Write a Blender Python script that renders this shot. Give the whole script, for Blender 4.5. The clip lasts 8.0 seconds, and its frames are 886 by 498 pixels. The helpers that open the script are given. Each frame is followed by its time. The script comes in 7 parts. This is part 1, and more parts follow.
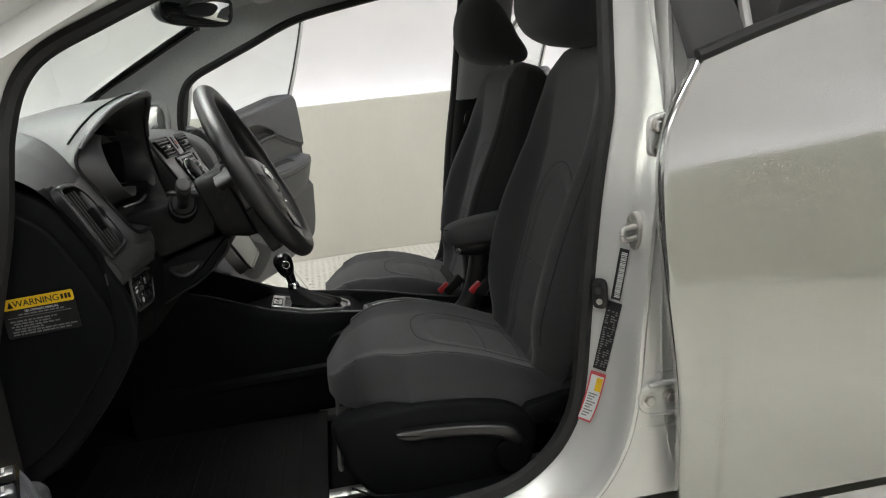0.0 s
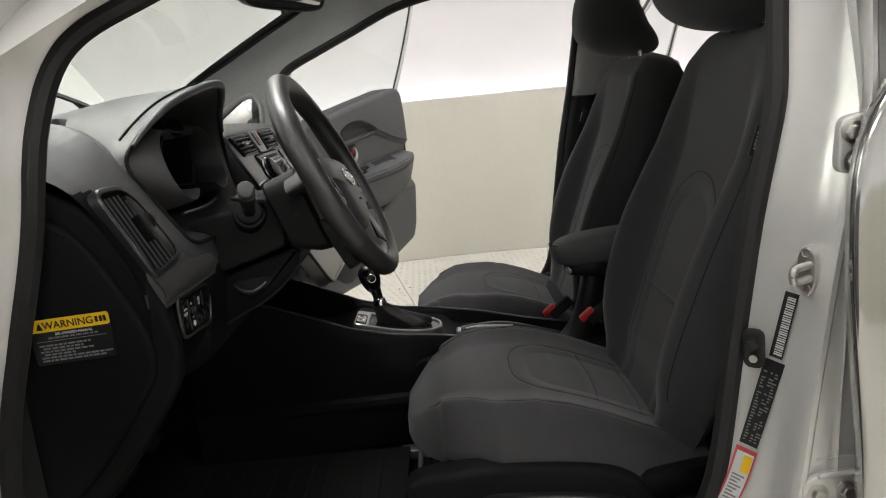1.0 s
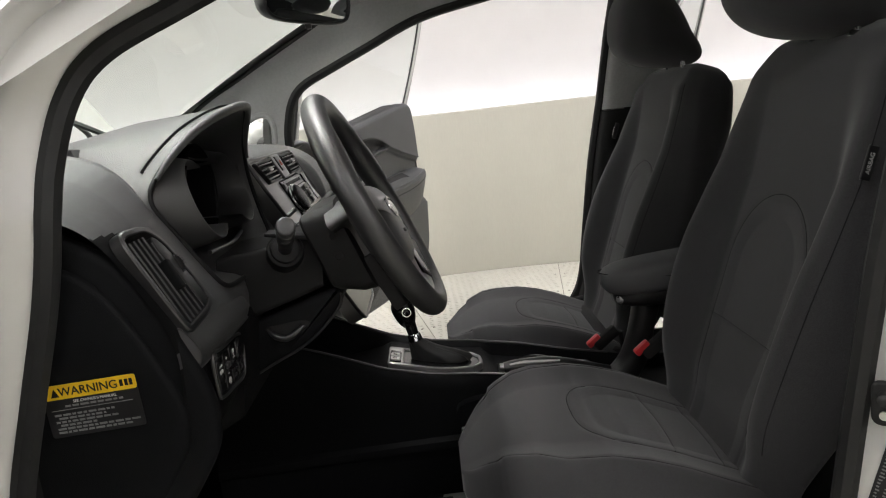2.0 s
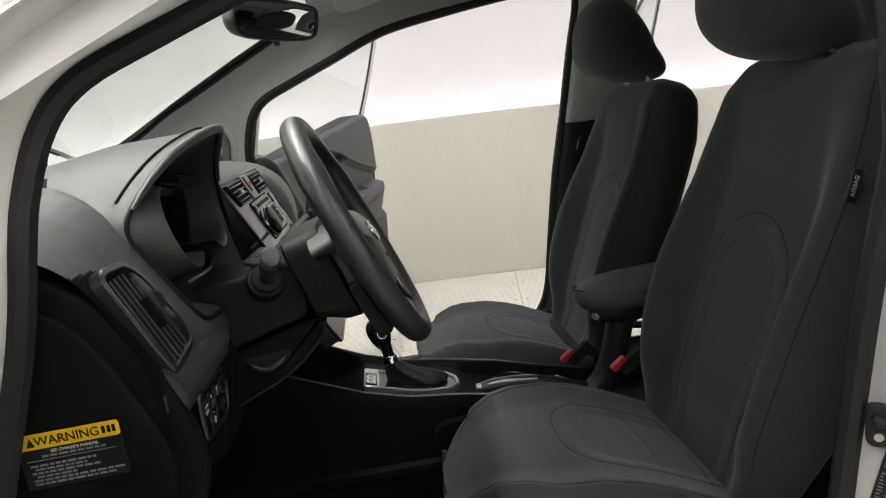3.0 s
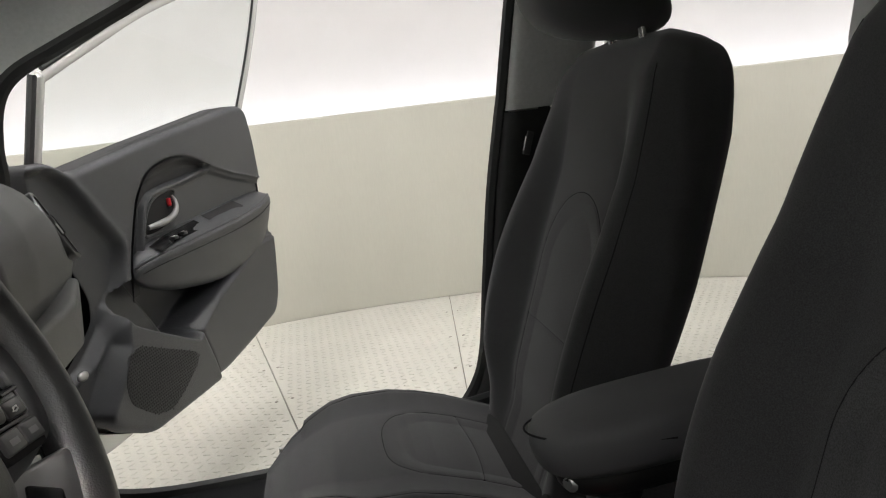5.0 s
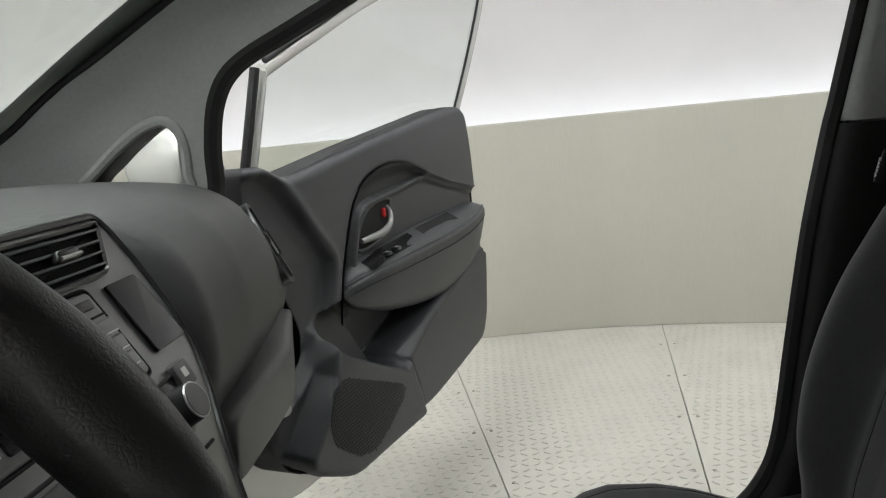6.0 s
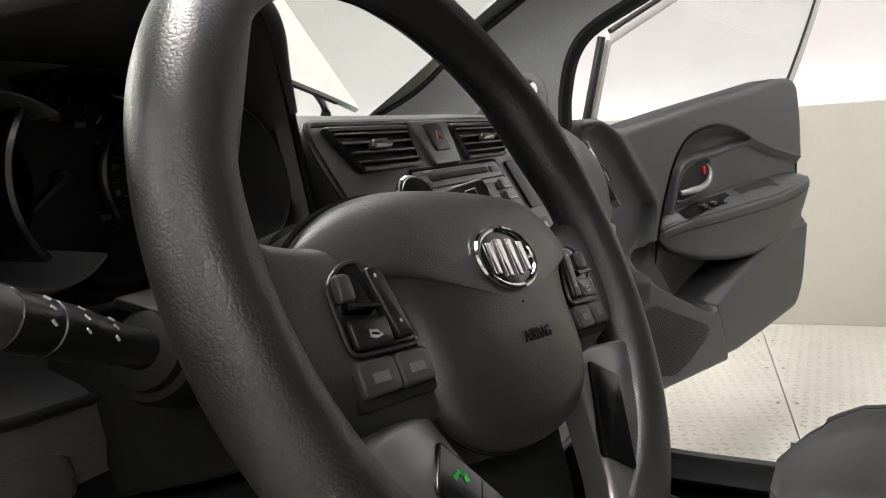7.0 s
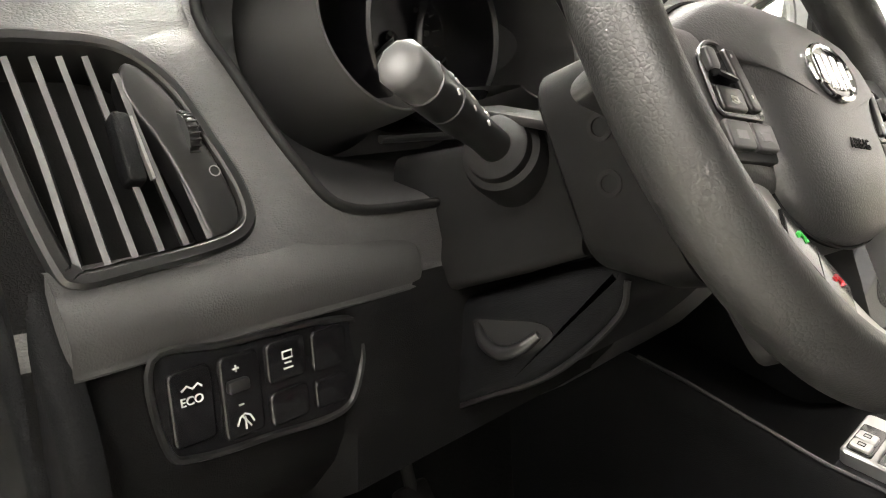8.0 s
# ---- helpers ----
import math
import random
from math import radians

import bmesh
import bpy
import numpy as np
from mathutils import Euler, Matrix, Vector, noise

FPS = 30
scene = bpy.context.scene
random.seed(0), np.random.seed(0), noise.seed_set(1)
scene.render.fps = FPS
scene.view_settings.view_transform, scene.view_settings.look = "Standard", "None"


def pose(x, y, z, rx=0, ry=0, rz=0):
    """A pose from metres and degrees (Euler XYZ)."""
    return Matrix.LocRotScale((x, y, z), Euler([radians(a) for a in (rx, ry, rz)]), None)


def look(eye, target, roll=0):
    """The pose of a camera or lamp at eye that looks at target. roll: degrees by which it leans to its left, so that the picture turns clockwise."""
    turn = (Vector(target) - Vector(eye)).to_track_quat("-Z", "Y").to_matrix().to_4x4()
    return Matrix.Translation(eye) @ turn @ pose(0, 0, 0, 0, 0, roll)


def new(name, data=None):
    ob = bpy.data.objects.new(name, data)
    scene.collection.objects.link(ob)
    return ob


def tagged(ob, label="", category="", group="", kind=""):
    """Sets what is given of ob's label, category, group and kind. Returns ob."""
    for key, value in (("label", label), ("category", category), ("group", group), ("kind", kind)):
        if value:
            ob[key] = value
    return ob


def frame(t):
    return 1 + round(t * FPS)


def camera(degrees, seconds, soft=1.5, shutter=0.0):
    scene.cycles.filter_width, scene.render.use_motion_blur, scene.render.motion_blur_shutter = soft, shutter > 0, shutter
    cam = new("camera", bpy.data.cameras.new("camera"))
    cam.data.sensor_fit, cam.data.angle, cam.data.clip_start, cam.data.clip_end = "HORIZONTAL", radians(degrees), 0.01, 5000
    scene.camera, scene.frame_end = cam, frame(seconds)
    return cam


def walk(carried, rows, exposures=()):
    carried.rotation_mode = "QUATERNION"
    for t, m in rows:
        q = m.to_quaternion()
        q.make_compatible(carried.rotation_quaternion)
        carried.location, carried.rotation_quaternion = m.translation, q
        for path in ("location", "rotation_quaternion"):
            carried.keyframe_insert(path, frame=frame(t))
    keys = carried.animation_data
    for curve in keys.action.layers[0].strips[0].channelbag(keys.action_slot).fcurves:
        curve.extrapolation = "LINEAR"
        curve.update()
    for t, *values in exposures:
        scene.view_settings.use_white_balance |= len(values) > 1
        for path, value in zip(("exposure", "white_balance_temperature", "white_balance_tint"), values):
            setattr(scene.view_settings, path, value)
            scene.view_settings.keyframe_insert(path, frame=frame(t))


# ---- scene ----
cam = camera(61.3, 8.0, soft=1.1)
PATH = [
    (0, (-0.0958, -1.8444, 0.9900), (0.1712, 0.0915, 0.5644), -6.26),
    (0.5, (-0.0016, -1.7781, 0.9360), (0.0956, 0.1767, 0.5248), -5.70),
    (1, (-0.0585, -1.6076, 0.9807), (-0.0773, 0.3510, 0.5764), -5.73),
    (1.2, (-0.0731, -1.5576, 1.0010), (-0.1478, 0.4050, 0.6234), -6.12),
    (2.3, (-0.1700, -1.4640, 1.0037), (-0.1151, 0.4988, 0.6240), -6.63),
    (2.5, (-0.1771, -1.4560, 1.0099), (-0.0903, 0.5054, 0.6288), -6.58),
    (3, (-0.1989, -1.4466, 1.0324), (-0.0533, 0.5115, 0.6520), -6.77),
    (3.5, (-0.1924, -1.4171, 1.0785), (0.0017, 0.5364, 0.6961), -6.92),
    (4, (-0.1515, -1.3459, 1.0780), (0.0857, 0.6010, 0.6865), -7.06),
    (4.2, (-0.1338, -1.2839, 1.0576), (0.1198, 0.6603, 0.6627), -7.04),
    (5.3, (0.0132, -0.4942, 0.9689), (0.3067, 1.4442, 0.5733), -6.95),
    (5.5, (0.0043, -0.3937, 1.0026), (0.2355, 1.5527, 0.6051), -6.54),
    (5.7, (-0.0429, -0.3462, 1.0138), (0.0312, 1.6159, 0.6336), -6.19),
    (6, (-0.1219, -0.4015, 0.9921), (-0.2929, 1.5623, 0.6540), -5.73),
    (6.2, (-0.1358, -0.4784, 0.9874), (-0.4909, 1.4639, 0.6688), -5.40),
    (6.5, (-0.1136, -0.5746, 0.9662), (-0.7331, 1.3035, 0.6678), -4.81),
    (7, (-0.0629, -0.6887, 0.9215), (-1.0266, 1.0404, 0.6359), -4.29),
    (7.5, (-0.0626, -0.7598, 0.8773), (-1.2548, 0.8202, 0.5905), -3.84),
    (8, (-0.0900, -0.7890, 0.8540), (-1.4500, 0.6370, 0.4920), -3.70),
]
walk(cam, [(t, look(eye, target, roll)) for t, eye, target, roll in PATH], [(0.0, 0.02, 6350, 7), (1.0, 0.08, 6500, 10), (2.3, 0.14, 6500, 10), (4.2, 0.14, 6500, 10), (5.3, 0.0, 6450, 8), (6.0, -0.22, 6250, 6), (6.5, -0.22, 6050, 6), (7.0, 0.22, 6550, 11), (7.5, 1.08, 6750, 11), (8.0, 1.98, 7000, 9)])

# ---- world and light ----
world = bpy.data.worlds.new("world")
scene.world = world
world.use_nodes = True
world.node_tree.nodes["Background"].inputs[0].default_value = (0.8, 0.82, 0.85, 1)
world.node_tree.nodes["Background"].inputs[1].default_value = 0.02
HUB = Vector((0.125, -0.19, 0.0))   # middle of the round room
COVE_POWER = 9.5                   # emission of the hidden strip behind the parapet
LAMP_POWER = 9.0                    # emission of the ceiling panels


# ---- building helpers ----
def V(*p):
    return Vector(p)


def part(name, bm, material, parent=None, label="", smooth=True, angle=40):
    me = bpy.data.meshes.new(name)
    if isinstance(bm, bmesh.types.BMesh):
        bmesh.ops.recalc_face_normals(bm, faces=bm.faces)
        bm.to_mesh(me)
        bm.free()
    else:
        me = bm
    if smooth and len(me.polygons):
        me.polygons.foreach_set("use_smooth", [True] * len(me.polygons))
        me.set_sharp_from_angle(angle=radians(angle))
    me.materials.clear()
    me.materials.append(material)
    ob = new(name, me)
    if parent is not None:
        ob.parent = parent
        ob.matrix_parent_inverse = parent.matrix_world.inverted()
    if label:
        ob["label"] = label
    return ob


def thing(name, at, label, category, group="", kind=""):
    ob = new(name)
    ob.empty_display_size = 0.05
    ob.location = at
    ob.matrix_world = Matrix.Translation(at)
    return tagged(ob, label, category, group, kind)


def spline(points, n, closed=False):
    """Catmull-Rom through points: n samples."""
    p = np.array(points, float)
    k = len(p)
    out = []
    span = k if closed else k - 1
    for i in range(n):
        s = i * span / (n if closed else n - 1)
        j = min(int(s), span - 1)
        f = s - j
        if closed:
            a, b, c, d = p[(j - 1) % k], p[j % k], p[(j + 1) % k], p[(j + 2) % k]
        else:
            b, c = p[j], p[j + 1]
            a = p[j - 1] if j > 0 else 2 * b - c
            d = p[j + 2] if j + 2 < k else 2 * c - b
        out.append(0.5 * (2 * b + (c - a) * f + (2 * a - 5 * b + 4 * c - d) * f * f + (3 * b - a - 3 * c + d) * f ** 3))
    return np.array(out)


def skin(rows, close_u=False, close_v=False, caps=False, bm=None):
    """A grid of quads over rows of points; v runs along a row."""
    bm = bm or bmesh.new()
    vs = [[bm.verts.new(Vector(p)) for p in r] for r in rows]
    nu, nv = len(vs), len(vs[0])
    for i in range(nu if close_u else nu - 1):
        for j in range(nv if close_v else nv - 1):
            q = [vs[i][j], vs[(i + 1) % nu][j], vs[(i + 1) % nu][(j + 1) % nv], vs[i][(j + 1) % nv]]
            if len(set(q)) == 4:
                bm.faces.new(q)
    if caps:
        bm.faces.new(vs[0])
        bm.faces.new(vs[-1])
    return bm


def loft(sections, nu, nv, close_v=True, caps=True, bm=None):
    """Smooth skin through a few sections of the same number of points."""
    s = [spline(r, nv, close_v) for r in sections]
    s = np.array(s)
    rows = np.array([spline(s[:, j], nu) for j in range(s.shape[1])]).transpose(1, 0, 2)
    return skin(rows, close_v=close_v, caps=caps, bm=bm)


def tube(path, radius, segs=10, closed=False, bm=None, n=0, flat=1.0, up=(0, 0, 1)):
    """A pipe along a path; radius may be a list; flat squeezes it along up."""
    p = spline(path, n, closed) if n else np.array(path, float)
    k = len(p)
    rr = np.interp(np.linspace(0, 1, k), np.linspace(0, 1, len(radius)), radius) if isinstance(radius, (list, tuple)) else [radius] * k
    rows = []
    ref = Vector(up)
    for i in range(k):
        a = p[(i - 1) % k] if closed or i > 0 else p[i]
        b = p[(i + 1) % k] if closed or i < k - 1 else p[i]
        d = Vector(b - a).normalized()
        s = d.cross(ref)
        s = s.normalized() if s.length > 1e-6 else d.orthogonal().normalized()
        w = s.cross(d).normalized()
        rows.append([Vector(p[i]) + s * (rr[i] * math.cos(t)) + w * (flat * rr[i] * math.sin(t)) for t in np.linspace(0, 2 * math.pi, segs, endpoint=False)])
    return skin(rows, close_u=closed, close_v=True, caps=not closed, bm=bm)


def offset2(poly, d):
    """A closed outline moved outwards by d (inwards: minus)."""
    p = np.array(poly, float)
    area = 0.5 * np.sum(p[:, 0] * np.roll(p[:, 1], -1) - np.roll(p[:, 0], -1) * p[:, 1])
    e = np.roll(p, -1, 0) - p
    e /= np.linalg.norm(e, axis=1)[:, None] + 1e-12
    nrm = np.stack([e[:, 1], -e[:, 0]], 1) * (1 if area > 0 else -1)
    m = nrm + np.roll(nrm, 1, 0)
    m /= np.maximum(np.linalg.norm(m, axis=1)[:, None], 1e-9)
    c = np.clip((m * nrm).sum(1), 0.5, 1)
    return p + m * (d / c)[:, None]


def rounded(poly, r, n=5):
    """An outline with its corners rounded off by up to r."""
    p = [Vector(q).to_2d() for q in poly]
    out = []
    for i, c in enumerate(p):
        a, b = p[i - 1] - c, p[(i + 1) % len(p)] - c
        q = min(r, 0.45 * a.length, 0.45 * b.length)
        s, e = c + a.normalized() * q, c + b.normalized() * q
        for k in range(n):
            t = k / (n - 1)
            out.append(tuple((1 - t) ** 2 * s + 2 * t * (1 - t) * c + t * t * e))
    return out


def prism(poly, low, high, bevel, to, bm=None, steps=3, back=True):
    """An outline raised from low to high with a rounded upper edge; to(u, v, w) gives the place."""
    rows = [(0.0, low)]
    for k in range(steps + 1):
        t = 0.5 * math.pi * k / steps
        rows.append((-bevel * (1 - math.cos(t)), high - bevel + bevel * math.sin(t)))
    if not bevel:
        rows = [(0.0, low), (0.0, high)]
    bm = bm or bmesh.new()
    vs = [[bm.verts.new(Vector(to(u, v, w))) for u, v in (offset2(poly, o) if o else poly)] for o, w in rows]
    n = len(poly)
    for a, b in zip(vs, vs[1:]):
        for j in range(n):
            bm.faces.new((a[j], a[(j + 1) % n], b[(j + 1) % n], b[j]))
    bm.faces.new(vs[-1])
    if back:
        bm.faces.new(vs[0])
    return bm


def frame_prism(outer, inner, low, high, to, bm=None, bevel=0.0):
    """A flat frame between two outlines of the same number of points."""
    bm = bm or bmesh.new()
    o, i = list(outer), list(inner)
    rows = [(o, low), (o, high - bevel)] + ([(offset2(o, -bevel), high), (offset2(i, bevel), high)] if bevel else [(i, high)]) + [(i, high - bevel)] * (1 if bevel else 0) + [(i, low)]
    vs = [[bm.verts.new(Vector(to(u, v, w))) for u, v in r] for r, w in rows]
    n = len(o)
    for k in range(len(vs)):
        a, b = vs[k], vs[(k + 1) % len(vs)]
        for j in range(n):
            bm.faces.new((a[j], a[(j + 1) % n], b[(j + 1) % n], b[j]))
    return bm


def box(centre, size, bevel=0.0, turn=None, bm=None, segs=2):
    b = bmesh.new()
    bmesh.ops.create_cube(b, size=1, matrix=Matrix.Diagonal((*size, 1)))
    if bevel:
        bmesh.ops.bevel(b, geom=b.edges[:], offset=bevel, segments=segs, profile=0.5, affect="EDGES")
    bmesh.ops.transform(b, matrix=Matrix.Translation(centre) @ (turn.to_4x4() if turn else Matrix()), verts=b.verts)
    return merged(bm, b)


def merged(bm, b):
    if bm is None:
        return b
    me = bpy.data.meshes.new("join")
    b.to_mesh(me)
    b.free()
    bm.from_mesh(me)
    bpy.data.meshes.remove(me)
    return bm


def lathe(profile, at, axis, segs=24, bm=None):
    """Profile rows (r, h) turned about an axis through at."""
    m = Vector(axis).to_track_quat("Z", "Y").to_matrix()
    rows = [[Vector(at) + m @ Vector((r * math.cos(t), r * math.sin(t), h)) for t in np.linspace(0, 2 * math.pi, segs, endpoint=False)] for r, h in profile]
    return skin(rows, close_v=True, caps=True, bm=bm)


def pillow(centre, half, turn=None, power=3.0, n=28, m=16, bm=None, bend=None):
    """A soft cushion: a superellipsoid; bend(p) may shape the unit cushion."""
    rows = []
    sg = lambda v, e: math.copysign(abs(v) ** e, v)
    e = 2.0 / power
    for i in range(m + 1):
        f = -math.pi / 2 + math.pi * (0.02 + 0.96 * i / m)
        row = []
        for j in range(n):
            t = 2 * math.pi * j / n
            p = Vector((sg(math.cos(f), e) * sg(math.cos(t), e), sg(math.cos(f), e) * sg(math.sin(t), e), sg(math.sin(f), e)))
            if bend:
                p = bend(p)
            q = Vector((p.x * half[0], p.y * half[1], p.z * half[2]))
            row.append(Vector(centre) + (turn @ q if turn else q))
        rows.append(row)
    return skin(rows, close_v=True, caps=True, bm=bm)


def words(name, text, size, place, material, parent, thick=0.0004, align="CENTER"):
    """Lettering as a mesh, lying in the XY plane of place."""
    cu = bpy.data.curves.new(name, "FONT")
    cu.body, cu.size, cu.extrude, cu.align_x, cu.align_y = text, size, thick, align, "CENTER"
    tmp = new("lettering_source", cu)
    bpy.context.view_layer.update()
    me = bpy.data.meshes.new_from_object(tmp.evaluated_get(bpy.context.evaluated_depsgraph_get()))
    bpy.data.objects.remove(tmp)
    me.transform(place)
    return part(name, me, material, parent, smooth=False)


def basis(o, x, y):
    """A placing matrix with its X and Y along the given ways."""
    x = Vector(x).normalized()
    z = x.cross(Vector(y)).normalized()
    y = z.cross(x)
    m = Matrix((x, y, z)).transposed().to_4x4()
    m.translation = o
    return m


# ---- materials ----
def material(name, colour, rough=0.5, metal=0.0, grain=None, bump=0.0, vary=0.0, spots=0.0, coat=0.0, spec=0.5, sheen=0.0, emit=0.0, rough_vary=0.0, grain_kind="noise", stretch=(1, 1, 1), fine=160.0):
    """A procedural surface: colour varied at two scales, with a fine relief of grain per metre."""
    mat = bpy.data.materials.new(name)
    mat.use_nodes = True
    nt = mat.node_tree
    b = nt.nodes["Principled BSDF"]
    b.inputs["Base Color"].default_value = (*colour, 1)
    b.inputs["Roughness"].default_value = rough
    b.inputs["Metallic"].default_value = metal
    b.inputs["Coat Weight"].default_value = coat
    b.inputs["Coat Roughness"].default_value = 0.06
    b.inputs["Specular IOR Level"].default_value = spec
    b.inputs["Sheen Weight"].default_value = sheen
    if emit:
        b.inputs["Emission Color"].default_value = (*colour, 1)
        b.inputs["Emission Strength"].default_value = emit
    tc = nt.nodes.new("ShaderNodeTexCoord")
    mp = nt.nodes.new("ShaderNodeMapping")
    mp.inputs["Scale"].default_value = stretch
    nt.links.new(tc.outputs["Object"], mp.inputs[0])
    if vary or spots:
        big = nt.nodes.new("ShaderNodeTexNoise")
        big.inputs["Scale"].default_value, big.inputs["Detail"].default_value = 5.0, 4
        small = nt.nodes.new("ShaderNodeTexNoise")
        small.inputs["Scale"].default_value, small.inputs["Detail"].default_value = fine, 3
        for n in (big, small):
            nt.links.new(mp.outputs[0], n.inputs["Vector"])
        r1 = nt.nodes.new("ShaderNodeMapRange")
        r1.inputs[1].default_value, r1.inputs[2].default_value = 0.3, 0.7
        r1.inputs[3].default_value, r1.inputs[4].default_value = 1 - vary, 1 + vary
        r2 = nt.nodes.new("ShaderNodeMapRange")
        r2.inputs[1].default_value, r2.inputs[2].default_value = 0.3, 0.7
        r2.inputs[3].default_value, r2.inputs[4].default_value = 1 - spots, 1 + spots
        nt.links.new(big.outputs[0], r1.inputs[0])
        nt.links.new(small.outputs[0], r2.inputs[0])
        mul = nt.nodes.new("ShaderNodeMath")
        mul.operation = "MULTIPLY"
        nt.links.new(r1.outputs[0], mul.inputs[0])
        nt.links.new(r2.outputs[0], mul.inputs[1])
        vm = nt.nodes.new("ShaderNodeVectorMath")
        vm.operation = "SCALE"
        vm.inputs[0].default_value = colour
        nt.links.new(mul.outputs[0], vm.inputs["Scale"])
        nt.links.new(vm.outputs[0], b.inputs["Base Color"])
        if rough_vary:
            rr = nt.nodes.new("ShaderNodeMapRange")
            rr.inputs[1].default_value, rr.inputs[2].default_value = 0.3, 0.7
            rr.inputs[3].default_value, rr.inputs[4].default_value = rough - rough_vary, rough + rough_vary
            nt.links.new(big.outputs[0], rr.inputs[0])
            nt.links.new(rr.outputs[0], b.inputs["Roughness"])
    if grain:
        if grain_kind == "leather":
            g = nt.nodes.new("ShaderNodeTexVoronoi")
            g.feature = "DISTANCE_TO_EDGE"
            out = g.outputs["Distance"]
        else:
            g = nt.nodes.new("ShaderNodeTexNoise")
            g.inputs["Detail"].default_value = 4
            out = g.outputs[0]
        g.inputs["Scale"].default_value = grain
        nt.links.new(mp.outputs[0], g.inputs["Vector"])
        bp = nt.nodes.new("ShaderNodeBump")
        bp.inputs["Strength"].default_value = bump
        bp.inputs["Distance"].default_value = 0.4 / grain
        if grain_kind == "leather":
            wob = nt.nodes.new("ShaderNodeTexNoise")
            wob.inputs["Scale"].default_value = grain * 0.6
            nt.links.new(mp.outputs[0], wob.inputs["Vector"])
            mr = nt.nodes.new("ShaderNodeMapRange")
            mr.inputs[2].default_value = 0.28
            nt.links.new(out, mr.inputs[0])
            ad = nt.nodes.new("ShaderNodeMath")
            nt.links.new(mr.outputs[0], ad.inputs[0])
            nt.links.new(wob.outputs[0], ad.inputs[1])
            out = ad.outputs[0]
        nt.links.new(out, bp.inputs["Height"])
        nt.links.new(bp.outputs[0], b.inputs["Normal"])
    return mat


def pane(name, tint, gloss=1.0):
    """Thin clear glass: see-through, with a mirror gloss that grows at grazing angles."""
    mat = bpy.data.materials.new(name)
    mat.use_nodes = True
    nt = mat.node_tree
    out = nt.nodes["Material Output"]
    nt.nodes.remove(nt.nodes["Principled BSDF"])
    tr = nt.nodes.new("ShaderNodeBsdfTransparent")
    tr.inputs[0].default_value = (*tint, 1)
    gl = nt.nodes.new("ShaderNodeBsdfGlossy")
    gl.inputs["Roughness"].default_value = 0.01
    lw = nt.nodes.new("ShaderNodeLayerWeight")
    pw = nt.nodes.new("ShaderNodeMath")
    pw.operation = "POWER"
    pw.inputs[1].default_value = 5.0
    nt.links.new(lw.outputs["Facing"], pw.inputs[0])
    mul = nt.nodes.new("ShaderNodeMath")
    mul.operation = "MULTIPLY_ADD"
    mul.inputs[1].default_value, mul.inputs[2].default_value = 0.9 * gloss, 0.05 * gloss
    nt.links.new(pw.outputs[0], mul.inputs[0])
    mx = nt.nodes.new("ShaderNodeMixShader")
    nt.links.new(mul.outputs[0], mx.inputs[0])
    nt.links.new(tr.outputs[0], mx.inputs[1])
    nt.links.new(gl.outputs[0], mx.inputs[2])
    nt.links.new(mx.outputs[0], out.inputs[0])
    return mat


SILVER = material("silver_paint", (0.72, 0.72, 0.695), 0.27, 0.36, grain=900, bump=0.02, vary=0.03, coat=0.3)
DOORPAINT = material("polished_silver_paint", (0.54, 0.54, 0.525), 0.10, 0.90, grain=900, bump=0.01, vary=0.02, coat=0.3)
FABRIC = material("black_seat_cloth", (0.0455, 0.0450, 0.0470), 0.95, grain=1400, bump=0.5, vary=0.06, spots=0.34, sheen=0.25, spec=0.2, fine=900.0)
FABRIC_INSET = material("ribbed_seat_cloth", (0.053, 0.0525, 0.0545), 0.95, grain=900, bump=0.6, vary=0.06, spots=0.38, sheen=0.25, spec=0.2, fine=800.0)
SEAM = material("seam_thread", (0.016, 0.016, 0.017), 0.9, spec=0.2)
DASH = material("grained_black_vinyl", (0.070, 0.0705, 0.0720), 0.45, spec=0.55, grain=560, bump=0.27, grain_kind="leather", stretch=(1.0, 0.62, 1.35), vary=0.10, spots=0.05)
# the dash vinyl again, its colour darkened for the shade on the ledge
LEDGE = material("shaded_ledge_vinyl", (0.052, 0.052, 0.052), 0.48, spec=0.4, grain=560, bump=0.19, grain_kind="leather", vary=0.08)
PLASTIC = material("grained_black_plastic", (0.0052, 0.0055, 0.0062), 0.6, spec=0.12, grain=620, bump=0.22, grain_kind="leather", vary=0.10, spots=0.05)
SATIN = material("satin_black_plastic", (0.013, 0.013, 0.0135), 0.30, spec=0.8, grain=900, bump=0.10, vary=0.08)
GLOSS = material("gloss_black", (0.008, 0.008, 0.009), 0.16, vary=0.05)
MATT = material("dull_black", (0.010, 0.010, 0.010), 0.85, grain=700, bump=0.2, vary=0.1)
LEATHER = material("black_wheel_leather", (0.024, 0.024, 0.024), 0.42, spec=0.95, grain=460, bump=0.15, grain_kind="leather", vary=0.12, rough_vary=0.08)
BOOT = material("black_boot_leather", (0.012, 0.012, 0.012), 0.5, grain=700, bump=0.3, grain_kind="leather", vary=0.15)
HUBSKIN = material("grained_hub_skin", (0.046, 0.046, 0.0465), 0.40, spec=1.0, grain=480, bump=0.11, grain_kind="leather", vary=0.06)
DOORTRIM = material("dark_grey_door_plastic", (0.043, 0.0445, 0.049), 0.42, spec=0.6, grain=600, bump=0.22, grain_kind="leather", vary=0.06, spots=0.04)
DOORDARK = material("black_door_plastic", (0.014, 0.014, 0.016), 0.55, grain=700, bump=0.3, grain_kind="leather", vary=0.06)
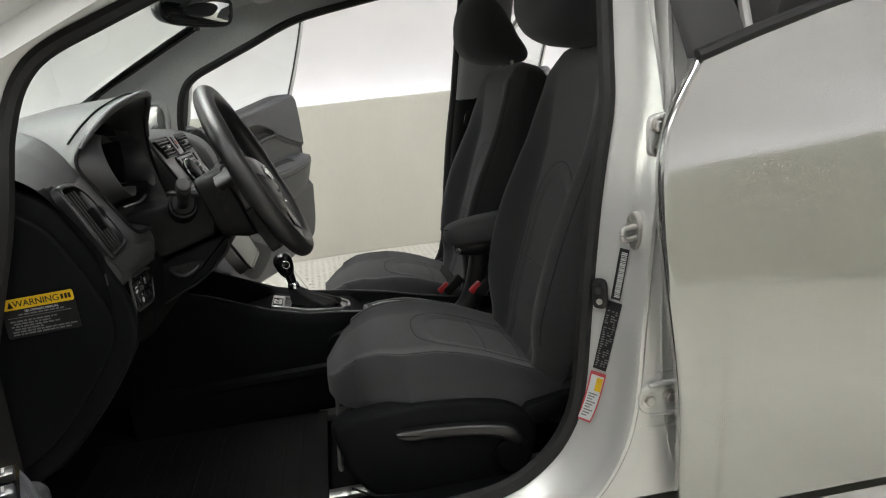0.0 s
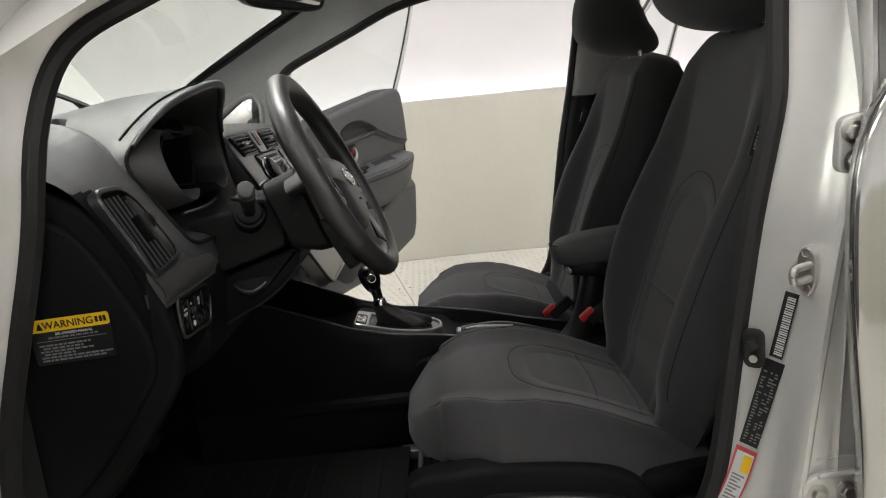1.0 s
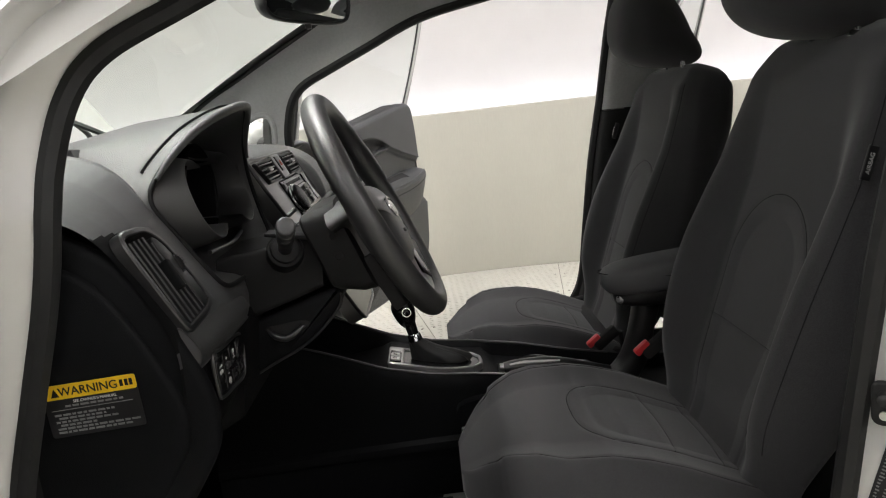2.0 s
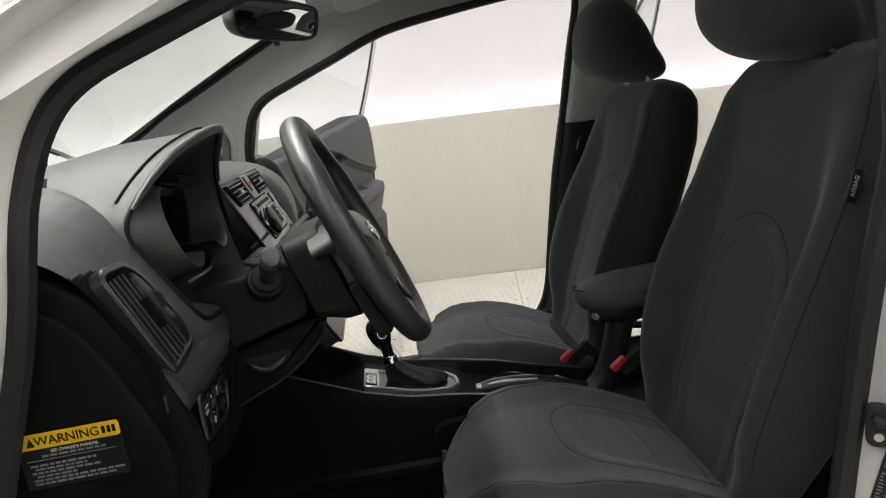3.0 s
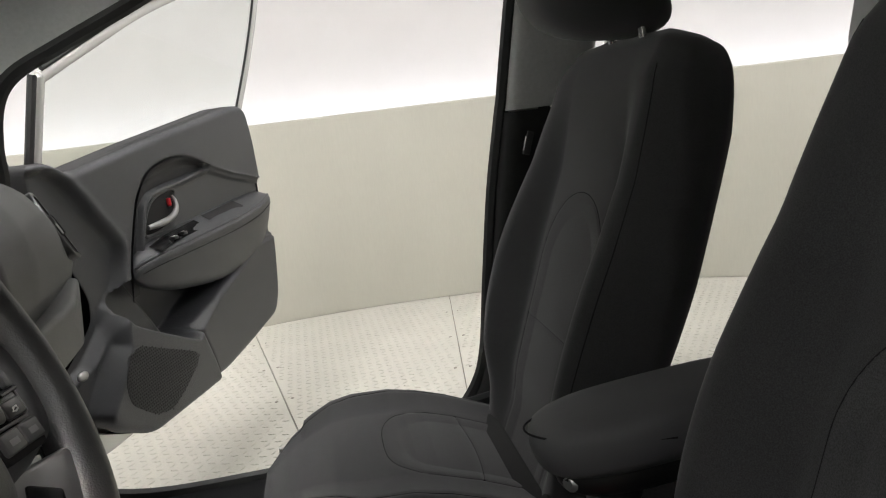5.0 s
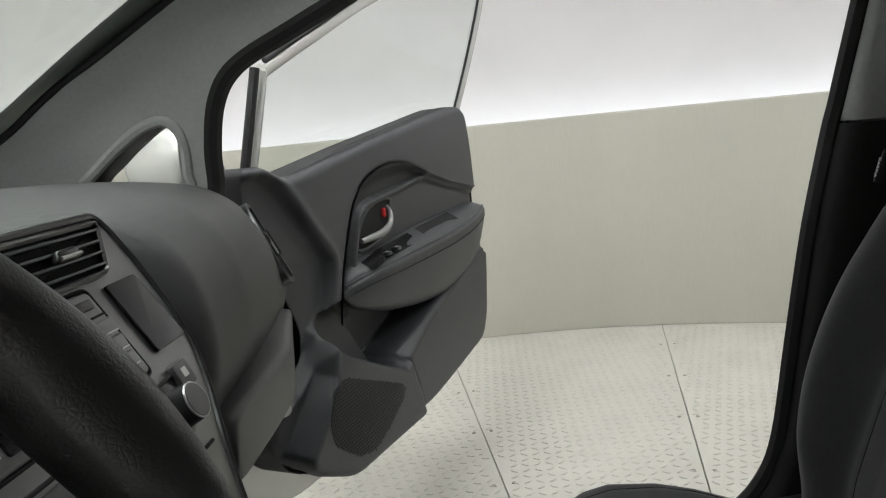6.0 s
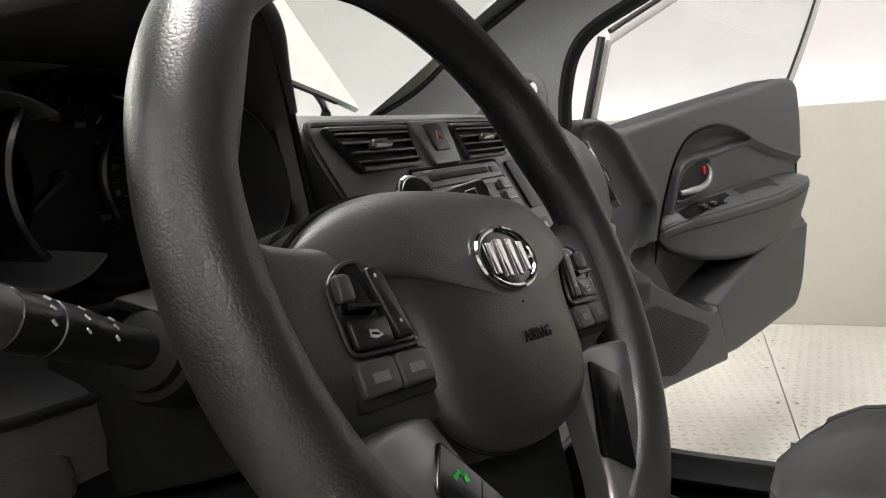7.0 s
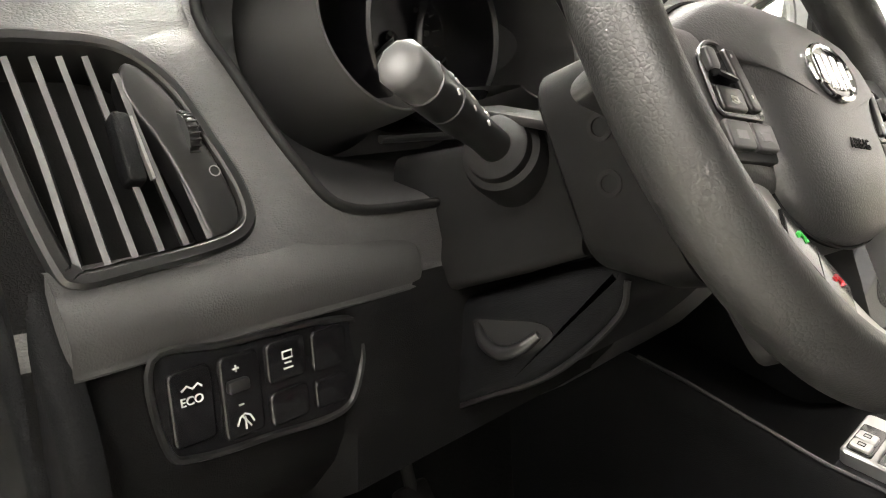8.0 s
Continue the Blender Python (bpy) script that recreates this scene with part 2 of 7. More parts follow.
TRIMGREY = material("grey_pillar_trim", (0.47, 0.475, 0.47), 0.75, grain=900, bump=0.25, vary=0.04, spots=0.05)
HEADLINER = material("grey_headliner_cloth", (0.60, 0.60, 0.58), 0.95, grain=1100, bump=0.35, vary=0.05, spots=0.08)
STACK = material("satin_metallic_grey", (0.21, 0.21, 0.21), 0.32, 0.80, grain=1200, bump=0.08, vary=0.06)
ARMPAD = material("soft_armrest_skin", (0.085, 0.085, 0.088), 0.62, grain=800, bump=0.15, grain_kind="leather", vary=0.06)
STALKCAP = material("grey_stalk_cap", (0.075, 0.075, 0.076), 0.34, grain=900, bump=0.1, vary=0.05)
GAUGEMARK = material("dim_gauge_print", (0.045, 0.045, 0.045), 0.6)
HANDLE = material("dull_silver_handle", (0.34, 0.34, 0.335), 0.36, 0.75, grain=1500, bump=0.04, vary=0.05)
# lower dash darkened to stand for shade; also colours the black panel beside the vent
LOWDASH = material("shaded_and_black_dash_plastic", (0.007, 0.007, 0.0072), 0.62, spec=0.06, grain=620, bump=0.30, grain_kind="leather", vary=0.10)
KEYGREY = material("grey_switch_key", (0.075, 0.075, 0.076), 0.38, grain=900, bump=0.06, vary=0.05)
GLOVE = material("grey_glove_box_vinyl", (0.105, 0.105, 0.104), 0.42, spec=0.7, grain=620, bump=0.30, grain_kind="leather", vary=0.08)
COLUMN = material("matt_column_plastic", (0.0085, 0.0085, 0.0088), 0.55, spec=0.24, grain=800, bump=0.12, vary=0.08)
BINNACLE = material("smooth_gauge_surround", (0.048, 0.048, 0.0485), 0.40, spec=0.9, grain=900, bump=0.04, vary=0.06)
BRIGHT = material("satin_silver_trim", (0.55, 0.55, 0.54), 0.32, 0.85, grain=1500, bump=0.04, vary=0.05)
SPOKE = material("satin_grey_spoke", (0.40, 0.40, 0.395), 0.33, 0.75, grain=1500, bump=0.04, vary=0.05)
CHROME = material("chrome", (0.80, 0.80, 0.80), 0.07, 1.0, vary=0.03)
STEEL = material("zinc_plated_steel", (0.58, 0.57, 0.54), 0.30, 0.95, grain=600, bump=0.1, vary=0.12)
RUBBER = material("black_rubber", (0.014, 0.014, 0.014), 0.62, grain=500, bump=0.2, vary=0.12)
CARPET = material("black_carpet", (0.009, 0.009, 0.009), 1.0, grain=900, bump=0.9, vary=0.25, spots=0.35, spec=0.1)
MAT = material("worn_rubber_mat", (0.012, 0.012, 0.012), 0.8, grain=260, bump=0.5, vary=0.35, spots=0.2, spec=0.2)
RED = material("red_plastic", (0.55, 0.02, 0.03), 0.35, vary=0.06)
GREEN = material("green_print", (0.05, 0.62, 0.10), 0.5)
ORANGE = material("dull_red_print", (0.45, 0.09, 0.06), 0.5)
YELLOW = material("yellow_label", (0.86, 0.55, 0.02), 0.45, vary=0.03)
LABELBLACK = material("black_label", (0.012, 0.012, 0.013), 0.4, vary=0.05)
PRINT = material("white_print", (0.62, 0.62, 0.60), 0.55)
DIMPRINT = material("worn_grey_print", (0.22, 0.22, 0.22), 0.6)
LABELWHITE = material("white_label", (0.70, 0.71, 0.72), 0.4, vary=0.05)
LABELRED = material("red_label_edge", (0.55, 0.08, 0.09), 0.45)
SCREEN = material("violet_grey_display", (0.16, 0.13, 0.17), 0.25, vary=0.06)
DARKSCREEN = material("black_display", (0.006, 0.006, 0.008), 0.12)
GAUGE = material("black_gauge_face", (0.006, 0.006, 0.007), 0.25, vary=0.1)
FLOORPAINT = material("cream_floor_paint", (0.63, 0.615, 0.555), 0.45, grain=60, bump=0.10, vary=0.04, spots=0.06)
TREAD = material("darker_tread_paint", (0.575, 0.56, 0.50), 0.42, grain=300, bump=0.1, vary=0.08, spots=0.08)
SEAMDARK = material("dark_floor_joint", (0.27, 0.26, 0.22), 0.8)
WALLPAINT = material("beige_wall_paint", (0.51, 0.50, 0.435), 0.55, grain=90, bump=0.05, vary=0.015, spots=0.02, stretch=(1, 1, 0.15))
UPPERWALL = material("white_upper_wall", (0.655, 0.638, 0.628), 0.8, grain=60, bump=0.04, vary=0.02)
CEILING = material("white_ceiling", (0.78, 0.78, 0.77), 0.85, grain=80, bump=0.05, vary=0.02)
COVE = material("cove_light", (0.92, 0.93, 1.0), emit=COVE_POWER)
LAMP = material("lamp_diffuser", (1.0, 0.974, 0.968), emit=LAMP_POWER)
GLASS = pane("clear_glass", (0.90, 0.93, 0.91))
WINDSCREEN = pane("green_tinted_glass", (0.80, 0.855, 0.81), 0.6)
DARKGLASS = pane("dark_rear_glass", (0.30, 0.32, 0.31), 1.2)
CLEARLENS = pane("gauge_lens", (0.9, 0.9, 0.9), 0.5)
MIRROR = material("mirror_glass", (0.75, 0.77, 0.77), 0.02, 1.0)


# ---- the round room ----
R_WALL, H_WALL, R_UPPER, H_CEIL = 3.107, 0.955, 3.42, 2.75
PANELS, FIRST = 20, radians(82.4)
ground = thing("floor", (HUB.x, HUB.y, 0), "cream painted steel tread-plate turntable floor", "floor", kind="structure")


def ring(r, z, n=96, at=HUB):
    return [V(at.x + r * math.cos(t), at.y + r * math.sin(t), z) for t in np.linspace(0, 2 * math.pi, n, endpoint=False)]


part("joint_base", skin([ring(0.02, -0.012), ring(3.6, -0.012)], close_v=True, caps=False), SEAMDARK, ground)
for k in range(PANELS):
    a0, a1 = FIRST + 2 * math.pi * k / PANELS, FIRST + 2 * math.pi * (k + 1) / PANELS
    rows = []
    for r in (0.25, 1.2, 2.2, 3.10):
        g = 0.0022 / r
        rows.append([V(HUB.x + r * math.cos(t), HUB.y + r * math.sin(t), 0) for t in np.linspace(a0 + g, a1 - g, 7)])
    low = [[p + V(0, 0, -0.01) for p in (rows[0] + [r[-1] for r in rows[1:-1]] + rows[-1][::-1] + [r[0] for r in rows[-2:0:-1]])]]
    bm = skin(rows)
    edge = rows[0] + [r[-1] for r in rows[1:-1]] + rows[-1][::-1] + [r[0] for r in rows[-2:0:-1]]
    skin([edge, low[0]], close_v=True, bm=bm)
    bmesh.ops.remove_doubles(bm, verts=bm.verts, dist=1e-5)
    part("floor_panel", bm, FLOORPAINT, ground, angle=30)

# raised lozenges of the tread plate, laid out along each panel
rnd = random.Random(4)
verts, faces = [], []
for k in range(-2, 3):
    mid = FIRST + 2 * math.pi * (k + 0.5) / PANELS
    ux, uy = V(math.cos(mid), math.sin(mid), 0), V(-math.sin(mid), math.cos(mid), 0)
    half = math.pi / PANELS
    pitch = 0.034
    for i in range(int(0.95 / pitch), int(3.07 / pitch)):
        for j in range(-16, 17):
            a, b = i * pitch, j * pitch
            if abs(math.atan2(b, a)) > half - 0.02 / a or math.hypot(a, b) > 3.07:
                continue
            turn = 0.6 if (i + j) % 2 else -0.6
            c = HUB + ux * a + uy * b
            d = (uy * math.cos(turn) + ux * math.sin(turn))
            e = V(-d.y, d.x, 0)
            L, w, h = 0.0140, 0.0042, 0.0022
            n0 = len(verts)
            for s, q in ((-1, 0), (0, -1), (1, 0), (0, 1)):
                p = c + d * (L * s) + e * (w * q)
                verts.append((p.x, p.y, 0.0002))
            for s, q in ((-.6, 0), (0, -.55), (.6, 0), (0, .55)):
                p = c + d * (L * s) + e * (w * q)
                verts.append((p.x, p.y, h))
            faces += [(n0 + 4, n0 + 5, n0 + 6, n0 + 7)] + [(n0 + m, n0 + (m + 1) % 4, n0 + 4 + (m + 1) % 4, n0 + 4 + m) for m in range(4)]
me = bpy.data.meshes.new("tread_pattern")
me.from_pydata(verts, [], faces)
tread = part("tread_pattern", me, TREAD, ground, smooth=False)
tagged(tread, kind="stuff")
# screw heads beside the joints
for k in range(-2, 3):
    for r in (1.35, 1.72, 2.08, 2.45, 2.82):
        for s in (-1, 1):
            t = FIRST + 2 * math.pi * k / PANELS + s * 0.028 / r
            part("floor_screw", lathe([(0.0065, 0.0), (0.0065, 0.0015), (0.003, 0.0022)], (HUB.x + r * math.cos(t), HUB.y + r * math.sin(t), 0), (0, 0, 1), 8), SEAMDARK, ground)

low_wall = skin([ring(R_WALL, -0.01), ring(R_WALL, H_WALL - 0.006), ring(R_WALL + 0.006, H_WALL), ring(R_WALL + 0.035, H_WALL), ring(R_WALL + 0.035, 0.55), ring(R_UPPER, 0.55)], close_v=True)
tagged(part("wall_lower", low_wall, WALLPAINT), "smooth beige painted curved parapet wall of the round room", "wall", kind="structure")
tagged(part("wall_upper", skin([ring(R_UPPER, 0.5), ring(R_UPPER, H_CEIL - 0.35), ring(R_UPPER - 0.10, H_CEIL - 0.12), ring(R_UPPER - 0.35, H_CEIL)], close_v=True), UPPERWALL), "white curved upper wall lit from a hidden cove", "wall", kind="structure")
tagged(part("ceiling", skin([ring(0.01, H_CEIL), ring(R_UPPER - 0.35, H_CEIL)], close_v=True), CEILING), "plain white ceiling of the round room", "ceiling", kind="structure")
tagged(part("skirting_joint", skin([ring(R_WALL - 0.001, 0.0005), ring(R_WALL - 0.007, 0.0012)], close_v=True), SEAMDARK), "dark joint between wall and floor", "trim", kind="structure")
cove = thing("cove_light", (HUB.x, HUB.y, 0.75), "hidden cool white light strip behind the parapet wall", "light")
part("light_strip", skin([ring(R_WALL + 0.165, 0.862), ring(R_WALL + 0.205, 0.850)], close_v=True), COVE, cove)
lamps = None
# overhead panels are inferred, unseen; these spots are picked to brighten dash, hub and seats
for turned, reach in ((160, 0.95), (196, 0.95), (128, 1.75), (76, 1.75), (22, 1.75), (236, 2.7), (298, 2.35)):
    a = radians(turned)
    c = V(HUB.x + reach * math.cos(a), HUB.y + reach * math.sin(a), H_CEIL - 0.03)
    turn = Matrix.Rotation(a, 3, "Z")
    wide, deep = 1.20, 0.60
    lampx = thing("ceiling_light", c, "unseen flush white ceiling light panel with a glowing diffuser", "light", group="ceiling lights")
    part("frame", box(c + V(0, 0, 0.012), (deep + 0.04, wide + 0.04, 0.03), 0.006, turn), BRIGHT, lampx)
    part("diffuser", box(c + V(0, 0, -0.006), (deep, wide, 0.01), 0.003, turn), LAMP, lampx)


# ---- car body ----
def flank(z):
    """Half width of the cabin's inner side at height z: it leans in above the belt line."""
    return 0.70 - 0.26 * max(0.0, z - 0.93)


OPENING = [(-0.548, 0.92), (-0.538, 0.985), (-0.515, 1.052), (-0.475, 1.095), (-0.39, 1.133), (-0.29, 1.174), (-0.14, 1.234), (0.036, 1.267),
           (0.20, 1.290), (0.335, 1.304), (0.378, 1.292), (0.388, 1.25), (0.37, 1.136), (0.352, 1.0), (0.343, 0.937), (0.312, 0.79), (0.285, 0.62),
           (0.262, 0.47), (0.235, 0.40), (0.19, 0.350), (0.12, 0.312), (0.0, 0.298), (-0.2, 0.295), (-0.42, 0.30), (-0.55, 0.34), (-0.63, 0.42),
           (-0.66, 0.50), (-0.64, 0.62), (-0.605, 0.73), (-0.568, 0.84)]
OPEN2 = [tuple(p) for p in spline(OPENING, 150, True)]
REAR_OPENING = [(0.46, 1.27), (0.60, 1.292), (0.80, 1.285), (0.98, 1.25), (1.10, 1.18), (1.16, 1.08), (1.16, 0.95), (1.10, 0.80), (1.02, 0.62), (0.95, 0.45), (0.88, 0.34),
                (0.75, 0.30), (0.55, 0.30), (0.44, 0.34), (0.41, 0.45), (0.42, 0.70), (0.435, 0.95), (0.445, 1.15)]
REAR2 = [tuple(p) for p in spline(REAR_OPENING, 90, True)]
car = thing("car", (0.1, 0, 0), "silver compact hatchback with its doors and hood open", "car")


def side_loop(outline, off, out, sgn):
    return [V(x, sgn * (flank(z) + out), z) for x, z in (offset2(outline, off) if off else outline)]


def jamb(sgn, outline, rows, bm=None):
    return skin([side_loop(outline, o, d, sgn) for o, d in rows], close_v=True, bm=bm)


def seal(sgn, outline, off, out, r, bm=None):
    return tube([tuple(p) for p in side_loop(outline, off, out, sgn)], r, 8, True, bm=bm, up=(0, 1, 0))


STEPS = [(0.004, -0.006), (0.009, 0.008), (0.020, 0.018), (0.036, 0.036), (0.050, 0.056), (0.056, 0.074), (0.060, 0.088), (0.065, 0.0945), (0.0705, 0.0945), (0.0755, 0.089), (0.094, 0.090)]
for sgn, side in ((-1, "driver"), (1, "passenger")):
    ringed = part("door_opening_frame", jamb(sgn, OPEN2, STEPS), SILVER, car, "silver painted front door opening of the car body")
    part("weatherstrip", seal(sgn, OPEN2, 0.004, 0.002, 0.014), RUBBER, car, "black rubber door seal")
    part("rear_opening_frame", jamb(sgn, REAR2, [(0.0, -0.006), (0.008, 0.014), (0.02, 0.03), (0.03, 0.07), (0.035, 0.095)]), SILVER, car)
    part("rear_weatherstrip", seal(sgn, REAR2, 0.002, 0.002, 0.012), RUBBER, car)
    # silver skin between and around the openings: roof rail, pillar, sill, fender
    def skin_at(x, z, sgn=sgn):
        return V(x, sgn * (flank(z) + 0.0885), z)
    pil = [[skin_at(x0, z), skin_at(x0 + 0.03, z), skin_at(x1, z)] for z, x0, x1 in ((1.26, 0.44, 0.47), (1.1, 0.43, 0.47), (0.95, 0.405, 0.45), (0.8, 0.375, 0.44), (0.62, 0.35, 0.43), (0.47, 0.33, 0.42), (0.38, 0.31, 0.43), (0.30, 0.27, 0.46))]
    part("pillar_skin", skin(pil), SILVER, car)
    sill = [[V(x, sgn * y, z) for y, z in ((0.79, 0.235), (0.815, 0.20), (0.81, 0.15), (0.76, 0.13))] for x in (-0.85, -0.3, 0.3, 1.05)]
    part("sill", skin(sill), SILVER, car)
    part("sill_plate", box((-0.2, sgn * 0.66, 0.285), (0.85, 0.10, 0.012), 0.004), PLASTIC, car, "black plastic sill scuff plate")
    fen = [[V(x, sgn * y, z) for y, z in ((0.80, 0.25), (0.83, 0.55), (0.82, 0.80), (0.77, 0.925), (0.70, 0.945))] for x in (-1.95, -1.6, -1.2, -0.90, -0.745)]
    fen[0] = [p + V(0, -sgn * 0.12, -0.1) for p in fen[0]]
    part("fender", skin(fen), SILVER, car)
    # roof rail from the windscreen corner to the tail
    rail = []
    for x, z, w in ((-1.03, 0.935, 0.02), (-0.83, 1.030, 0.0), (-0.63, 1.137, -0.01), (-0.40, 1.252, -0.01), (-0.2, 1.338, 0.0), (0.1, 1.395, 0), (0.5, 1.405, 0), (1.0, 1.375, 0), (1.35, 1.31, 0)):
        y = flank(z) + w
        rail.append([V(x, sgn * (y - 0.075), z + 0.012), V(x, sgn * (y - 0.03), z + 0.016), V(x, sgn * (y + 0.03), z - 0.005), V(x + 0.015, sgn * (y + 0.075), z - 0.045), V(x + 0.03, sgn * (y + 0.104), z - 0.095)])
    rows = np.array([spline([r[j] for r in rail], 40) for j in range(5)]).transpose(1, 0, 2)
    part("roof_rail", skin([spline(r, 12) for r in rows]), SILVER, car)
roof = [[V(x, y, z - 0.035 * (y / 0.56) ** 2) for y in np.linspace(-0.56, 0.56, 15)] for x, z in ((-0.30, 1.365), (-0.1, 1.405), (0.3, 1.432), (0.8, 1.425), (1.2, 1.38), (1.38, 1.33))]
part("roof", skin(roof), SILVER, car)
inner = [[V(x, y, z - 0.05 * (y / 0.60) ** 2) for y in np.linspace(-0.60, 0.60, 21)] for x, z in ((-0.315, 1.328), (-0.2, 1.352), (0.0, 1.376), (0.4, 1.392), (0.9, 1.375), (1.3, 1.30))]
rows = np.array([spline([r[j] for r in inner], 30) for j in range(21)]).transpose(1, 0, 2)
part("headliner", skin(rows), HEADLINER, car, "grey woven cloth headliner")

# inner lining of the sides: A pillar with its small fixed window, roof edge
LINING = [(-1.00, 0.962), (-0.90, 0.995), (-0.825, 1.028), (-0.738, 1.080), (-0.645, 1.126), (-0.535, 1.182), (-0.43, 1.234), (-0.33, 1.285), (-0.17, 1.335), (0.1, 1.362), (0.42, 1.370), (0.45, 1.30)]
EDGE = [(0.388, 1.25), (0.378, 1.292), (0.335, 1.304), (0.20, 1.290), (0.036, 1.267), (-0.14, 1.234), (-0.29, 1.174), (-0.39, 1.133), (-0.475, 1.095), (-0.515, 1.052), (-0.538, 0.985), (-0.548, 0.92), (-0.56, 0.86)]
QUARTER = [(-0.757, 0.938), (-0.72, 0.972), (-0.675, 1.003), (-0.635, 1.025), (-0.603, 1.031), (-0.586, 1.018), (-0.581, 0.99), (-0.586, 0.95), (-0.590, 0.930), (-0.66, 0.930)]


def lining_y(x, z):
    curl = max(0.0, 1 - abs(z - float(np.interp(x, [p[0] for p in LINING[:9]], [p[1] for p in LINING[:9]]))) / 0.05)
    return flank(z) - 0.006 - 0.030 * curl ** 2


for sgn in (-1, 1):
    outer = LINING + EDGE + [(-0.60, 0.80), (-1.0, 0.80)]
    outer = [(a[0] + (b[0] - a[0]) * k / 4, a[1] + (b[1] - a[1]) * k / 4) for a, b in zip(outer, outer[1:] + outer[:1]) for k in range(4)]
    quarter = [tuple(p) for p in spline(QUARTER, 40, True)]
    bm = bmesh.new()
    edges = []
    for loop in (outer, quarter):
        vs = [bm.verts.new((x, 0, z)) for x, z in loop]
        edges += [bm.edges.new((vs[k], vs[(k + 1) % len(vs)])) for k in range(len(vs))]
    bmesh.ops.triangle_fill(bm, edges=edges, use_beauty=True, normal=(0, 1, 0))
    bmesh.ops.subdivide_edges(bm, edges=[e for e in bm.edges if e.calc_length() > 0.06], cuts=2, use_grid_fill=True)
    bmesh.ops.triangulate(bm, faces=bm.faces)
    for v in bm.verts:
        v.co.y = sgn * lining_y(v.co.x, v.co.z)
    part("pillar_trim", bm, TRIMGREY, car, "grey textured windscreen pillar trim", angle=60)
    part("quarter_window_seal", tube([(x, sgn * (lining_y(x, z) + 0.002), z) for x, z in quarter], 0.009, 8, True, up=(0, 1, 0)), TRIMGREY, car)
    rims = [[V(x, sgn * (lining_y(x, z) + d), z) for x, z in quarter] for d in (0.0, 0.05, 0.09)]
    part("quarter_window_frame", skin(rims, close_v=True), RUBBER, car)
    g = bmesh.new()
    g.faces.new([g.verts.new((x, sgn * (flank(z) + 0.07), z)) for x, z in quarter])
    ob = part("quarter_window", g, GLASS, car, "small triangular fixed side window")
    ob.visible_shadow = False
    # black edge along the windscreen
    part("windscreen_edge", tube([(x, sgn * (lining_y(x, z) + 0.002), z + 0.004) for x, z in spline(LINING[:8], 40)], 0.006, 8, up=(0, 1, 0)), RUBBER, car)
    # B pillar lining: grey upper, black lower
    up, lo = [], []
    for z, x0 in ((1.30, 0.388), (1.25, 0.390), (1.136, 0.374), (1.0, 0.356), (0.937, 0.348)):
        y = flank(z) - 0.004
        up.append([V(x0, sgn * (y + 0.004), z), V(x0 + 0.012, sgn * (y - 0.018), z), V(x0 + 0.05, sgn * (y - 0.026), z), V(x0 + 0.15, sgn * (y - 0.02), z), V(x0 + 0.175, sgn * (y + 0.01), z)])
    for z, x0 in ((0.934, 0.347), (0.79, 0.316), (0.62, 0.289), (0.47, 0.266), (0.40, 0.24), (0.34, 0.20), (0.29, 0.14)):
        y = flank(z) - 0.004
        lo.append([V(x0, sgn * (y + 0.004), z), V(x0 + 0.014, sgn * (y - 0.026), z), V(x0 + 0.06, sgn * (y - 0.034), z), V(x0 + 0.13, sgn * (y - 0.028), z), V(x0 + 0.17, sgn * (y + 0.01), z)])
    part("upper_pillar_trim", skin([spline(r, 14) for r in up]), TRIMGREY, car, "grey upper door pillar trim")
    part("lower_pillar_trim", skin([spline(r, 14) for r in lo]), MATT, car, "black lower door pillar trim")

# windscreen, cowl and wipers
rows = []
for f in np.linspace(0, 1, 14):
    xe, ze = spline(LINING[:8], 14)[int(round(f * 13))]
    half = lining_y(xe, ze) + 0.004
    rows.append([V(xe - 0.20 * (1 - (y / half) ** 2) * (1 - 0.5 * f), y, ze + 0.008 + 0.012 * f * (1 - (y / half) ** 2)) for y in np.linspace(-half, half, 25)])
screen = part("windscreen", skin(rows), WINDSCREEN, car, "green tinted clear windscreen")
screen.visible_shadow = False
part("windscreen_band", skin([[p + V(0.004, 0, -0.004) for p in rows[0]], [p + V(0.004, 0, -0.004) for p in rows[1]]]), RUBBER, car, "black printed band along the foot of the windscreen")
cow = [[V(p.x - d, p.y * 1.03, p.z - h) for p in rows[0]] for d, h in ((-0.01, 0.004), (0.05, 0.022), (0.12, 0.03), (0.16, 0.06), (0.17, 0.2))]
part("cowl", skin(cow), SATIN, car, "black plastic cowl under the windscreen")
for y0, y1 in ((0.55, 0.05), (-0.05, -0.58)):
    pa = spline([(-1.12 + 0.05 * (y0 > 0), y0, 0.965), (-1.105, (y0 + y1) / 2, 0.985), (-1.11 - 0.03, y1, 0.975)], 12)
    arm = part("wiper_arm", tube(pa, [0.010, 0.006, 0.004], 8), SATIN, car, "black wiper arm")
    blade = [(p[0] + 0.03, p[1] - 0.12, p[2] + 0.002) for p in pa]
    part("wiper_blade", tube(blade, 0.006, 6), RUBBER, arm)

# engine bay floor and the raised hood on its hinges
part("engine_bay", box((-1.55, 0, 0.62), (0.75, 1.36, 0.30), 0.05), MATT, car)
HINGE, RISE = V(-1.0, 0, 1.003), radians(57)


def hood_at(s, y, h=0.0):
    s2 = s + 0.13 * (1 - (y / 0.67) ** 2)
    return HINGE + V(-s2 * math.cos(RISE) - h * math.sin(RISE), y, s2 * math.sin(RISE) - h * math.cos(RISE) + 0.02 * (1 - (y / 0.67) ** 2))


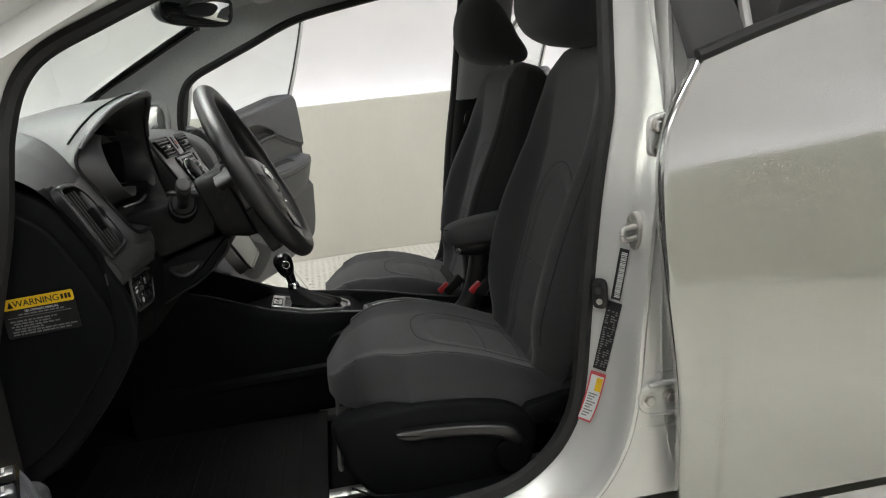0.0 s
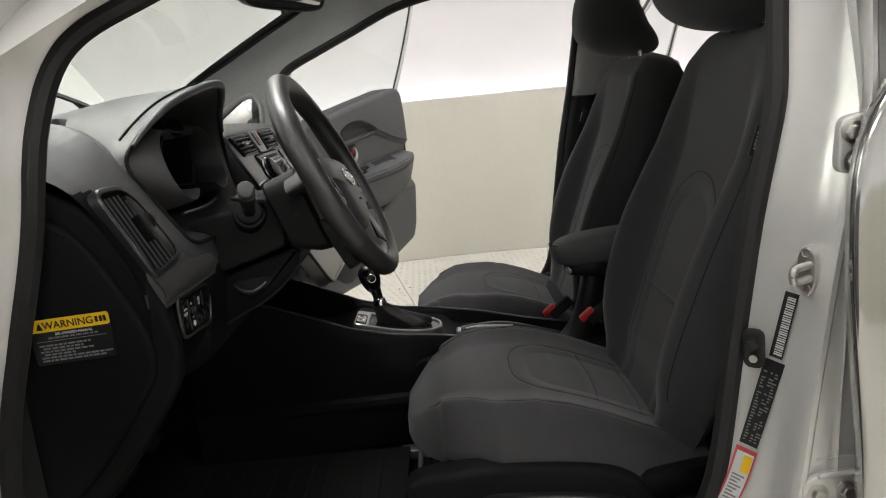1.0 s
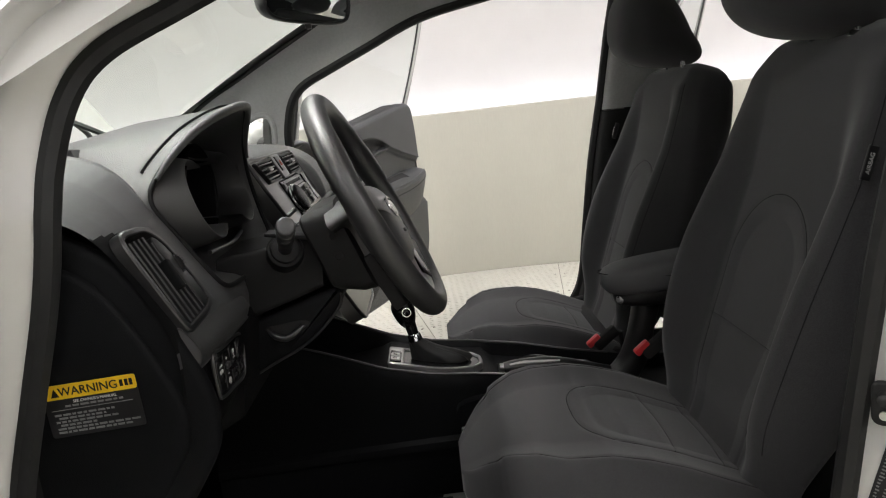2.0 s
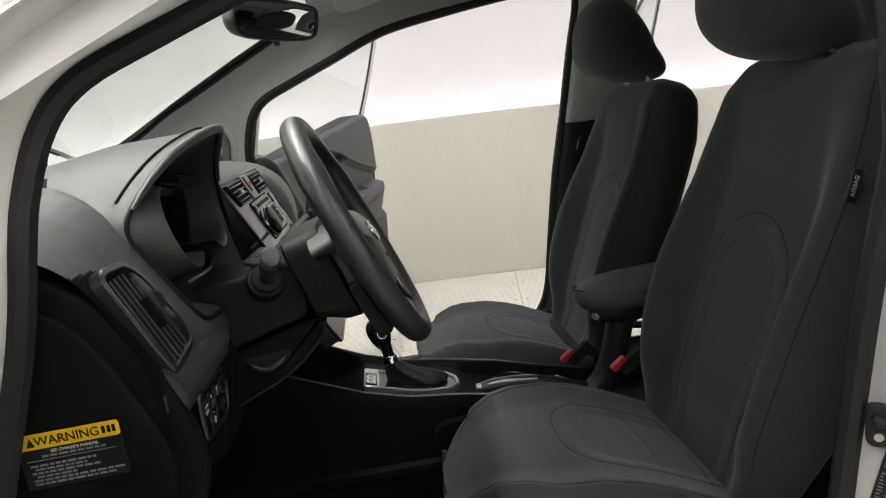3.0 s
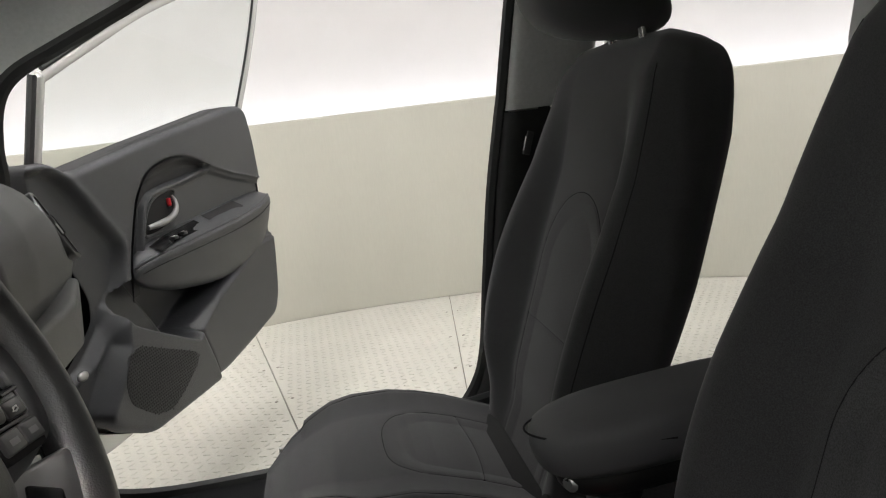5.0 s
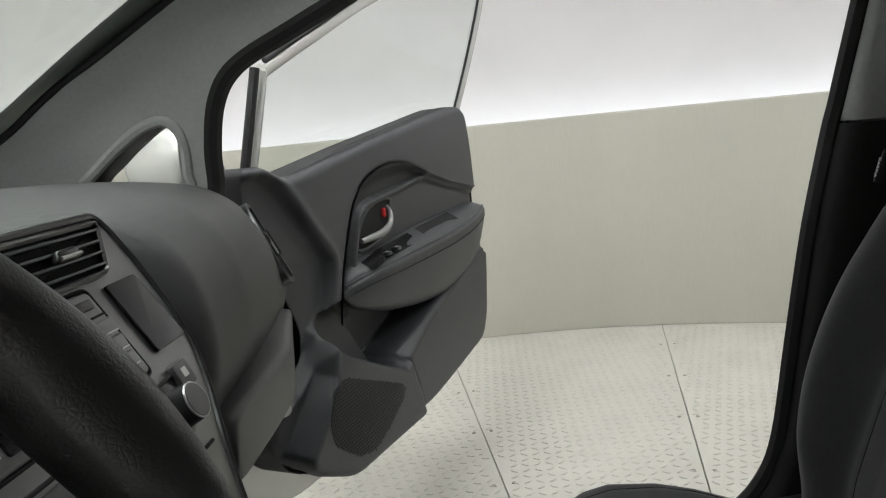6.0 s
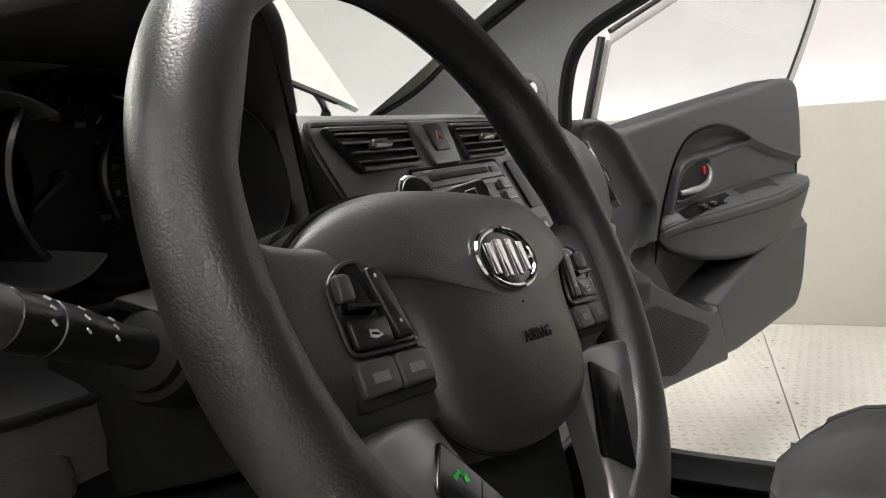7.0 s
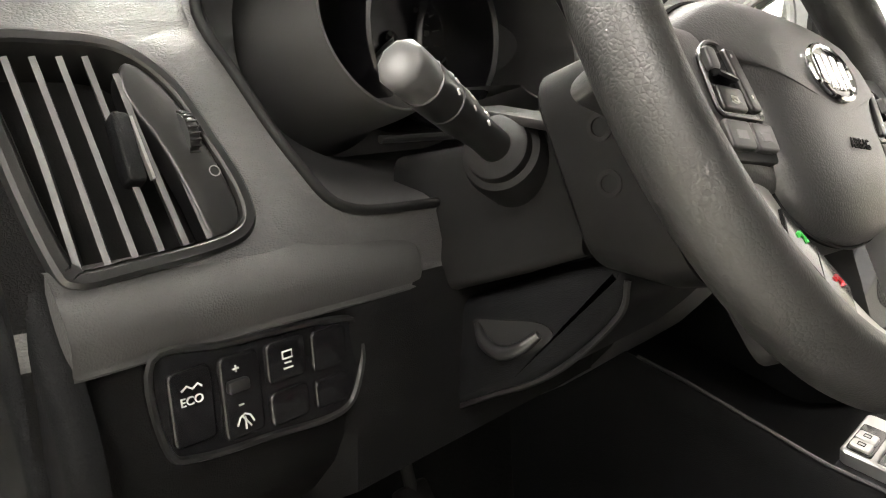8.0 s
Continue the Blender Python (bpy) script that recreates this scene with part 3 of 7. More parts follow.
grid = [[hood_at(s, y * (1 - 0.10 * s)) for y in np.linspace(-0.67, 0.67, 25)] for s in np.linspace(0, 0.92, 14)]
under = [[hood_at(s, y * (1 - 0.10 * s), 0.014) for y in np.linspace(-0.67, 0.67, 25)] for s in np.linspace(0, 0.92, 14)]
bm = skin(grid)
skin(under, bm=bm)
skin([grid[0], under[0]], bm=bm)
skin([grid[-1], under[-1]], bm=bm)
skin([[r[0] for r in grid], [r[0] for r in under]], bm=bm)
skin([[r[-1] for r in grid], [r[-1] for r in under]], bm=bm)
hood = part("hood", bm, SILVER, car, "raised silver hood seen from below")
for y in (-0.42, -0.14, 0.14, 0.42):
    part("hood_rib", tube([hood_at(s, y + 0.10 * math.sin(3 * s) * (1 if y > 0 else -1), 0.02) for s in np.linspace(0.06, 0.82, 10)], [0.012, 0.03, 0.03, 0.012], 10, flat=0.35), SILVER, hood)
part("hood_seal", tube([hood_at(0.006, y, 0.012) for y in np.linspace(-0.62, 0.62, 20)], 0.007, 8), RUBBER, hood)
for sgn in (-1, 1):
    part("hood_hinge", tube([(-1.12, sgn * 0.66, 0.93), (-1.085, sgn * 0.66, 0.985), (-1.09, sgn * 0.655, 1.03), (-1.12, sgn * 0.65, 1.065)], [0.018, 0.016, 0.015, 0.012], 8, n=12, flat=0.5), SATIN, car, "black steel hood hinge")
part("hood_prop", tube([(-1.35, 0.56, 0.86), (-1.24, 0.56, 1.22)], 0.005, 8), SATIN, car, "thin black hood prop rod")

# floor, bulkheads and tail that close the cabin
part("floor_pan", skin([[V(x, y, z) for y in (-0.72, -0.15, -0.12, 0.12, 0.15, 0.72)] for x, z in ((-1.0, 0.42), (-0.80, 0.27), (-0.2, 0.255), (0.5, 0.255), (1.3, 0.30))]), CARPET, car, "black carpeted car floor")
part("bulkhead", skin([[V(-0.98, y, z) for y in np.linspace(-0.72, 0.72, 8)] for z in (0.25, 0.6, 0.93)]), MATT, car)
part("front_side_lining", skin([[V(x, -0.70, z) for x in (-0.98, -0.62)] for z in (0.25, 0.6, 0.9)]), MATT, car)
part("front_side_lining", skin([[V(x, 0.70, z) for x in (-0.98, -0.62)] for z in (0.25, 0.6, 0.9)]), MATT, car)
part("tail", skin([[V(x, y, z) for y in np.linspace(-0.68, 0.68, 8)] for x, z in ((1.55, 0.25), (1.62, 0.7), (1.58, 0.95), (1.38, 1.32))]), TRIMGREY, car)
for sgn in (-1, 1):
    part("rear_quarter", skin([[V(x, sgn * (flank(z) + 0.09 - 0.03 * (x > 1.4)), z) for z in (0.25, 0.5, 0.8, 1.0, 1.2, 1.3)] for x in (1.14, 1.3, 1.6)]), SILVER, car)
    part("rear_quarter_lining", skin([[V(x, sgn * (flank(z) - 0.01), z) for z in (0.25, 0.5, 0.8, 1.0, 1.2, 1.32)] for x in (1.17, 1.35, 1.6)]), TRIMGREY, car)

# wheels under the body
for x in (-1.36, 1.19):
    for sgn in (-1, 1):
        road_wheel = part("wheel", lathe([(0.19, -0.085), (0.255, -0.088), (0.283, -0.075), (0.290, -0.05), (0.290, 0.05), (0.283, 0.075), (0.255, 0.088), (0.19, 0.085)], (x, sgn * 0.70, 0.290), (0, sgn, 0), 48), RUBBER, car, "black rubber tyre")
        part("rim", lathe([(0.19, 0.06), (0.185, 0.075), (0.17, 0.05), (0.07, 0.035), (0.05, 0.06), (0.001, 0.062)], (x, sgn * 0.70, 0.290), (0, sgn, 0), 40), BRIGHT, road_wheel, "silver wheel rim")

# hardware on the driver's door pillar
SF = basis(V(0.349, -0.773, 0.741), V(0.62, -0.78, 0.0), V(0.05, 0, 1))     # plate on the sloping face
oval_plate = [(0.0115 * math.cos(t), 0.030 * math.sin(t)) for t in np.linspace(0, 2 * math.pi, 28, endpoint=False)]
if (SF.to_3x3() @ V(0, 0, 1)).x > 0:
    SF = SF @ Matrix.Rotation(math.pi, 4, "Y")
sf_to = lambda u, v, w: SF @ V(u, v, w)
striker = part("striker", prism(oval_plate, -0.012, 0.004, 0.0015, sf_to), STEEL, car, "zinc plated door striker with a bent bar")
part("striker_loop", tube([sf_to(0.004, 0.008, 0.002), sf_to(0.003, 0.008, 0.030), sf_to(0.002, 0.005, 0.037), sf_to(0.002, -0.005, 0.037), sf_to(0.003, -0.008, 0.030), sf_to(0.004, -0.008, 0.002)], 0.0046, 10, n=26), STEEL, striker)
for v in (-0.021, 0.021):
    part("striker_screw", lathe([(0.0062, 0), (0.0062, 0.003), (0.004, 0.0032), (0.0035, 0.0015)], sf_to(0.0, v, 0.003), SF.to_3x3() @ V(0, 0, 1), 12), STEEL, striker)
for k, (hz, hx) in enumerate(((0.884, 0.392), (0.471, 0.366))):
    h_to = lambda u, v, w: V(hx + u, -0.790 - w, hz + v)
    plate = [(-0.022, -0.030), (0.014, -0.034), (0.040, -0.034), (0.040, 0.034), (0.010, 0.034), (-0.018, 0.030)] if k == 0 else [(-0.034, -0.012), (-0.022, -0.024), (0.0, -0.026), (0.055, -0.026), (0.055, 0.026), (0.0, 0.026), (-0.022, 0.022), (-0.034, 0.010)]
    hinge = part("rear_door_hinge", prism(rounded(plate, 0.012), -0.006, 0.007, 0.003, h_to), SILVER, car, "silver painted rear door hinge plate")
    rail_ = [(0.006, 0.034), (0.040, 0.036)] if k == 0 else [(-0.016, 0.0245), (0.055, 0.0275)]
    for sg in (-1, 1):
        part("hinge_flange", tube([h_to(u, sg * abs(v), 0.009) for u, v in rail_], 0.0038, 8), SILVER, hinge)
    for u, v in (((-0.006, 0.014), (-0.004, -0.018)) if k == 0 else ((-0.016, 0.0), (0.018, 0.002))):
        part("hinge_bolt", lathe([(0.0125, 0), (0.0125, 0.003), (0.0085, 0.0035)], h_to(u, v, 0.006), (0, -1, 0), 20), STEEL, hinge)
        part("bolt_head", lathe([(0.0085, 0), (0.0085, 0.0065), (0.0070, 0.0075), (0.0035, 0.0070)], h_to(u, v, 0.009), (0, -1, 0), 6), STEEL, hinge)
for z, x0, x1 in ((0.512, 0.352, 0.42), (0.418, 0.335, 0.42)):
    part("pressed_line", tube([(x, -0.7885, z + 0.012 * (x - x0)) for x in np.linspace(x0, x1, 6)], 0.0022, 6, flat=0.7, up=(0, 1, 0)), SILVER, car)
switch = part("door_switch", prism(rounded([(-0.013, -0.025), (0.013, -0.025), (0.013, 0.025), (-0.013, 0.025)], 0.011), 0, 0.008, 0.003, lambda u, v, w: V(0.306 + 0.75 * u - 0.55 * w, -0.727 - 0.65 * u - 0.8 * w, 0.636 + v)), RUBBER, car, "black door light switch")
part("plunger", lathe([(0.007, 0), (0.007, 0.012), (0.004, 0.014)], (0.302, -0.733, 0.645), (-0.55, -0.8, 0), 12), RUBBER, switch)
part("switch_screw", lathe([(0.005, 0), (0.005, 0.003)], (0.302, -0.733, 0.624), (-0.55, -0.8, 0), 10), STEEL, switch)


PILLAR = sorted([(z, x) for x, z in OPEN2 if x > 0.20 and 0.36 < z < 0.92])


def pillar_label(z0, z1, wide, mats, name, label):
    """A sticker that lies on the sloping painted face of the door pillar."""
    def place(f, u, lift=0.0012):
        z = z0 + (z1 - z0) * f
        off = float(np.interp(z, (0.40, 0.50, 0.62, 0.72), (0.020, 0.028, 0.040, 0.046))) + 0.72 * u
        out = float(np.interp(off, [p[0] for p in STEPS], [p[1] for p in STEPS]))
        x = float(np.interp(z, [p[0] for p in PILLAR], [p[1] for p in PILLAR]))
        return V(x + off * 0.97 - 0.7 * lift, -(flank(z) + out) - 0.7 * lift, z - 0.24 * off + 0.008)
    ob = part(name, skin([[place(f, u) for u in np.linspace(-wide / 2, wide / 2, 5)] for f in np.linspace(0, 1, 10)]), mats[0], car, label)
    return ob, place


code, place = pillar_label(0.628, 0.712, 0.014, (LABELBLACK,), "bar_code_label", "black and white bar code label")
bm = bmesh.new()
for k in range(26):
    f = 0.05 + 0.9 * k / 26
    skin([[place(f, -0.003, 0.002), place(f, 0.0055, 0.002)], [place(f + 0.018 + 0.008 * (k % 3 == 0), -0.003, 0.002), place(f + 0.018 + 0.008 * (k % 3 == 0), 0.0055, 0.002)]], bm=bm)
part("code_bars", bm, PRINT, code)
info, place = pillar_label(0.505, 0.624, 0.022, (LABELBLACK,), "tyre_label", "black information label with small white print")
bm = bmesh.new()
rnd = random.Random(7)
for k in range(24):
    f = 0.05 + 0.035 * k
    for u0 in (-0.008, 0.0, 0.005):
        if rnd.random() < 0.72:
            u1 = u0 + rnd.uniform(0.002, 0.0055)
            skin([[place(f, u0, 0.002), place(f, u1, 0.002)], [place(f + 0.016, u0, 0.002), place(f + 0.016, u1, 0.002)]], bm=bm)
tagged(part("small_print", bm, DIMPRINT, info), kind="stuff")
safety, place = pillar_label(0.415, 0.500, 0.026, (LABELRED,), "safety_label", "white and yellow safety label with a red edge")
part("label_field", skin([[place(f, u, 0.0018) for u in (-0.010, 0.011)] for f in np.linspace(0.04, 0.93, 6)]), LABELWHITE, safety)
part("yellow_field", skin([[place(f, u, 0.0024) for u in (0.0, 0.0105)] for f in np.linspace(0.62, 0.90, 4)]), YELLOW, safety)
bm = bmesh.new()
for k in range(9):
    f = 0.1 + 0.055 * k
    skin([[place(f, -0.007, 0.0026), place(f, 0.002 + 0.006 * ((k * 7) % 3) / 2, 0.0026)], [place(f + 0.025, -0.007, 0.0026), place(f + 0.025, 0.002 + 0.006 * ((k * 7) % 3) / 2, 0.0026)]], bm=bm)
tagged(part("small_print", bm, DIMPRINT, safety), kind="stuff")


# ---- seats ----
def groove(d, deep=0.0012, wide=0.0028):
    """Depth of a sewn seam at distance d from it."""
    return -deep * math.exp(-(d / wide) ** 2)


def cushion_z(x, y, dz=0.0):
    """Height of the seat cushion's cloth; y from its middle line."""
    mid = float(np.interp(x, (-0.15, -0.12, -0.05, 0.05, 0.10, 0.15, 0.20, 0.25, 0.30), (0.470, 0.487, 0.504, 0.500, 0.489, 0.472, 0.450, 0.428, 0.408)))
    a = abs(y)
    bol = 0.013 * max(0.0, min(1.0, (a - 0.11) / 0.08)) ** 1.5
    drop = 0.0 if a < 0.172 else 0.078 * ((a - 0.172) / 0.083) ** 2.2
    r = 0.115
    inset = abs(y) - r if x > 0.14 else ((abs(y) ** 3 + abs(x - 0.14) ** 3) ** (1 / 3) - r)
    dip = groove(inset) - 0.004 * min(1.0, max(0.0, -inset / 0.03)) ** 1.5
    dip += groove(a - (0.168 + 0.02 * math.sin(4 * (x + 0.15))))
    if inset < 0:
        dip += 0.8 * (groove(x - 0.155 - 0.01 * (1 - (y / r) ** 2)) + groove(x - 0.225 - 0.01 * (1 - (y / r) ** 2)))
    return mid + bol * (0.4 + 0.6 * (x > -0.1)) - drop + dip


RECL, PIVOT = radians(23.5), V(0.268, 0, 0.455)
UPB, FWD = V(math.sin(RECL), 0, math.cos(RECL)), V(-math.cos(RECL), 0, math.sin(RECL))


def eased(x, xs, ys, wide=0.035):
    """A table's value at x, with the kinks at its points smoothed away."""
    return float(np.mean(np.interp(x + np.linspace(-wide, wide, 9), xs, ys)))


def back_half(s):
    wide = 0.035 if s < 0.54 else max(0.002, 0.035 * (0.63 - s) / 0.09)
    return eased(s, (-0.07, 0.0, 0.05, 0.10, 0.16, 0.23, 0.30, 0.38, 0.46, 0.53, 0.58, 0.615, 0.63), (0.200, 0.218, 0.232, 0.246, 0.256, 0.260, 0.258, 0.250, 0.240, 0.228, 0.212, 0.185, 0.14), wide)


def back_front(s, y):
    """How far the backrest's cloth stands forward of its axis."""
    a = abs(y) / back_half(s)
    base = eased(s, (0.0, 0.06, 0.2, 0.4, 0.55, 0.61, 0.63), (0.012, 0.024, 0.031, 0.045, 0.076, 0.064, 0.036), 0.012)
    ramp = max(0.0, min(1.0, (a - 0.50) / 0.28))
    bol = 0.056 * eased(s, (-0.07, 0.0, 0.08, 0.22, 0.42, 0.55), (0.1, 0.4, 0.85, 1.0, 0.5, 0.0), 0.06) * ramp * ramp * (3 - 2 * ramp)
    edge = 0.0 if a < 0.80 else (0.034 + bol) * ((a - 0.80) / 0.20) ** 2.2
    r = float(np.interp(s, (0.0, 0.15, 0.25), (0.100, 0.116, 0.120)))
    inset = abs(y) - r if s < 0.25 else math.hypot(y, s - 0.25) - 0.12
    dip = groove(inset) - 0.004 * min(1.0, max(0.0, -inset / 0.035)) ** 1.5
    if inset < 0:
        dip += groove(s - 0.150)
    if s < 0.56:
        dip += groove((a - 0.88) * back_half(s))
    return base + bol - edge + dip


def back_at(s, y, lift=0.0, sgn_y=0.0):
    return PIVOT + UPB * s + FWD * (back_front(s, y) + lift) + V(0, y, 0)


def seat(name, yc, label, outboard, dz, top_drop=0.0, slim=0.0):
    st = thing(name, (0.08, yc, 0.27), label, "car seat", group="front seats")
    O = V(0, yc, 0)
    # cushion: rows from front to back
    rows = []
    for x in np.linspace(0, 1, 120):
        xx = -0.158 + 0.46 * x
        half = 0.252 * min(1.0, (max(0.0, (xx + 0.163)) / 0.15) ** 0.40) if xx < -0.013 else 0.252
        top = [V(xx, half * t, 0) for t in np.linspace(-1, 1, 121)]
        for p in top:
            f = min(1.0, (xx + 0.160) / 0.085)
            roll = 1 - (1 - max(0.0, f)) ** 2
            p.z = 0.435 + (cushion_z(xx, 0.252 * p.y / half) + dz - 0.435) * (0.35 + 0.65 * roll)
        low = [V(xx + 0.012, half * t * 0.985, float(np.interp(xx, (-0.15, -0.1, 0.1, 0.3), (0.440, 0.438, 0.420, 0.36)))) for t in np.linspace(1, -1, 9)]
        side1 = [V(xx + 0.004, half * 1.004, z) for z in (top[-1].z - 0.008, 0.5 * top[-1].z + 0.5 * low[0].z)]
        side0 = [V(xx + 0.004, -half * 1.004, z) for z in (0.5 * top[0].z + 0.5 * low[0].z, top[0].z - 0.008)]
        rows.append([O + p for p in top + side1 + low + side0])
    part("seat_cushion", skin(rows, close_v=True, caps=True), FABRIC, st, "black cloth seat cushion", angle=70)
    # seams and inset of the cushion
    def on(x, y, lift=0.0014):
        half = 0.252 * min(1.0, (max(0.0, (x + 0.163)) / 0.15) ** 0.40) if x < -0.013 else 0.252
        roll = 1 - (1 - max(0.0, min(1.0, (x + 0.160) / 0.085))) ** 2
        return O + V(x, y * half / 0.252, 0.435 + (cushion_z(x, y) + dz - 0.435) * (0.35 + 0.65 * roll) + lift)
    for s in (-1, 1):
        part("cushion_seam", tube([on(x, s * (0.168 + 0.02 * math.sin(4 * (x + 0.15))), 0.0002) for x in np.linspace(-0.125, 0.255, 40)], 0.0008, 6), SEAM, st)
    part("cushion_inset", skin([[on(x, y, 0.0006) for y in np.linspace(-0.110, 0.110, 90)] for x in np.linspace(0.07, 0.27, 80)]), FABRIC_INSET, st, angle=70)
    front_way = [(0.27 - 0.13 * k / 12, 0.115) for k in range(12)] + [(0.14 - 0.115 * math.sin(t) ** 0.667, 0.115 * math.copysign(abs(math.cos(t)) ** 0.667, math.cos(t))) for t in np.linspace(0.0, math.pi, 44)] + [(0.14 + 0.13 * k / 12, -0.115) for k in range(1, 13)]
    part("inset_seam", tube([on(x, y, 0.0002) for x, y in front_way], 0.0007, 6), SEAM, st)
    for xs_ in (0.155, 0.225):
        part("inset_seam", tube([on(xs_ + 0.01 * (1 - (y / 0.115) ** 2), y, 0.0004) for y in np.linspace(-0.112, 0.112, 24)], 0.0006, 6), SEAM, st)
    # backrest
    rows = []
    for s in np.concatenate([np.linspace(-0.07, 0.52, 130), np.linspace(0.525, 0.63, 24)]):
        h = back_half(s)
        trim = 1 - slim * max(0.0, min(1.0, (s - 0.30) / 0.2))
        fr = [O + back_at(s, h * t) - V(0, h * t * (1 - trim), 0) for t in np.linspace(-1, 1, 121)]
        thick = float(np.interp(s, (0, 0.1, 0.5, 0.6, 0.63), (0.075, 0.090, 0.085, 0.060, 0.020)))
        bk = [O + PIVOT + UPB * s - FWD * thick * (1 - 0.75 * abs(t) ** 4) + V(0, h * trim * t, 0) for t in np.linspace(0.99, -0.99, 15)]
        sink = UPB * (top_drop * max(0.0, s - 0.46) / 0.17)
        rows.append([p - sink for p in fr + bk])
    part("backrest", skin(rows, close_v=True, caps=True), FABRIC, st, "black cloth backrest", angle=70)
    def onb(s, y, lift=0.0014):
        return O + back_at(s, y, lift)
    pts = []
    for s in np.linspace(0.02, 0.355, 120):
        w = float(np.interp(s, (0.0, 0.15, 0.25), (0.100, 0.116, 0.120))) if s < 0.25 else math.sqrt(max(0.0, 0.0144 - (s - 0.25) ** 2))
        pts.append([onb(s, (w - 0.004) * t, 0.0006) for t in np.linspace(-1, 1, 70)])
    part("back_inset", skin(pts), FABRIC_INSET, st, angle=70)
    inset_way = [(0.100 + 0.016 * min(1.0, s / 0.15) + 0.004 * max(0.0, (s - 0.15) / 0.10), s) for s in np.linspace(0.02, 0.25, 20)] + [(0.12 * math.cos(t), 0.25 + 0.12 * math.sin(t)) for t in np.linspace(0.08, math.pi - 0.08, 40)]
    inset_way += [(-a_, b_) for a_, b_ in inset_way[:20][::-1]]
    part("inset_seam", tube([onb(b_, a_, 0.0002) for a_, b_ in inset_way], 0.0007, 6), SEAM, st)
    part("inset_seam", tube([onb(0.150, y, 0.0003) for y in np.linspace(-0.112, 0.112, 24)], 0.0006, 6), SEAM, st)
    for sg in (-1, 1):
        part("back_seam", tube([onb(s, sg * back_half(s) * 0.88, 0.0002) - V(0, sg * back_half(s) * 0.88 * slim * max(0.0, min(1.0, (s - 0.30) / 0.2)), 0) - UPB * (top_drop * max(0.0, s - 0.46) / 0.17) for s in np.linspace(0.03, 0.56, 40)], 0.0008, 6), SEAM, st)
    # headrest on two posts
    hc = O + V(0.398, 0, 1.128 - 0.25 * top_drop)
    tilt = Matrix.Rotation(radians(14), 3, "Y")
    def shape(p):
        w = 1.0 - 0.22 * max(0, p.z) ** 2 - 0.32 * max(0, -p.z) ** 2
        th = 0.98 - 0.36 * p.z
        return V(-0.95 + (p.x + 1) * th - 0.10 * p.z + 0.10 * p.z ** 2, p.y * w * (1 - 0.12 * max(0, p.x)), p.z + 0.20 * max(0, -p.z) * (p.x + 1))
    part("headrest", pillow(hc, (0.092, 0.131, 0.104), tilt, 2.7, 44, 28, bend=shape), FABRIC, st, "black cloth headrest")
    for dy in (-0.055, 0.055):
        post = part("headrest_post", tube([O + V(0.468, dy, 0.98), O + V(0.452, dy, 1.08)], 0.006, 10), CHROME, st, "chrome headrest post")
        part("post_guide", lathe([(0.016, 0), (0.015, 0.008), (0.009, 0.010)], O + V(0.460, dy, 1.027 - top_drop), UPB, 14), SATIN, st)
    # base: side shields, frame, rail
    for sg in (-1, 1):
        yb = sg * 0.255
        out = [(-0.150, 0.436), (-0.06, 0.450), (0.06, 0.446), (0.16, 0.424), (0.205, 0.380), (0.200, 0.325), (0.165, 0.285), (0.05, 0.272), (-0.07, 0.282), (-0.125, 0.325), (-0.145, 0.38)]
        o2 = [tuple(p) for p in spline(out, 48, True)]
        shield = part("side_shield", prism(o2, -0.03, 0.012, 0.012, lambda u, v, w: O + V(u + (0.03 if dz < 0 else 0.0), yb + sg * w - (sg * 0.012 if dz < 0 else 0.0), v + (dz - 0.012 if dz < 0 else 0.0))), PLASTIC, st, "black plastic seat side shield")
        if sg == outboard:
            lev = [(-0.040, 0.412), (0.06, 0.408), (0.15, 0.392), (0.175, 0.365), (0.165, 0.352), (0.12, 0.375), (0.03, 0.388), (-0.030, 0.392)]
            part("height_lever", prism([tuple(p) for p in spline(lev, 40, True)], 0.010, 0.028, 0.007, lambda u, v, w: O + V(u, yb + sg * w, v)), SATIN, st, "black seat height lever")
            part("recliner_knob", lathe([(0.034, 0), (0.034, 0.010), (0.028, 0.016)], O + V(0.158, yb + sg * 0.008, 0.330), (0, sg, 0), 24), PLASTIC, st)
            part("shield_groove", tube([O + V(u, yb + sg * 0.013, v) for u, v in spline([(-0.135, 0.318), (-0.08, 0.293), (0.05, 0.283), (0.15, 0.293), (0.19, 0.335)], 24)], 0.002, 6), SEAM, st)
            part("recliner_cover", box(O + V(0.255, yb - sg * 0.01, 0.40), (0.14, 0.035, 0.045), 0.014, Matrix.Rotation(radians(-8), 3, "Y")), PLASTIC, st)
            part("air_bag_tag", box(O + V(0.366, sg * 0.2385, 0.878), (0.012, 0.004, 0.042), 0.001, Matrix.Rotation(radians(18), 3, "Y")), LABELBLACK, st, "small black side tag")
            words("tag_print", "AIRBAG", 0.0075, basis(O + V(0.366, sg * 0.241, 0.878), (0.30, 0, 0.95), (-0.95, 0, 0.30)) if sg < 0 else basis(O + V(0.3590, sg * 0.2385, 0.878), (0.28, 0, 0.96), (0, -1, 0)), PRINT, st)
        part("seat_rail", box(O + V(0.05, sg * 0.19, 0.262), (0.50, 0.035, 0.022), 0.004), STEEL, st)
    part("seat_frame", box(O + V(0.06, 0, 0.37), (0.36, 0.44, 0.10), 0.02), MATT, st)
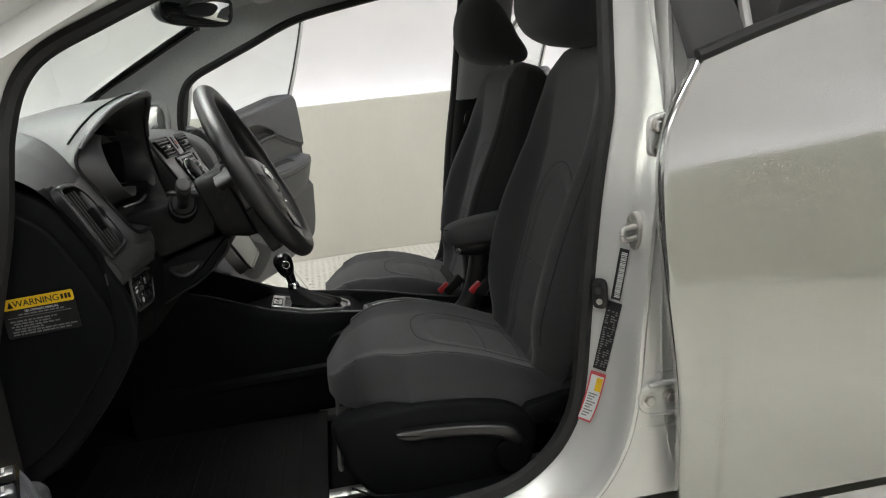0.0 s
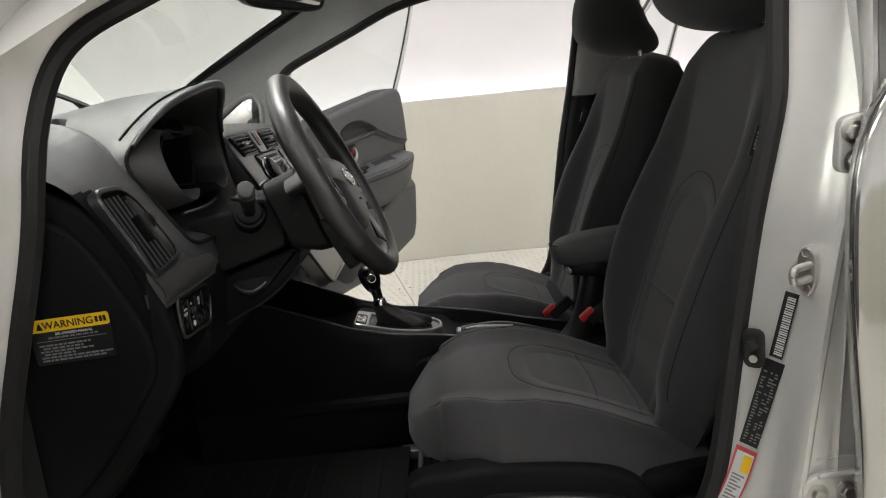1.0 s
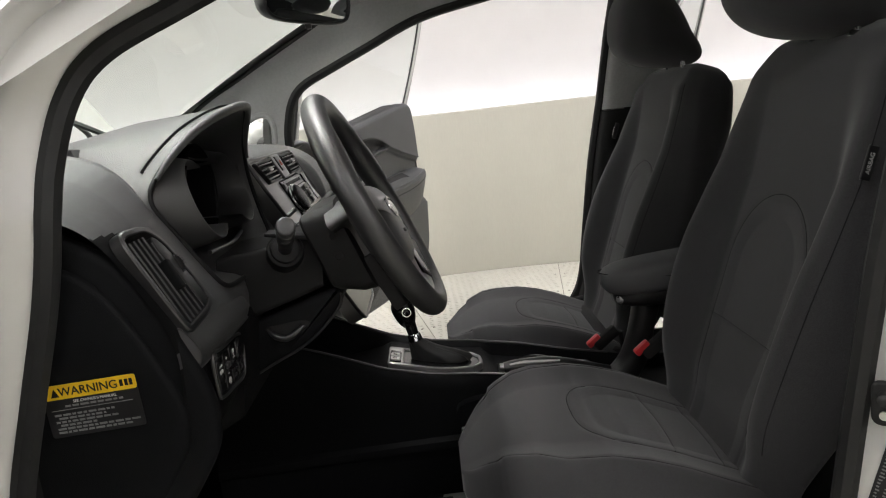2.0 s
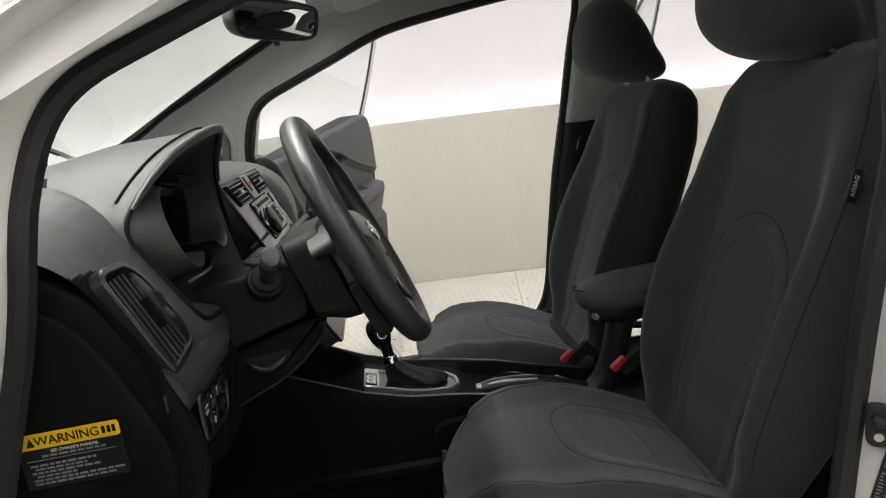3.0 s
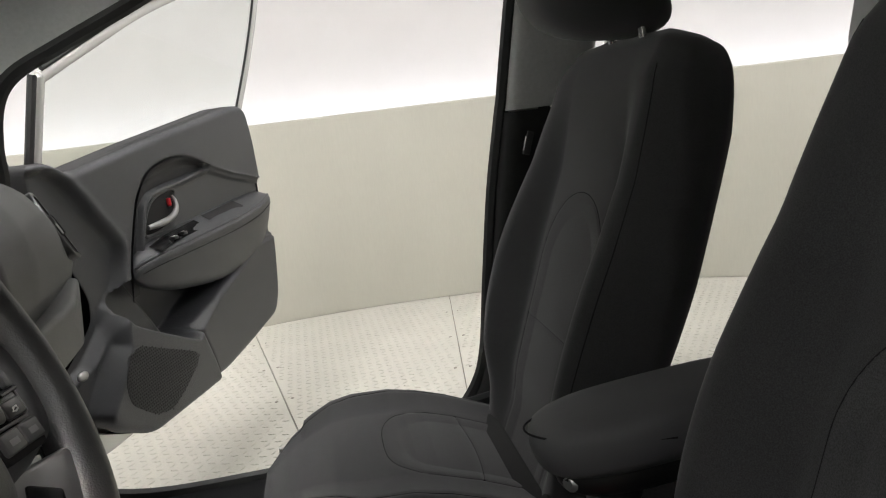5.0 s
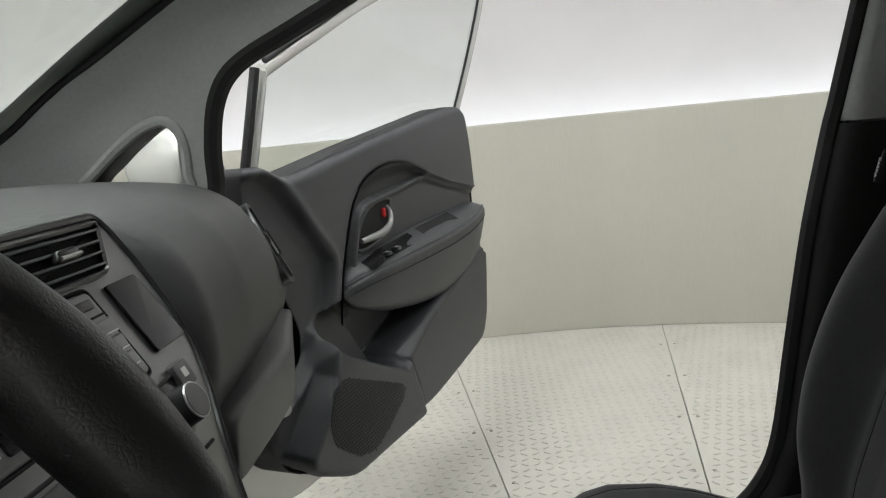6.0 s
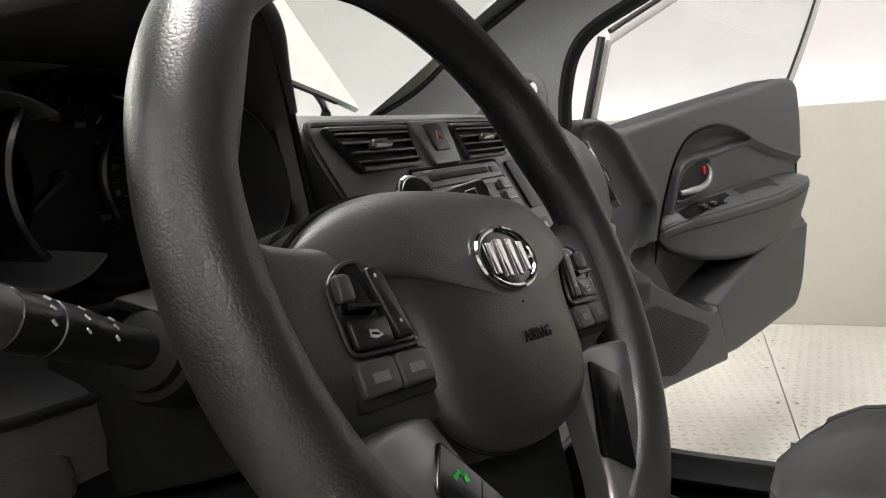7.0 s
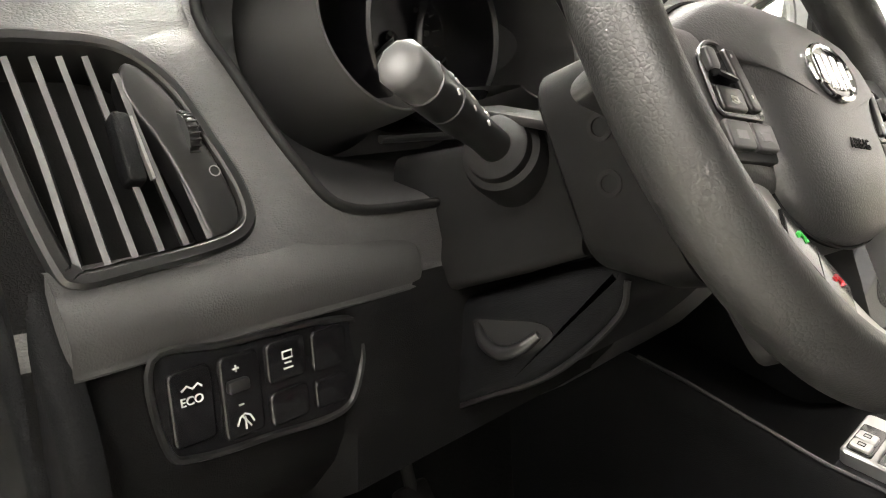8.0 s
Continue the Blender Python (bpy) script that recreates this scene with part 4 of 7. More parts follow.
    part("slide_bar", tube([O + V(-0.145, -0.19, 0.41), O + V(-0.152, -0.19, 0.325), O + V(-0.152, -0.18, 0.312), O + V(-0.152, 0.18, 0.312), O + V(-0.152, 0.19, 0.325), O + V(-0.145, 0.19, 0.41)], 0.005, 8), STEEL, st, "bent steel seat slide bar")
    return st


seat("driver_seat", -0.36, "black cloth driver seat with plastic side shield and height lever", -1, 0.004)
seat("passenger_seat", 0.36, "black cloth front passenger seat with chrome headrest posts", 1, -0.026, 0.021, 0.075)

# rear bench
bench = thing("rear_bench", (1.1, 0, 0.28), "black cloth rear bench seat", "car seat")
part("seat_cushion", pillow((1.02, 0, 0.44), (0.27, 0.66, 0.09), None, 4, 48, 14), FABRIC, bench)
part("backrest", pillow((1.36, 0, 0.76), (0.09, 0.64, 0.32), Matrix.Rotation(radians(20), 3, "Y"), 4, 48, 14), FABRIC, bench)
for y in (-0.38, 0.38):
    part("headrest", pillow((1.44, y, 1.10), (0.05, 0.13, 0.06), None, 3, 28, 14), FABRIC, bench)

# seat belt buckles
for nm, at, yaw, lb in (("driver", V(0.222, -0.098, 0.500), 8, "black seat belt buckle with a red release button"), ("passenger", V(0.170, 0.105, 0.455), 8, "black seat belt buckle with a red release button")):
    bk = thing("seat_belt_buckle", at, lb, "seat belt", group="seat belt buckles")
    way = Matrix.Rotation(radians(-38), 3, "Y")
    part("shell", box(at + way @ V(0.018, 0, -0.010), (0.062, 0.021, 0.026), 0.006, way), MATT, bk)
    part("release_button", box(at + way @ V(-0.006, 0, 0.004), (0.034, 0.017, 0.015), 0.004, way), RED, bk, "red release button")
    part("stalk", tube([at + way @ V(0.05, 0, -0.02), at + V(0.07, 0, -0.12)], 0.010, 8, flat=0.5), MATT, bk)


# ---- dashboard ----
dash = thing("dashboard", (-0.6, 0, 0.45), "black grained dashboard with a hooded gauge cluster and grey centre stack", "dashboard")
DASH_Y = [-0.690, -0.665, -0.62, -0.565, -0.545, -0.52, -0.24, -0.21, -0.195, 0.0, 0.20, 0.24, 0.36, 0.52, 0.62, 0.665, 0.690]
SIDE_L = [(-1.0, 0.93), (-0.85, 0.945), (-0.70, 0.952), (-0.585, 0.945), (-0.516, 0.912), (-0.480, 0.85), (-0.450, 0.79), (-0.446, 0.738), (-0.465, 0.62), (-0.75, 0.45)]
DASH_P = [
    SIDE_L,
    [(-1.0, 0.94), (-0.85, 0.955), (-0.70, 0.962), (-0.575, 0.955), (-0.510, 0.918), (-0.474, 0.850), (-0.443, 0.790), (-0.436, 0.740), (-0.455, 0.62), (-0.75, 0.45)],
    [(-1.02, 0.945), (-0.85, 0.968), (-0.70, 0.980), (-0.560, 0.975), (-0.505, 0.925), (-0.469, 0.850), (-0.437, 0.790), (-0.428, 0.740), (-0.445, 0.62), (-0.75, 0.45)],
    [(-1.04, 0.948), (-0.85, 0.978), (-0.70, 0.995), (-0.550, 0.992), (-0.502, 0.930), (-0.468, 0.855), (-0.436, 0.790), (-0.424, 0.735), (-0.440, 0.62), (-0.75, 0.45)],
    [(-1.05, 0.950), (-0.85, 0.980), (-0.70, 0.998), (-0.560, 0.996), (-0.505, 0.930), (-0.470, 0.855), (-0.436, 0.790), (-0.424, 0.735), (-0.440, 0.62), (-0.75, 0.45)],
    [(-1.06, 0.950), (-0.85, 0.983), (-0.70, 1.003), (-0.600, 1.000), (-0.580, 0.940), (-0.575, 0.830), (-0.440, 0.788), (-0.424, 0.735), (-0.440, 0.62), (-0.75, 0.45)],
    [(-1.08, 0.950), (-0.85, 0.978), (-0.70, 0.990), (-0.600, 0.985), (-0.580, 0.940), (-0.575, 0.830), (-0.440, 0.780), (-0.424, 0.735), (-0.440, 0.62), (-0.75, 0.45)],
    [(-1.08, 0.950), (-0.85, 0.970), (-0.70, 0.975), (-0.540, 0.965), (-0.480, 0.940), (-0.470, 0.860), (-0.440, 0.780), (-0.424, 0.735), (-0.440, 0.62), (-0.75, 0.45)],
    [(-1.08, 0.950), (-0.85, 0.966), (-0.68, 0.968), (-0.520, 0.956), (-0.476, 0.938), (-0.462, 0.880), (-0.430, 0.800), (-0.410, 0.735), (-0.430, 0.60), (-0.75, 0.45)],
    [(-1.08, 0.950), (-0.85, 0.966), (-0.68, 0.966), (-0.515, 0.954), (-0.476, 0.938), (-0.462, 0.880), (-0.430, 0.800), (-0.405, 0.735), (-0.430, 0.60), (-0.75, 0.45)],
    [(-1.08, 0.950), (-0.85, 0.966), (-0.68, 0.966), (-0.515, 0.954), (-0.470, 0.938), (-0.440, 0.880), (-0.415, 0.800), (-0.405, 0.735), (-0.432, 0.650), (-0.75, 0.52)],
    [(-1.07, 0.950), (-0.85, 0.966), (-0.68, 0.966), (-0.515, 0.955), (-0.438, 0.925), (-0.402, 0.870), (-0.392, 0.800), (-0.405, 0.742), (-0.432, 0.662), (-0.75, 0.58)],
    [(-1.06, 0.950), (-0.85, 0.966), (-0.68, 0.966), (-0.520, 0.955), (-0.438, 0.925), (-0.405, 0.870), (-0.399, 0.800), (-0.416, 0.742), (-0.436, 0.664), (-0.75, 0.60)],
    [(-1.05, 0.948), (-0.85, 0.962), (-0.68, 0.962), (-0.530, 0.950), (-0.468, 0.918), (-0.432, 0.862), (-0.420, 0.800), (-0.432, 0.742), (-0.445, 0.690), (-0.75, 0.62)],
    [(-1.03, 0.945), (-0.85, 0.955), (-0.70, 0.955), (-0.550, 0.942), (-0.492, 0.908), (-0.452, 0.855), (-0.434, 0.800), (-0.446, 0.752), (-0.460, 0.722), (-0.75, 0.66)],
    [(-1.0, 0.94), (-0.85, 0.948), (-0.70, 0.948), (-0.570, 0.932), (-0.506, 0.898), (-0.464, 0.848), (-0.447, 0.795), (-0.459, 0.752), (-0.475, 0.728), (-0.75, 0.68)],
    [(-1.0, 0.93), (-0.85, 0.938), (-0.70, 0.938), (-0.590, 0.922), (-0.525, 0.890), (-0.480, 0.842), (-0.465, 0.790), (-0.480, 0.745), (-0.495, 0.728), (-0.75, 0.68)],
]
arr = np.array(DASH_P)
rows = []
for y in np.concatenate([np.linspace(-0.69, -0.52, 70), np.linspace(-0.515, -0.245, 10), np.linspace(-0.24, 0.56, 56), np.linspace(0.565, 0.69, 40)]):
    prof = [(np.interp(y, DASH_Y, arr[:, j, 0]), np.interp(y, DASH_Y, arr[:, j, 1])) for j in range(10)]
    mid = -0.52 < y < -0.235
    fine = [p for a, b in zip(prof, prof[1:]) for p in [tuple(np.array(a) + (np.array(b) - np.array(a)) * k / 5) for k in range(5)]] + [prof[-1]]
    if not mid:
        f2 = np.array(fine)
        for _ in range(6):
            f2[1:-1] = 0.25 * f2[:-2] + 0.5 * f2[1:-1] + 0.25 * f2[2:]
        fine = f2
    fine = [tuple(np.array(a) + (np.array(b) - np.array(a)) * k / 4) for a, b in zip(fine[:-1], fine[1:]) for k in range(4)] + [tuple(fine[-1])]
    rows.append([V(x, y, z) for x, z in fine])
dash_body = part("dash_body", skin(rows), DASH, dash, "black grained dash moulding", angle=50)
# shade under the ledge is put into the colour of the driver's knee part
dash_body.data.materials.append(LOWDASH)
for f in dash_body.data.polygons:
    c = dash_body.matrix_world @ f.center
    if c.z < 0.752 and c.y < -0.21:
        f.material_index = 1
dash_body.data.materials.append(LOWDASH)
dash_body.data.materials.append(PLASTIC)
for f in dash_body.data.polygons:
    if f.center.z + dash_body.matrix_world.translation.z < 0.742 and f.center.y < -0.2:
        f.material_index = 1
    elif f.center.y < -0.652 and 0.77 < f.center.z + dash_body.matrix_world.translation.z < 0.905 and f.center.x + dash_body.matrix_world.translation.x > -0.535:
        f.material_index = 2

# driver end cap with the warning label
CAP = [(-0.62, 0.90), (-0.560, 0.880), (-0.515, 0.845), (-0.476, 0.775), (-0.452, 0.715), (-0.450, 0.68), (-0.462, 0.645), (-0.525, 0.560), (-0.60, 0.49), (-0.70, 0.47), (-0.76, 0.60), (-0.74, 0.80)]
for sgn in (-1, 1):
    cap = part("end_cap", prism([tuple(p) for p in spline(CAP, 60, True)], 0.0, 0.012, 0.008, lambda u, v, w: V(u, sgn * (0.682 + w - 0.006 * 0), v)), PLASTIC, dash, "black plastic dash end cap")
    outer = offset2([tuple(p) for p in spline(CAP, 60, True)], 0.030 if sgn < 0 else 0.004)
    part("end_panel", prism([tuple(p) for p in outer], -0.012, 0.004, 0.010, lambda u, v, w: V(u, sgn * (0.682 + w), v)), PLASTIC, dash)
label_at = basis(V(-0.5465, -0.6955, 0.7235), (1.0, 0.0, 0.045), (-0.045, 0, 1))


def on_label(u, v, w=0.0):
    return label_at @ V(u, v, w)


sticker = part("warning_label", prism(rounded([(-0.052, -0.030), (0.052, -0.030), (0.052, 0.030), (-0.052, 0.030)], 0.004), 0, 0.0006, 0.0, on_label), LABELBLACK, dash, "black and yellow airbag warning label")
part("yellow_band", prism(rounded([(-0.052, 0.0135), (0.052, 0.0135), (0.052, 0.030), (-0.052, 0.030)], 0.004), 0.0006, 0.0009, 0.0, on_label), YELLOW, sticker)
words("warning_word", "WARNING", 0.0135, label_at @ Matrix.Translation((-0.001, 0.0213, 0.0013)), LABELBLACK, sticker)
tri_b = bmesh.new()
tri_b.faces.new([tri_b.verts.new(on_label(u, v, 0.0013)) for u, v in ((-0.0425, 0.0165), (-0.0335, 0.0165), (-0.038, 0.0265))])
part("warning_sign", tri_b, LABELBLACK, sticker, smooth=False)
for u in (0.034, 0.0395, 0.0445):
    part("print_bar", prism([(u, 0.018), (u + 0.0035, 0.018), (u + 0.0035, 0.0255), (u, 0.0255)], 0.0009, 0.0013, 0, on_label), LABELBLACK, sticker)
words("label_heading", "SEE OWNER'S MANUAL", 0.0046, label_at @ Matrix.Translation((0.004, 0.0095, 0.0011)), PRINT, sticker)
rnd = random.Random(11)
bars = bmesh.new()
for k, (v, u0, u1) in enumerate(((0.0050, -0.030, 0.034), (0.0010, -0.046, 0.044), (-0.0045, -0.044, 0.022), (-0.0085, -0.040, 0.012), (-0.0125, -0.044, 0.026), (-0.0165, -0.040, 0.0), (-0.0205, -0.044, 0.048), (-0.0245, -0.044, 0.038))):
    u = u0
    h = 0.0004 if k == 1 else 0.0011
    while u < u1:
        w = u1 - u if k == 1 else rnd.uniform(0.003, 0.010)
        bars = prism([(u, v - h), (min(u + w, u1), v - h), (min(u + w, u1), v + h), (u, v + h)], 0.0006, 0.0010, 0, on_label, bars)
        u += w + 0.0018
tagged(part("small_print", bars, DIMPRINT, sticker, smooth=False), kind="stuff")

# side air vents, one at each end
DN = V(0.905, 0.0, 0.424)
VU = V(-0.424, 0.0, 0.905)


def side_vent(sgn):
    at = V(-0.465, -0.617, 0.846) if sgn < 0 else V(-0.458, 0.626, 0.845)
    nrm = (DN + V(0, -0.02 if sgn < 0 else 0.29, 0)).normalized()
    hor = (V(0, 1, 0) - nrm * nrm.y).normalized()
    up = nrm.cross(hor) if nrm.cross(hor).z > 0 else hor.cross(nrm)
    to = (lambda u, v, w: at + hor * u + up * v + nrm * w) if sgn < 0 else (lambda u, v, w: at - hor * u + up * v + nrm * w)
    out = [tuple(p) for p in spline([(-0.062, 0.060), (-0.02, 0.066), (0.012, 0.060), (0.034, 0.038), (0.046, 0.004), (0.054, -0.030), (0.050, -0.052), (0.030, -0.062), (-0.02, -0.066), (-0.048, -0.066), (-0.056, -0.052), (-0.062, 0.0)], 64, True)]
    inn = offset2(out, -0.0085)
    vent = part("side_vent", frame_prism(out, [tuple(p) for p in inn], -0.012, 0.0025, to, bevel=0.002), SATIN, dash, "black side air vent with slats and a tab")
    part("vent_hollow", skin([[to(u, v, 0.002) for u, v in inn], [to(u, v, -0.030) for u, v in offset2(out, -0.012)]], close_v=True, caps=False), MATT, vent)
    part("vent_back", prism([tuple(p) for p in offset2(out, -0.010)], -0.036, -0.03, 0.0, to), MATT, vent)
    strip = [(0.010, 0.048), (0.026, 0.034), (0.038, 0.0), (0.044, -0.034), (0.040, -0.050), (0.024, -0.054), (0.020, -0.030), (0.014, 0.0), (0.004, 0.030)]
    part("control_strip", prism([tuple(p) for p in spline(strip, 44, True)], -0.014, 0.001, 0.002, to), SATIN, vent)
    for k in range(6):
        u = -0.052 + 0.0125 * k
        top, bot = (0.052, -0.058)
        pts = [(u + 0.004, top - 0.010 * max(0, k - 3)), (u + 0.006, 0.0), (u + 0.006 + 0.001 * k, bot)]
        sl = spline(pts, 10)
        part("slat", skin([[to(a, b, -0.0005), to(a + 0.0030, b, 0.0005), to(a + 0.0100, b, -0.016), to(a + 0.0076, b, -0.018)] for a, b in sl], close_v=True, caps=True), BINNACLE, vent)
    tab = part("tab", prism(rounded([(-0.011, -0.020), (-0.002, -0.022), (0.000, 0.016), (-0.009, 0.018)], 0.003), -0.004, 0.008, 0.002, to), PLASTIC, vent)
    part("tab_edge", tube([to(0.001, 0.015, 0.004), to(0.002, -0.02, 0.004)], 0.0017, 6), BRIGHT, tab)
    wheel = part("thumb_wheel", lathe([(0.013, -0.003), (0.014, 0.0), (0.013, 0.003)], to(0.031, 0.006, -0.006), hor, 28), SATIN, vent)
    for t in np.linspace(0.6, 2.6, 9):
        part("wheel_rib", tube([to(0.028, 0.006 + 0.014 * math.cos(t), -0.006 + 0.014 * math.sin(t)), to(0.034, 0.006 + 0.014 * math.cos(t), -0.006 + 0.014 * math.sin(t))], 0.0007, 5), RUBBER, vent)
    part("dial_mark", tube([to(0.038 + 0.003 * math.cos(t), -0.018 + 0.003 * math.sin(t), 0.0012) for t in np.linspace(0, 2 * math.pi, 14, endpoint=False)], 0.0004, 5, True), DIMPRINT, vent)
    # opening in the dash moulding behind the vent
    hole = [tuple(p) for p in offset2(out, -0.003)]
    cut = bmesh.new()
    cut.from_mesh(dash_body.data)
    gone = []
    for f in cut.faces:
        c = dash_body.matrix_world @ f.calc_center_median() - at
        u, v = (c.dot(hor) * -sgn, c.dot(up))
        if abs(c.dot(nrm)) < 0.05 and abs(u) < 0.08 and abs(v) < 0.08:
            odd = False
            for a, b in zip(hole, hole[1:] + hole[:1]):
                if (a[1] > v) != (b[1] > v) and u < (b[0] - a[0]) * (v - a[1]) / (b[1] - a[1]) + a[0]:
                    odd = not odd
            if odd:
                gone.append(f)
    bmesh.ops.delete(cut, geom=gone, context="FACES")
    cut.to_mesh(dash_body.data)
    cut.free()
    return vent


for sgn in (-1, 1):
    side_vent(sgn)

# crease and lower panel of the driver side
ledge = []
for y, tip, top in ((-0.686, -0.478, 0.776), (-0.683, -0.468, 0.780), (-0.674, -0.432, 0.790), (-0.668, -0.427, 0.791), (-0.60, -0.426, 0.791), (-0.52, -0.424, 0.790), (-0.462, -0.425, 0.789), (-0.456, -0.432, 0.786)):
    ledge.append([(-0.51, y, top - 0.020), (tip - 0.036, y, top - 0.006), (tip - 0.021, y, top + 0.003), (tip - 0.010, y, top - 0.008), (tip - 0.003, y, top - 0.019), (tip, y, top - 0.030), (tip - 0.003, y, top - 0.041), (tip - 0.010, y, top - 0.047), (-0.51, y, top - 0.049)])
part("lower_ledge", loft(ledge, 60, 46), LEDGE, dash, "rounded dash ledge under the vent")
to_sw = lambda u, v, w: V(-0.432 + w, u, v)
sw_out = [(-0.640, 0.746), (-0.60, 0.744), (-0.522, 0.738), (-0.512, 0.722), (-0.514, 0.702), (-0.530, 0.683), (-0.58, 0.686), (-0.622, 0.690), (-0.638, 0.700)]
sw = part("switch_panel", prism([tuple(p) for p in spline(sw_out, 50, True)], -0.01, 0.004, 0.002, to_sw), GLOSS, dash, "gloss black switch panel with white symbols")
part("switch_rim", tube([to_sw(u, v, 0.004) for u, v in spline(sw_out, 50, True)], 0.0022, 6, True, up=(1, 0, 0)), SATIN, sw)
for u0, u1, v0, v1 in ((-0.635, -0.611, 0.698, 0.738), (-0.607, -0.583, 0.692, 0.738), (-0.579, -0.553, 0.714, 0.738), (-0.549, -0.524, 0.712, 0.737), (-0.579, -0.553, 0.690, 0.710), (-0.549, -0.524, 0.690, 0.708)):
    part("push_switch", prism(rounded([(u0, v0), (u1, v0), (u1, v1), (u0, v1)], 0.005), 0.003, 0.0062, 0.0018, to_sw), GLOSS, sw)
part("dimmer_wheel", box((-0.4250, -0.598, 0.7215), (0.006, 0.013, 0.007), 0.002), SATIN, sw)
SWM = basis(V(-0.4254, -0.6235, 0.7215), (0, 1, 0), (0, 0, 1))
words("eco_word", "ECO", 0.0062, SWM, PRINT, sw)
for at, pts in ((V(-0.4254, -0.6235, 0.7275), ((-0.005, 0.0), (-0.002, 0.002), (0.001, 0.0), (0.004, 0.002), (0.006, 0.0))), (V(-0.4254, -0.598, 0.7305), ((-0.0018, 0), (0.0018, 0))), (V(-0.4254, -0.598, 0.7305), ((0, -0.0018), (0, 0.0018))), (V(-0.4254, -0.597, 0.7105), ((-0.0015, 0), (0.0015, 0))),
                (V(-0.4254, -0.5955, 0.7005), ((-0.005, -0.001), (-0.003, 0.003), (0.0, 0.0045), (0.003, 0.003), (0.005, -0.001))), (V(-0.4254, -0.5955, 0.7005), ((0, -0.004), (0, 0.003))), (V(-0.4254, -0.5955, 0.7005), ((-0.002, 0.004), (0.003, -0.003))),
                (V(-0.4254, -0.566, 0.7290), ((-0.003, -0.002), (-0.003, 0.002), (0.003, 0.002), (0.003, -0.002), (-0.003, -0.002))), (V(-0.4254, -0.566, 0.7225), ((-0.003, -0.001), (0.003, -0.001))), (V(-0.4254, -0.566, 0.7215), ((-0.002, 0.003), (0.002, 0.003)))):
    part("switch_symbol", tube([at + V(0, u, v) for u, v in pts], 0.00055, 5), PRINT, sw)

# gauge cluster with its hood
RIM = [(-0.497, -0.553, 0.925), (-0.492, -0.520, 0.958), (-0.466, -0.450, 1.000), (-0.440, -0.370, 1.024), (-0.428, -0.300, 1.030), (-0.438, -0.252, 1.016), (-0.455, -0.222, 0.975), (-0.458, -0.208, 0.920),
       (-0.448, -0.210, 0.865), (-0.435, -0.225, 0.825), (-0.428, -0.270, 0.805), (-0.428, -0.360, 0.798), (-0.432, -0.450, 0.797), (-0.438, -0.505, 0.803), (-0.452, -0.525, 0.830), (-0.475, -0.543, 0.878)]
R = spline(RIM, 96, True)
mid = np.array([0, -0.37, 0.905])


def shrink(k, x=None, dx=0.0):
    out = []
    for p in R:
        q = np.array([p[0] + dx if x is None else x, mid[1] + (p[1] - mid[1]) * k, mid[2] + (p[2] - mid[2]) * k])
        out.append(tuple(q))
    return out


back = []
for p in R:
    up = max(0.0, min(1.0, (p[2] - 0.90) / 0.08))
    back.append((p[0] - 0.02 - 0.24 * up, mid[1] + (p[1] - mid[1]) * (1.05 + 0.10 * up), p[2] + 0.004 - up * max(0.0, p[2] - 0.985) * 0.75))
midrow = [((a[0] + b[0]) / 2, (a[1] + b[1]) / 2, (a[2] + b[2]) / 2 + 0.010 * max(0.0, min(1.0, (b[2] - 0.90) / 0.08))) for a, b in zip(back, shrink(1.045, dx=-0.010))]
outer_rim, inner_rim = shrink(1.045, dx=-0.010), shrink(1.03, dx=-0.001)
for k, p in enumerate(R):
    # low on the driver's side the hood runs flush into the dash face
    low = max(0.0, min(1.0, (0.935 - p[2]) / 0.03)) * max(0.0, min(1.0, (-0.30 - p[1]) / 0.08))
    d = np.array([p[1] - mid[1], p[2] - mid[2]])
    d = d / np.linalg.norm(d) * 0.05
    z = p[2] + d[1]
    far = (float(np.interp(z, (0.735, 0.79, 0.855, 0.93, 1.0), (-0.424, -0.436, -0.469, -0.503, -0.535))) - 0.004, p[1] + d[0], z)
    near = (p[0] - 0.001, p[1] + 0.16 * d[0], p[2] + 0.16 * d[1])
    mixed = lambda a, b: tuple(a[i] * (1 - low) + b[i] * low for i in range(3))
    back[k] = mixed(back[k], far)
    midrow[k] = mixed(midrow[k], tuple((far[i] + near[i]) / 2 + (0.003 if i == 0 else 0) for i in range(3)))
    outer_rim[k] = mixed(outer_rim[k], near)
    inner_rim[k] = mixed(inner_rim[k], (p[0] + 0.0005, p[1] + 0.06 * d[0], p[2] + 0.06 * d[1]))
hoodm = part("gauge_hood", skin([back, midrow, outer_rim, inner_rim], close_v=True), DASH, dash, "black grained hood over the gauges", angle=60)
part("hood_lip", tube(shrink(1.012, dx=0.0), 0.0035, 10, True, up=(1, 0, 0)), COLUMN, hoodm)
visor = [tuple(p) for p in R if p[2] > 0.945]
visor = sorted(visor, key=lambda p: p[1])
part("visor_lip", tube([(x + 0.004, y, z + 0.004) for x, y, z in visor], [0.003, 0.006, 0.007, 0.007, 0.006, 0.003], 12, n=40), DASH, hoodm)
def well_loop(k, x):
    """Loop round the gauges that faces the hood's edge point by point."""
    out = []
    for p in R:
        t = math.atan2((p[2] - 0.905) / 0.112, (p[1] + 0.37) / 0.175)
        c, q = math.cos(t), math.sin(t)
        e = (abs(c) ** 2.3 + abs(q) ** 2.3) ** (-1 / 2.3)
        out.append((x, -0.362 + 0.158 * k * e * c, 0.908 + 0.092 * k * e * q))
    return out


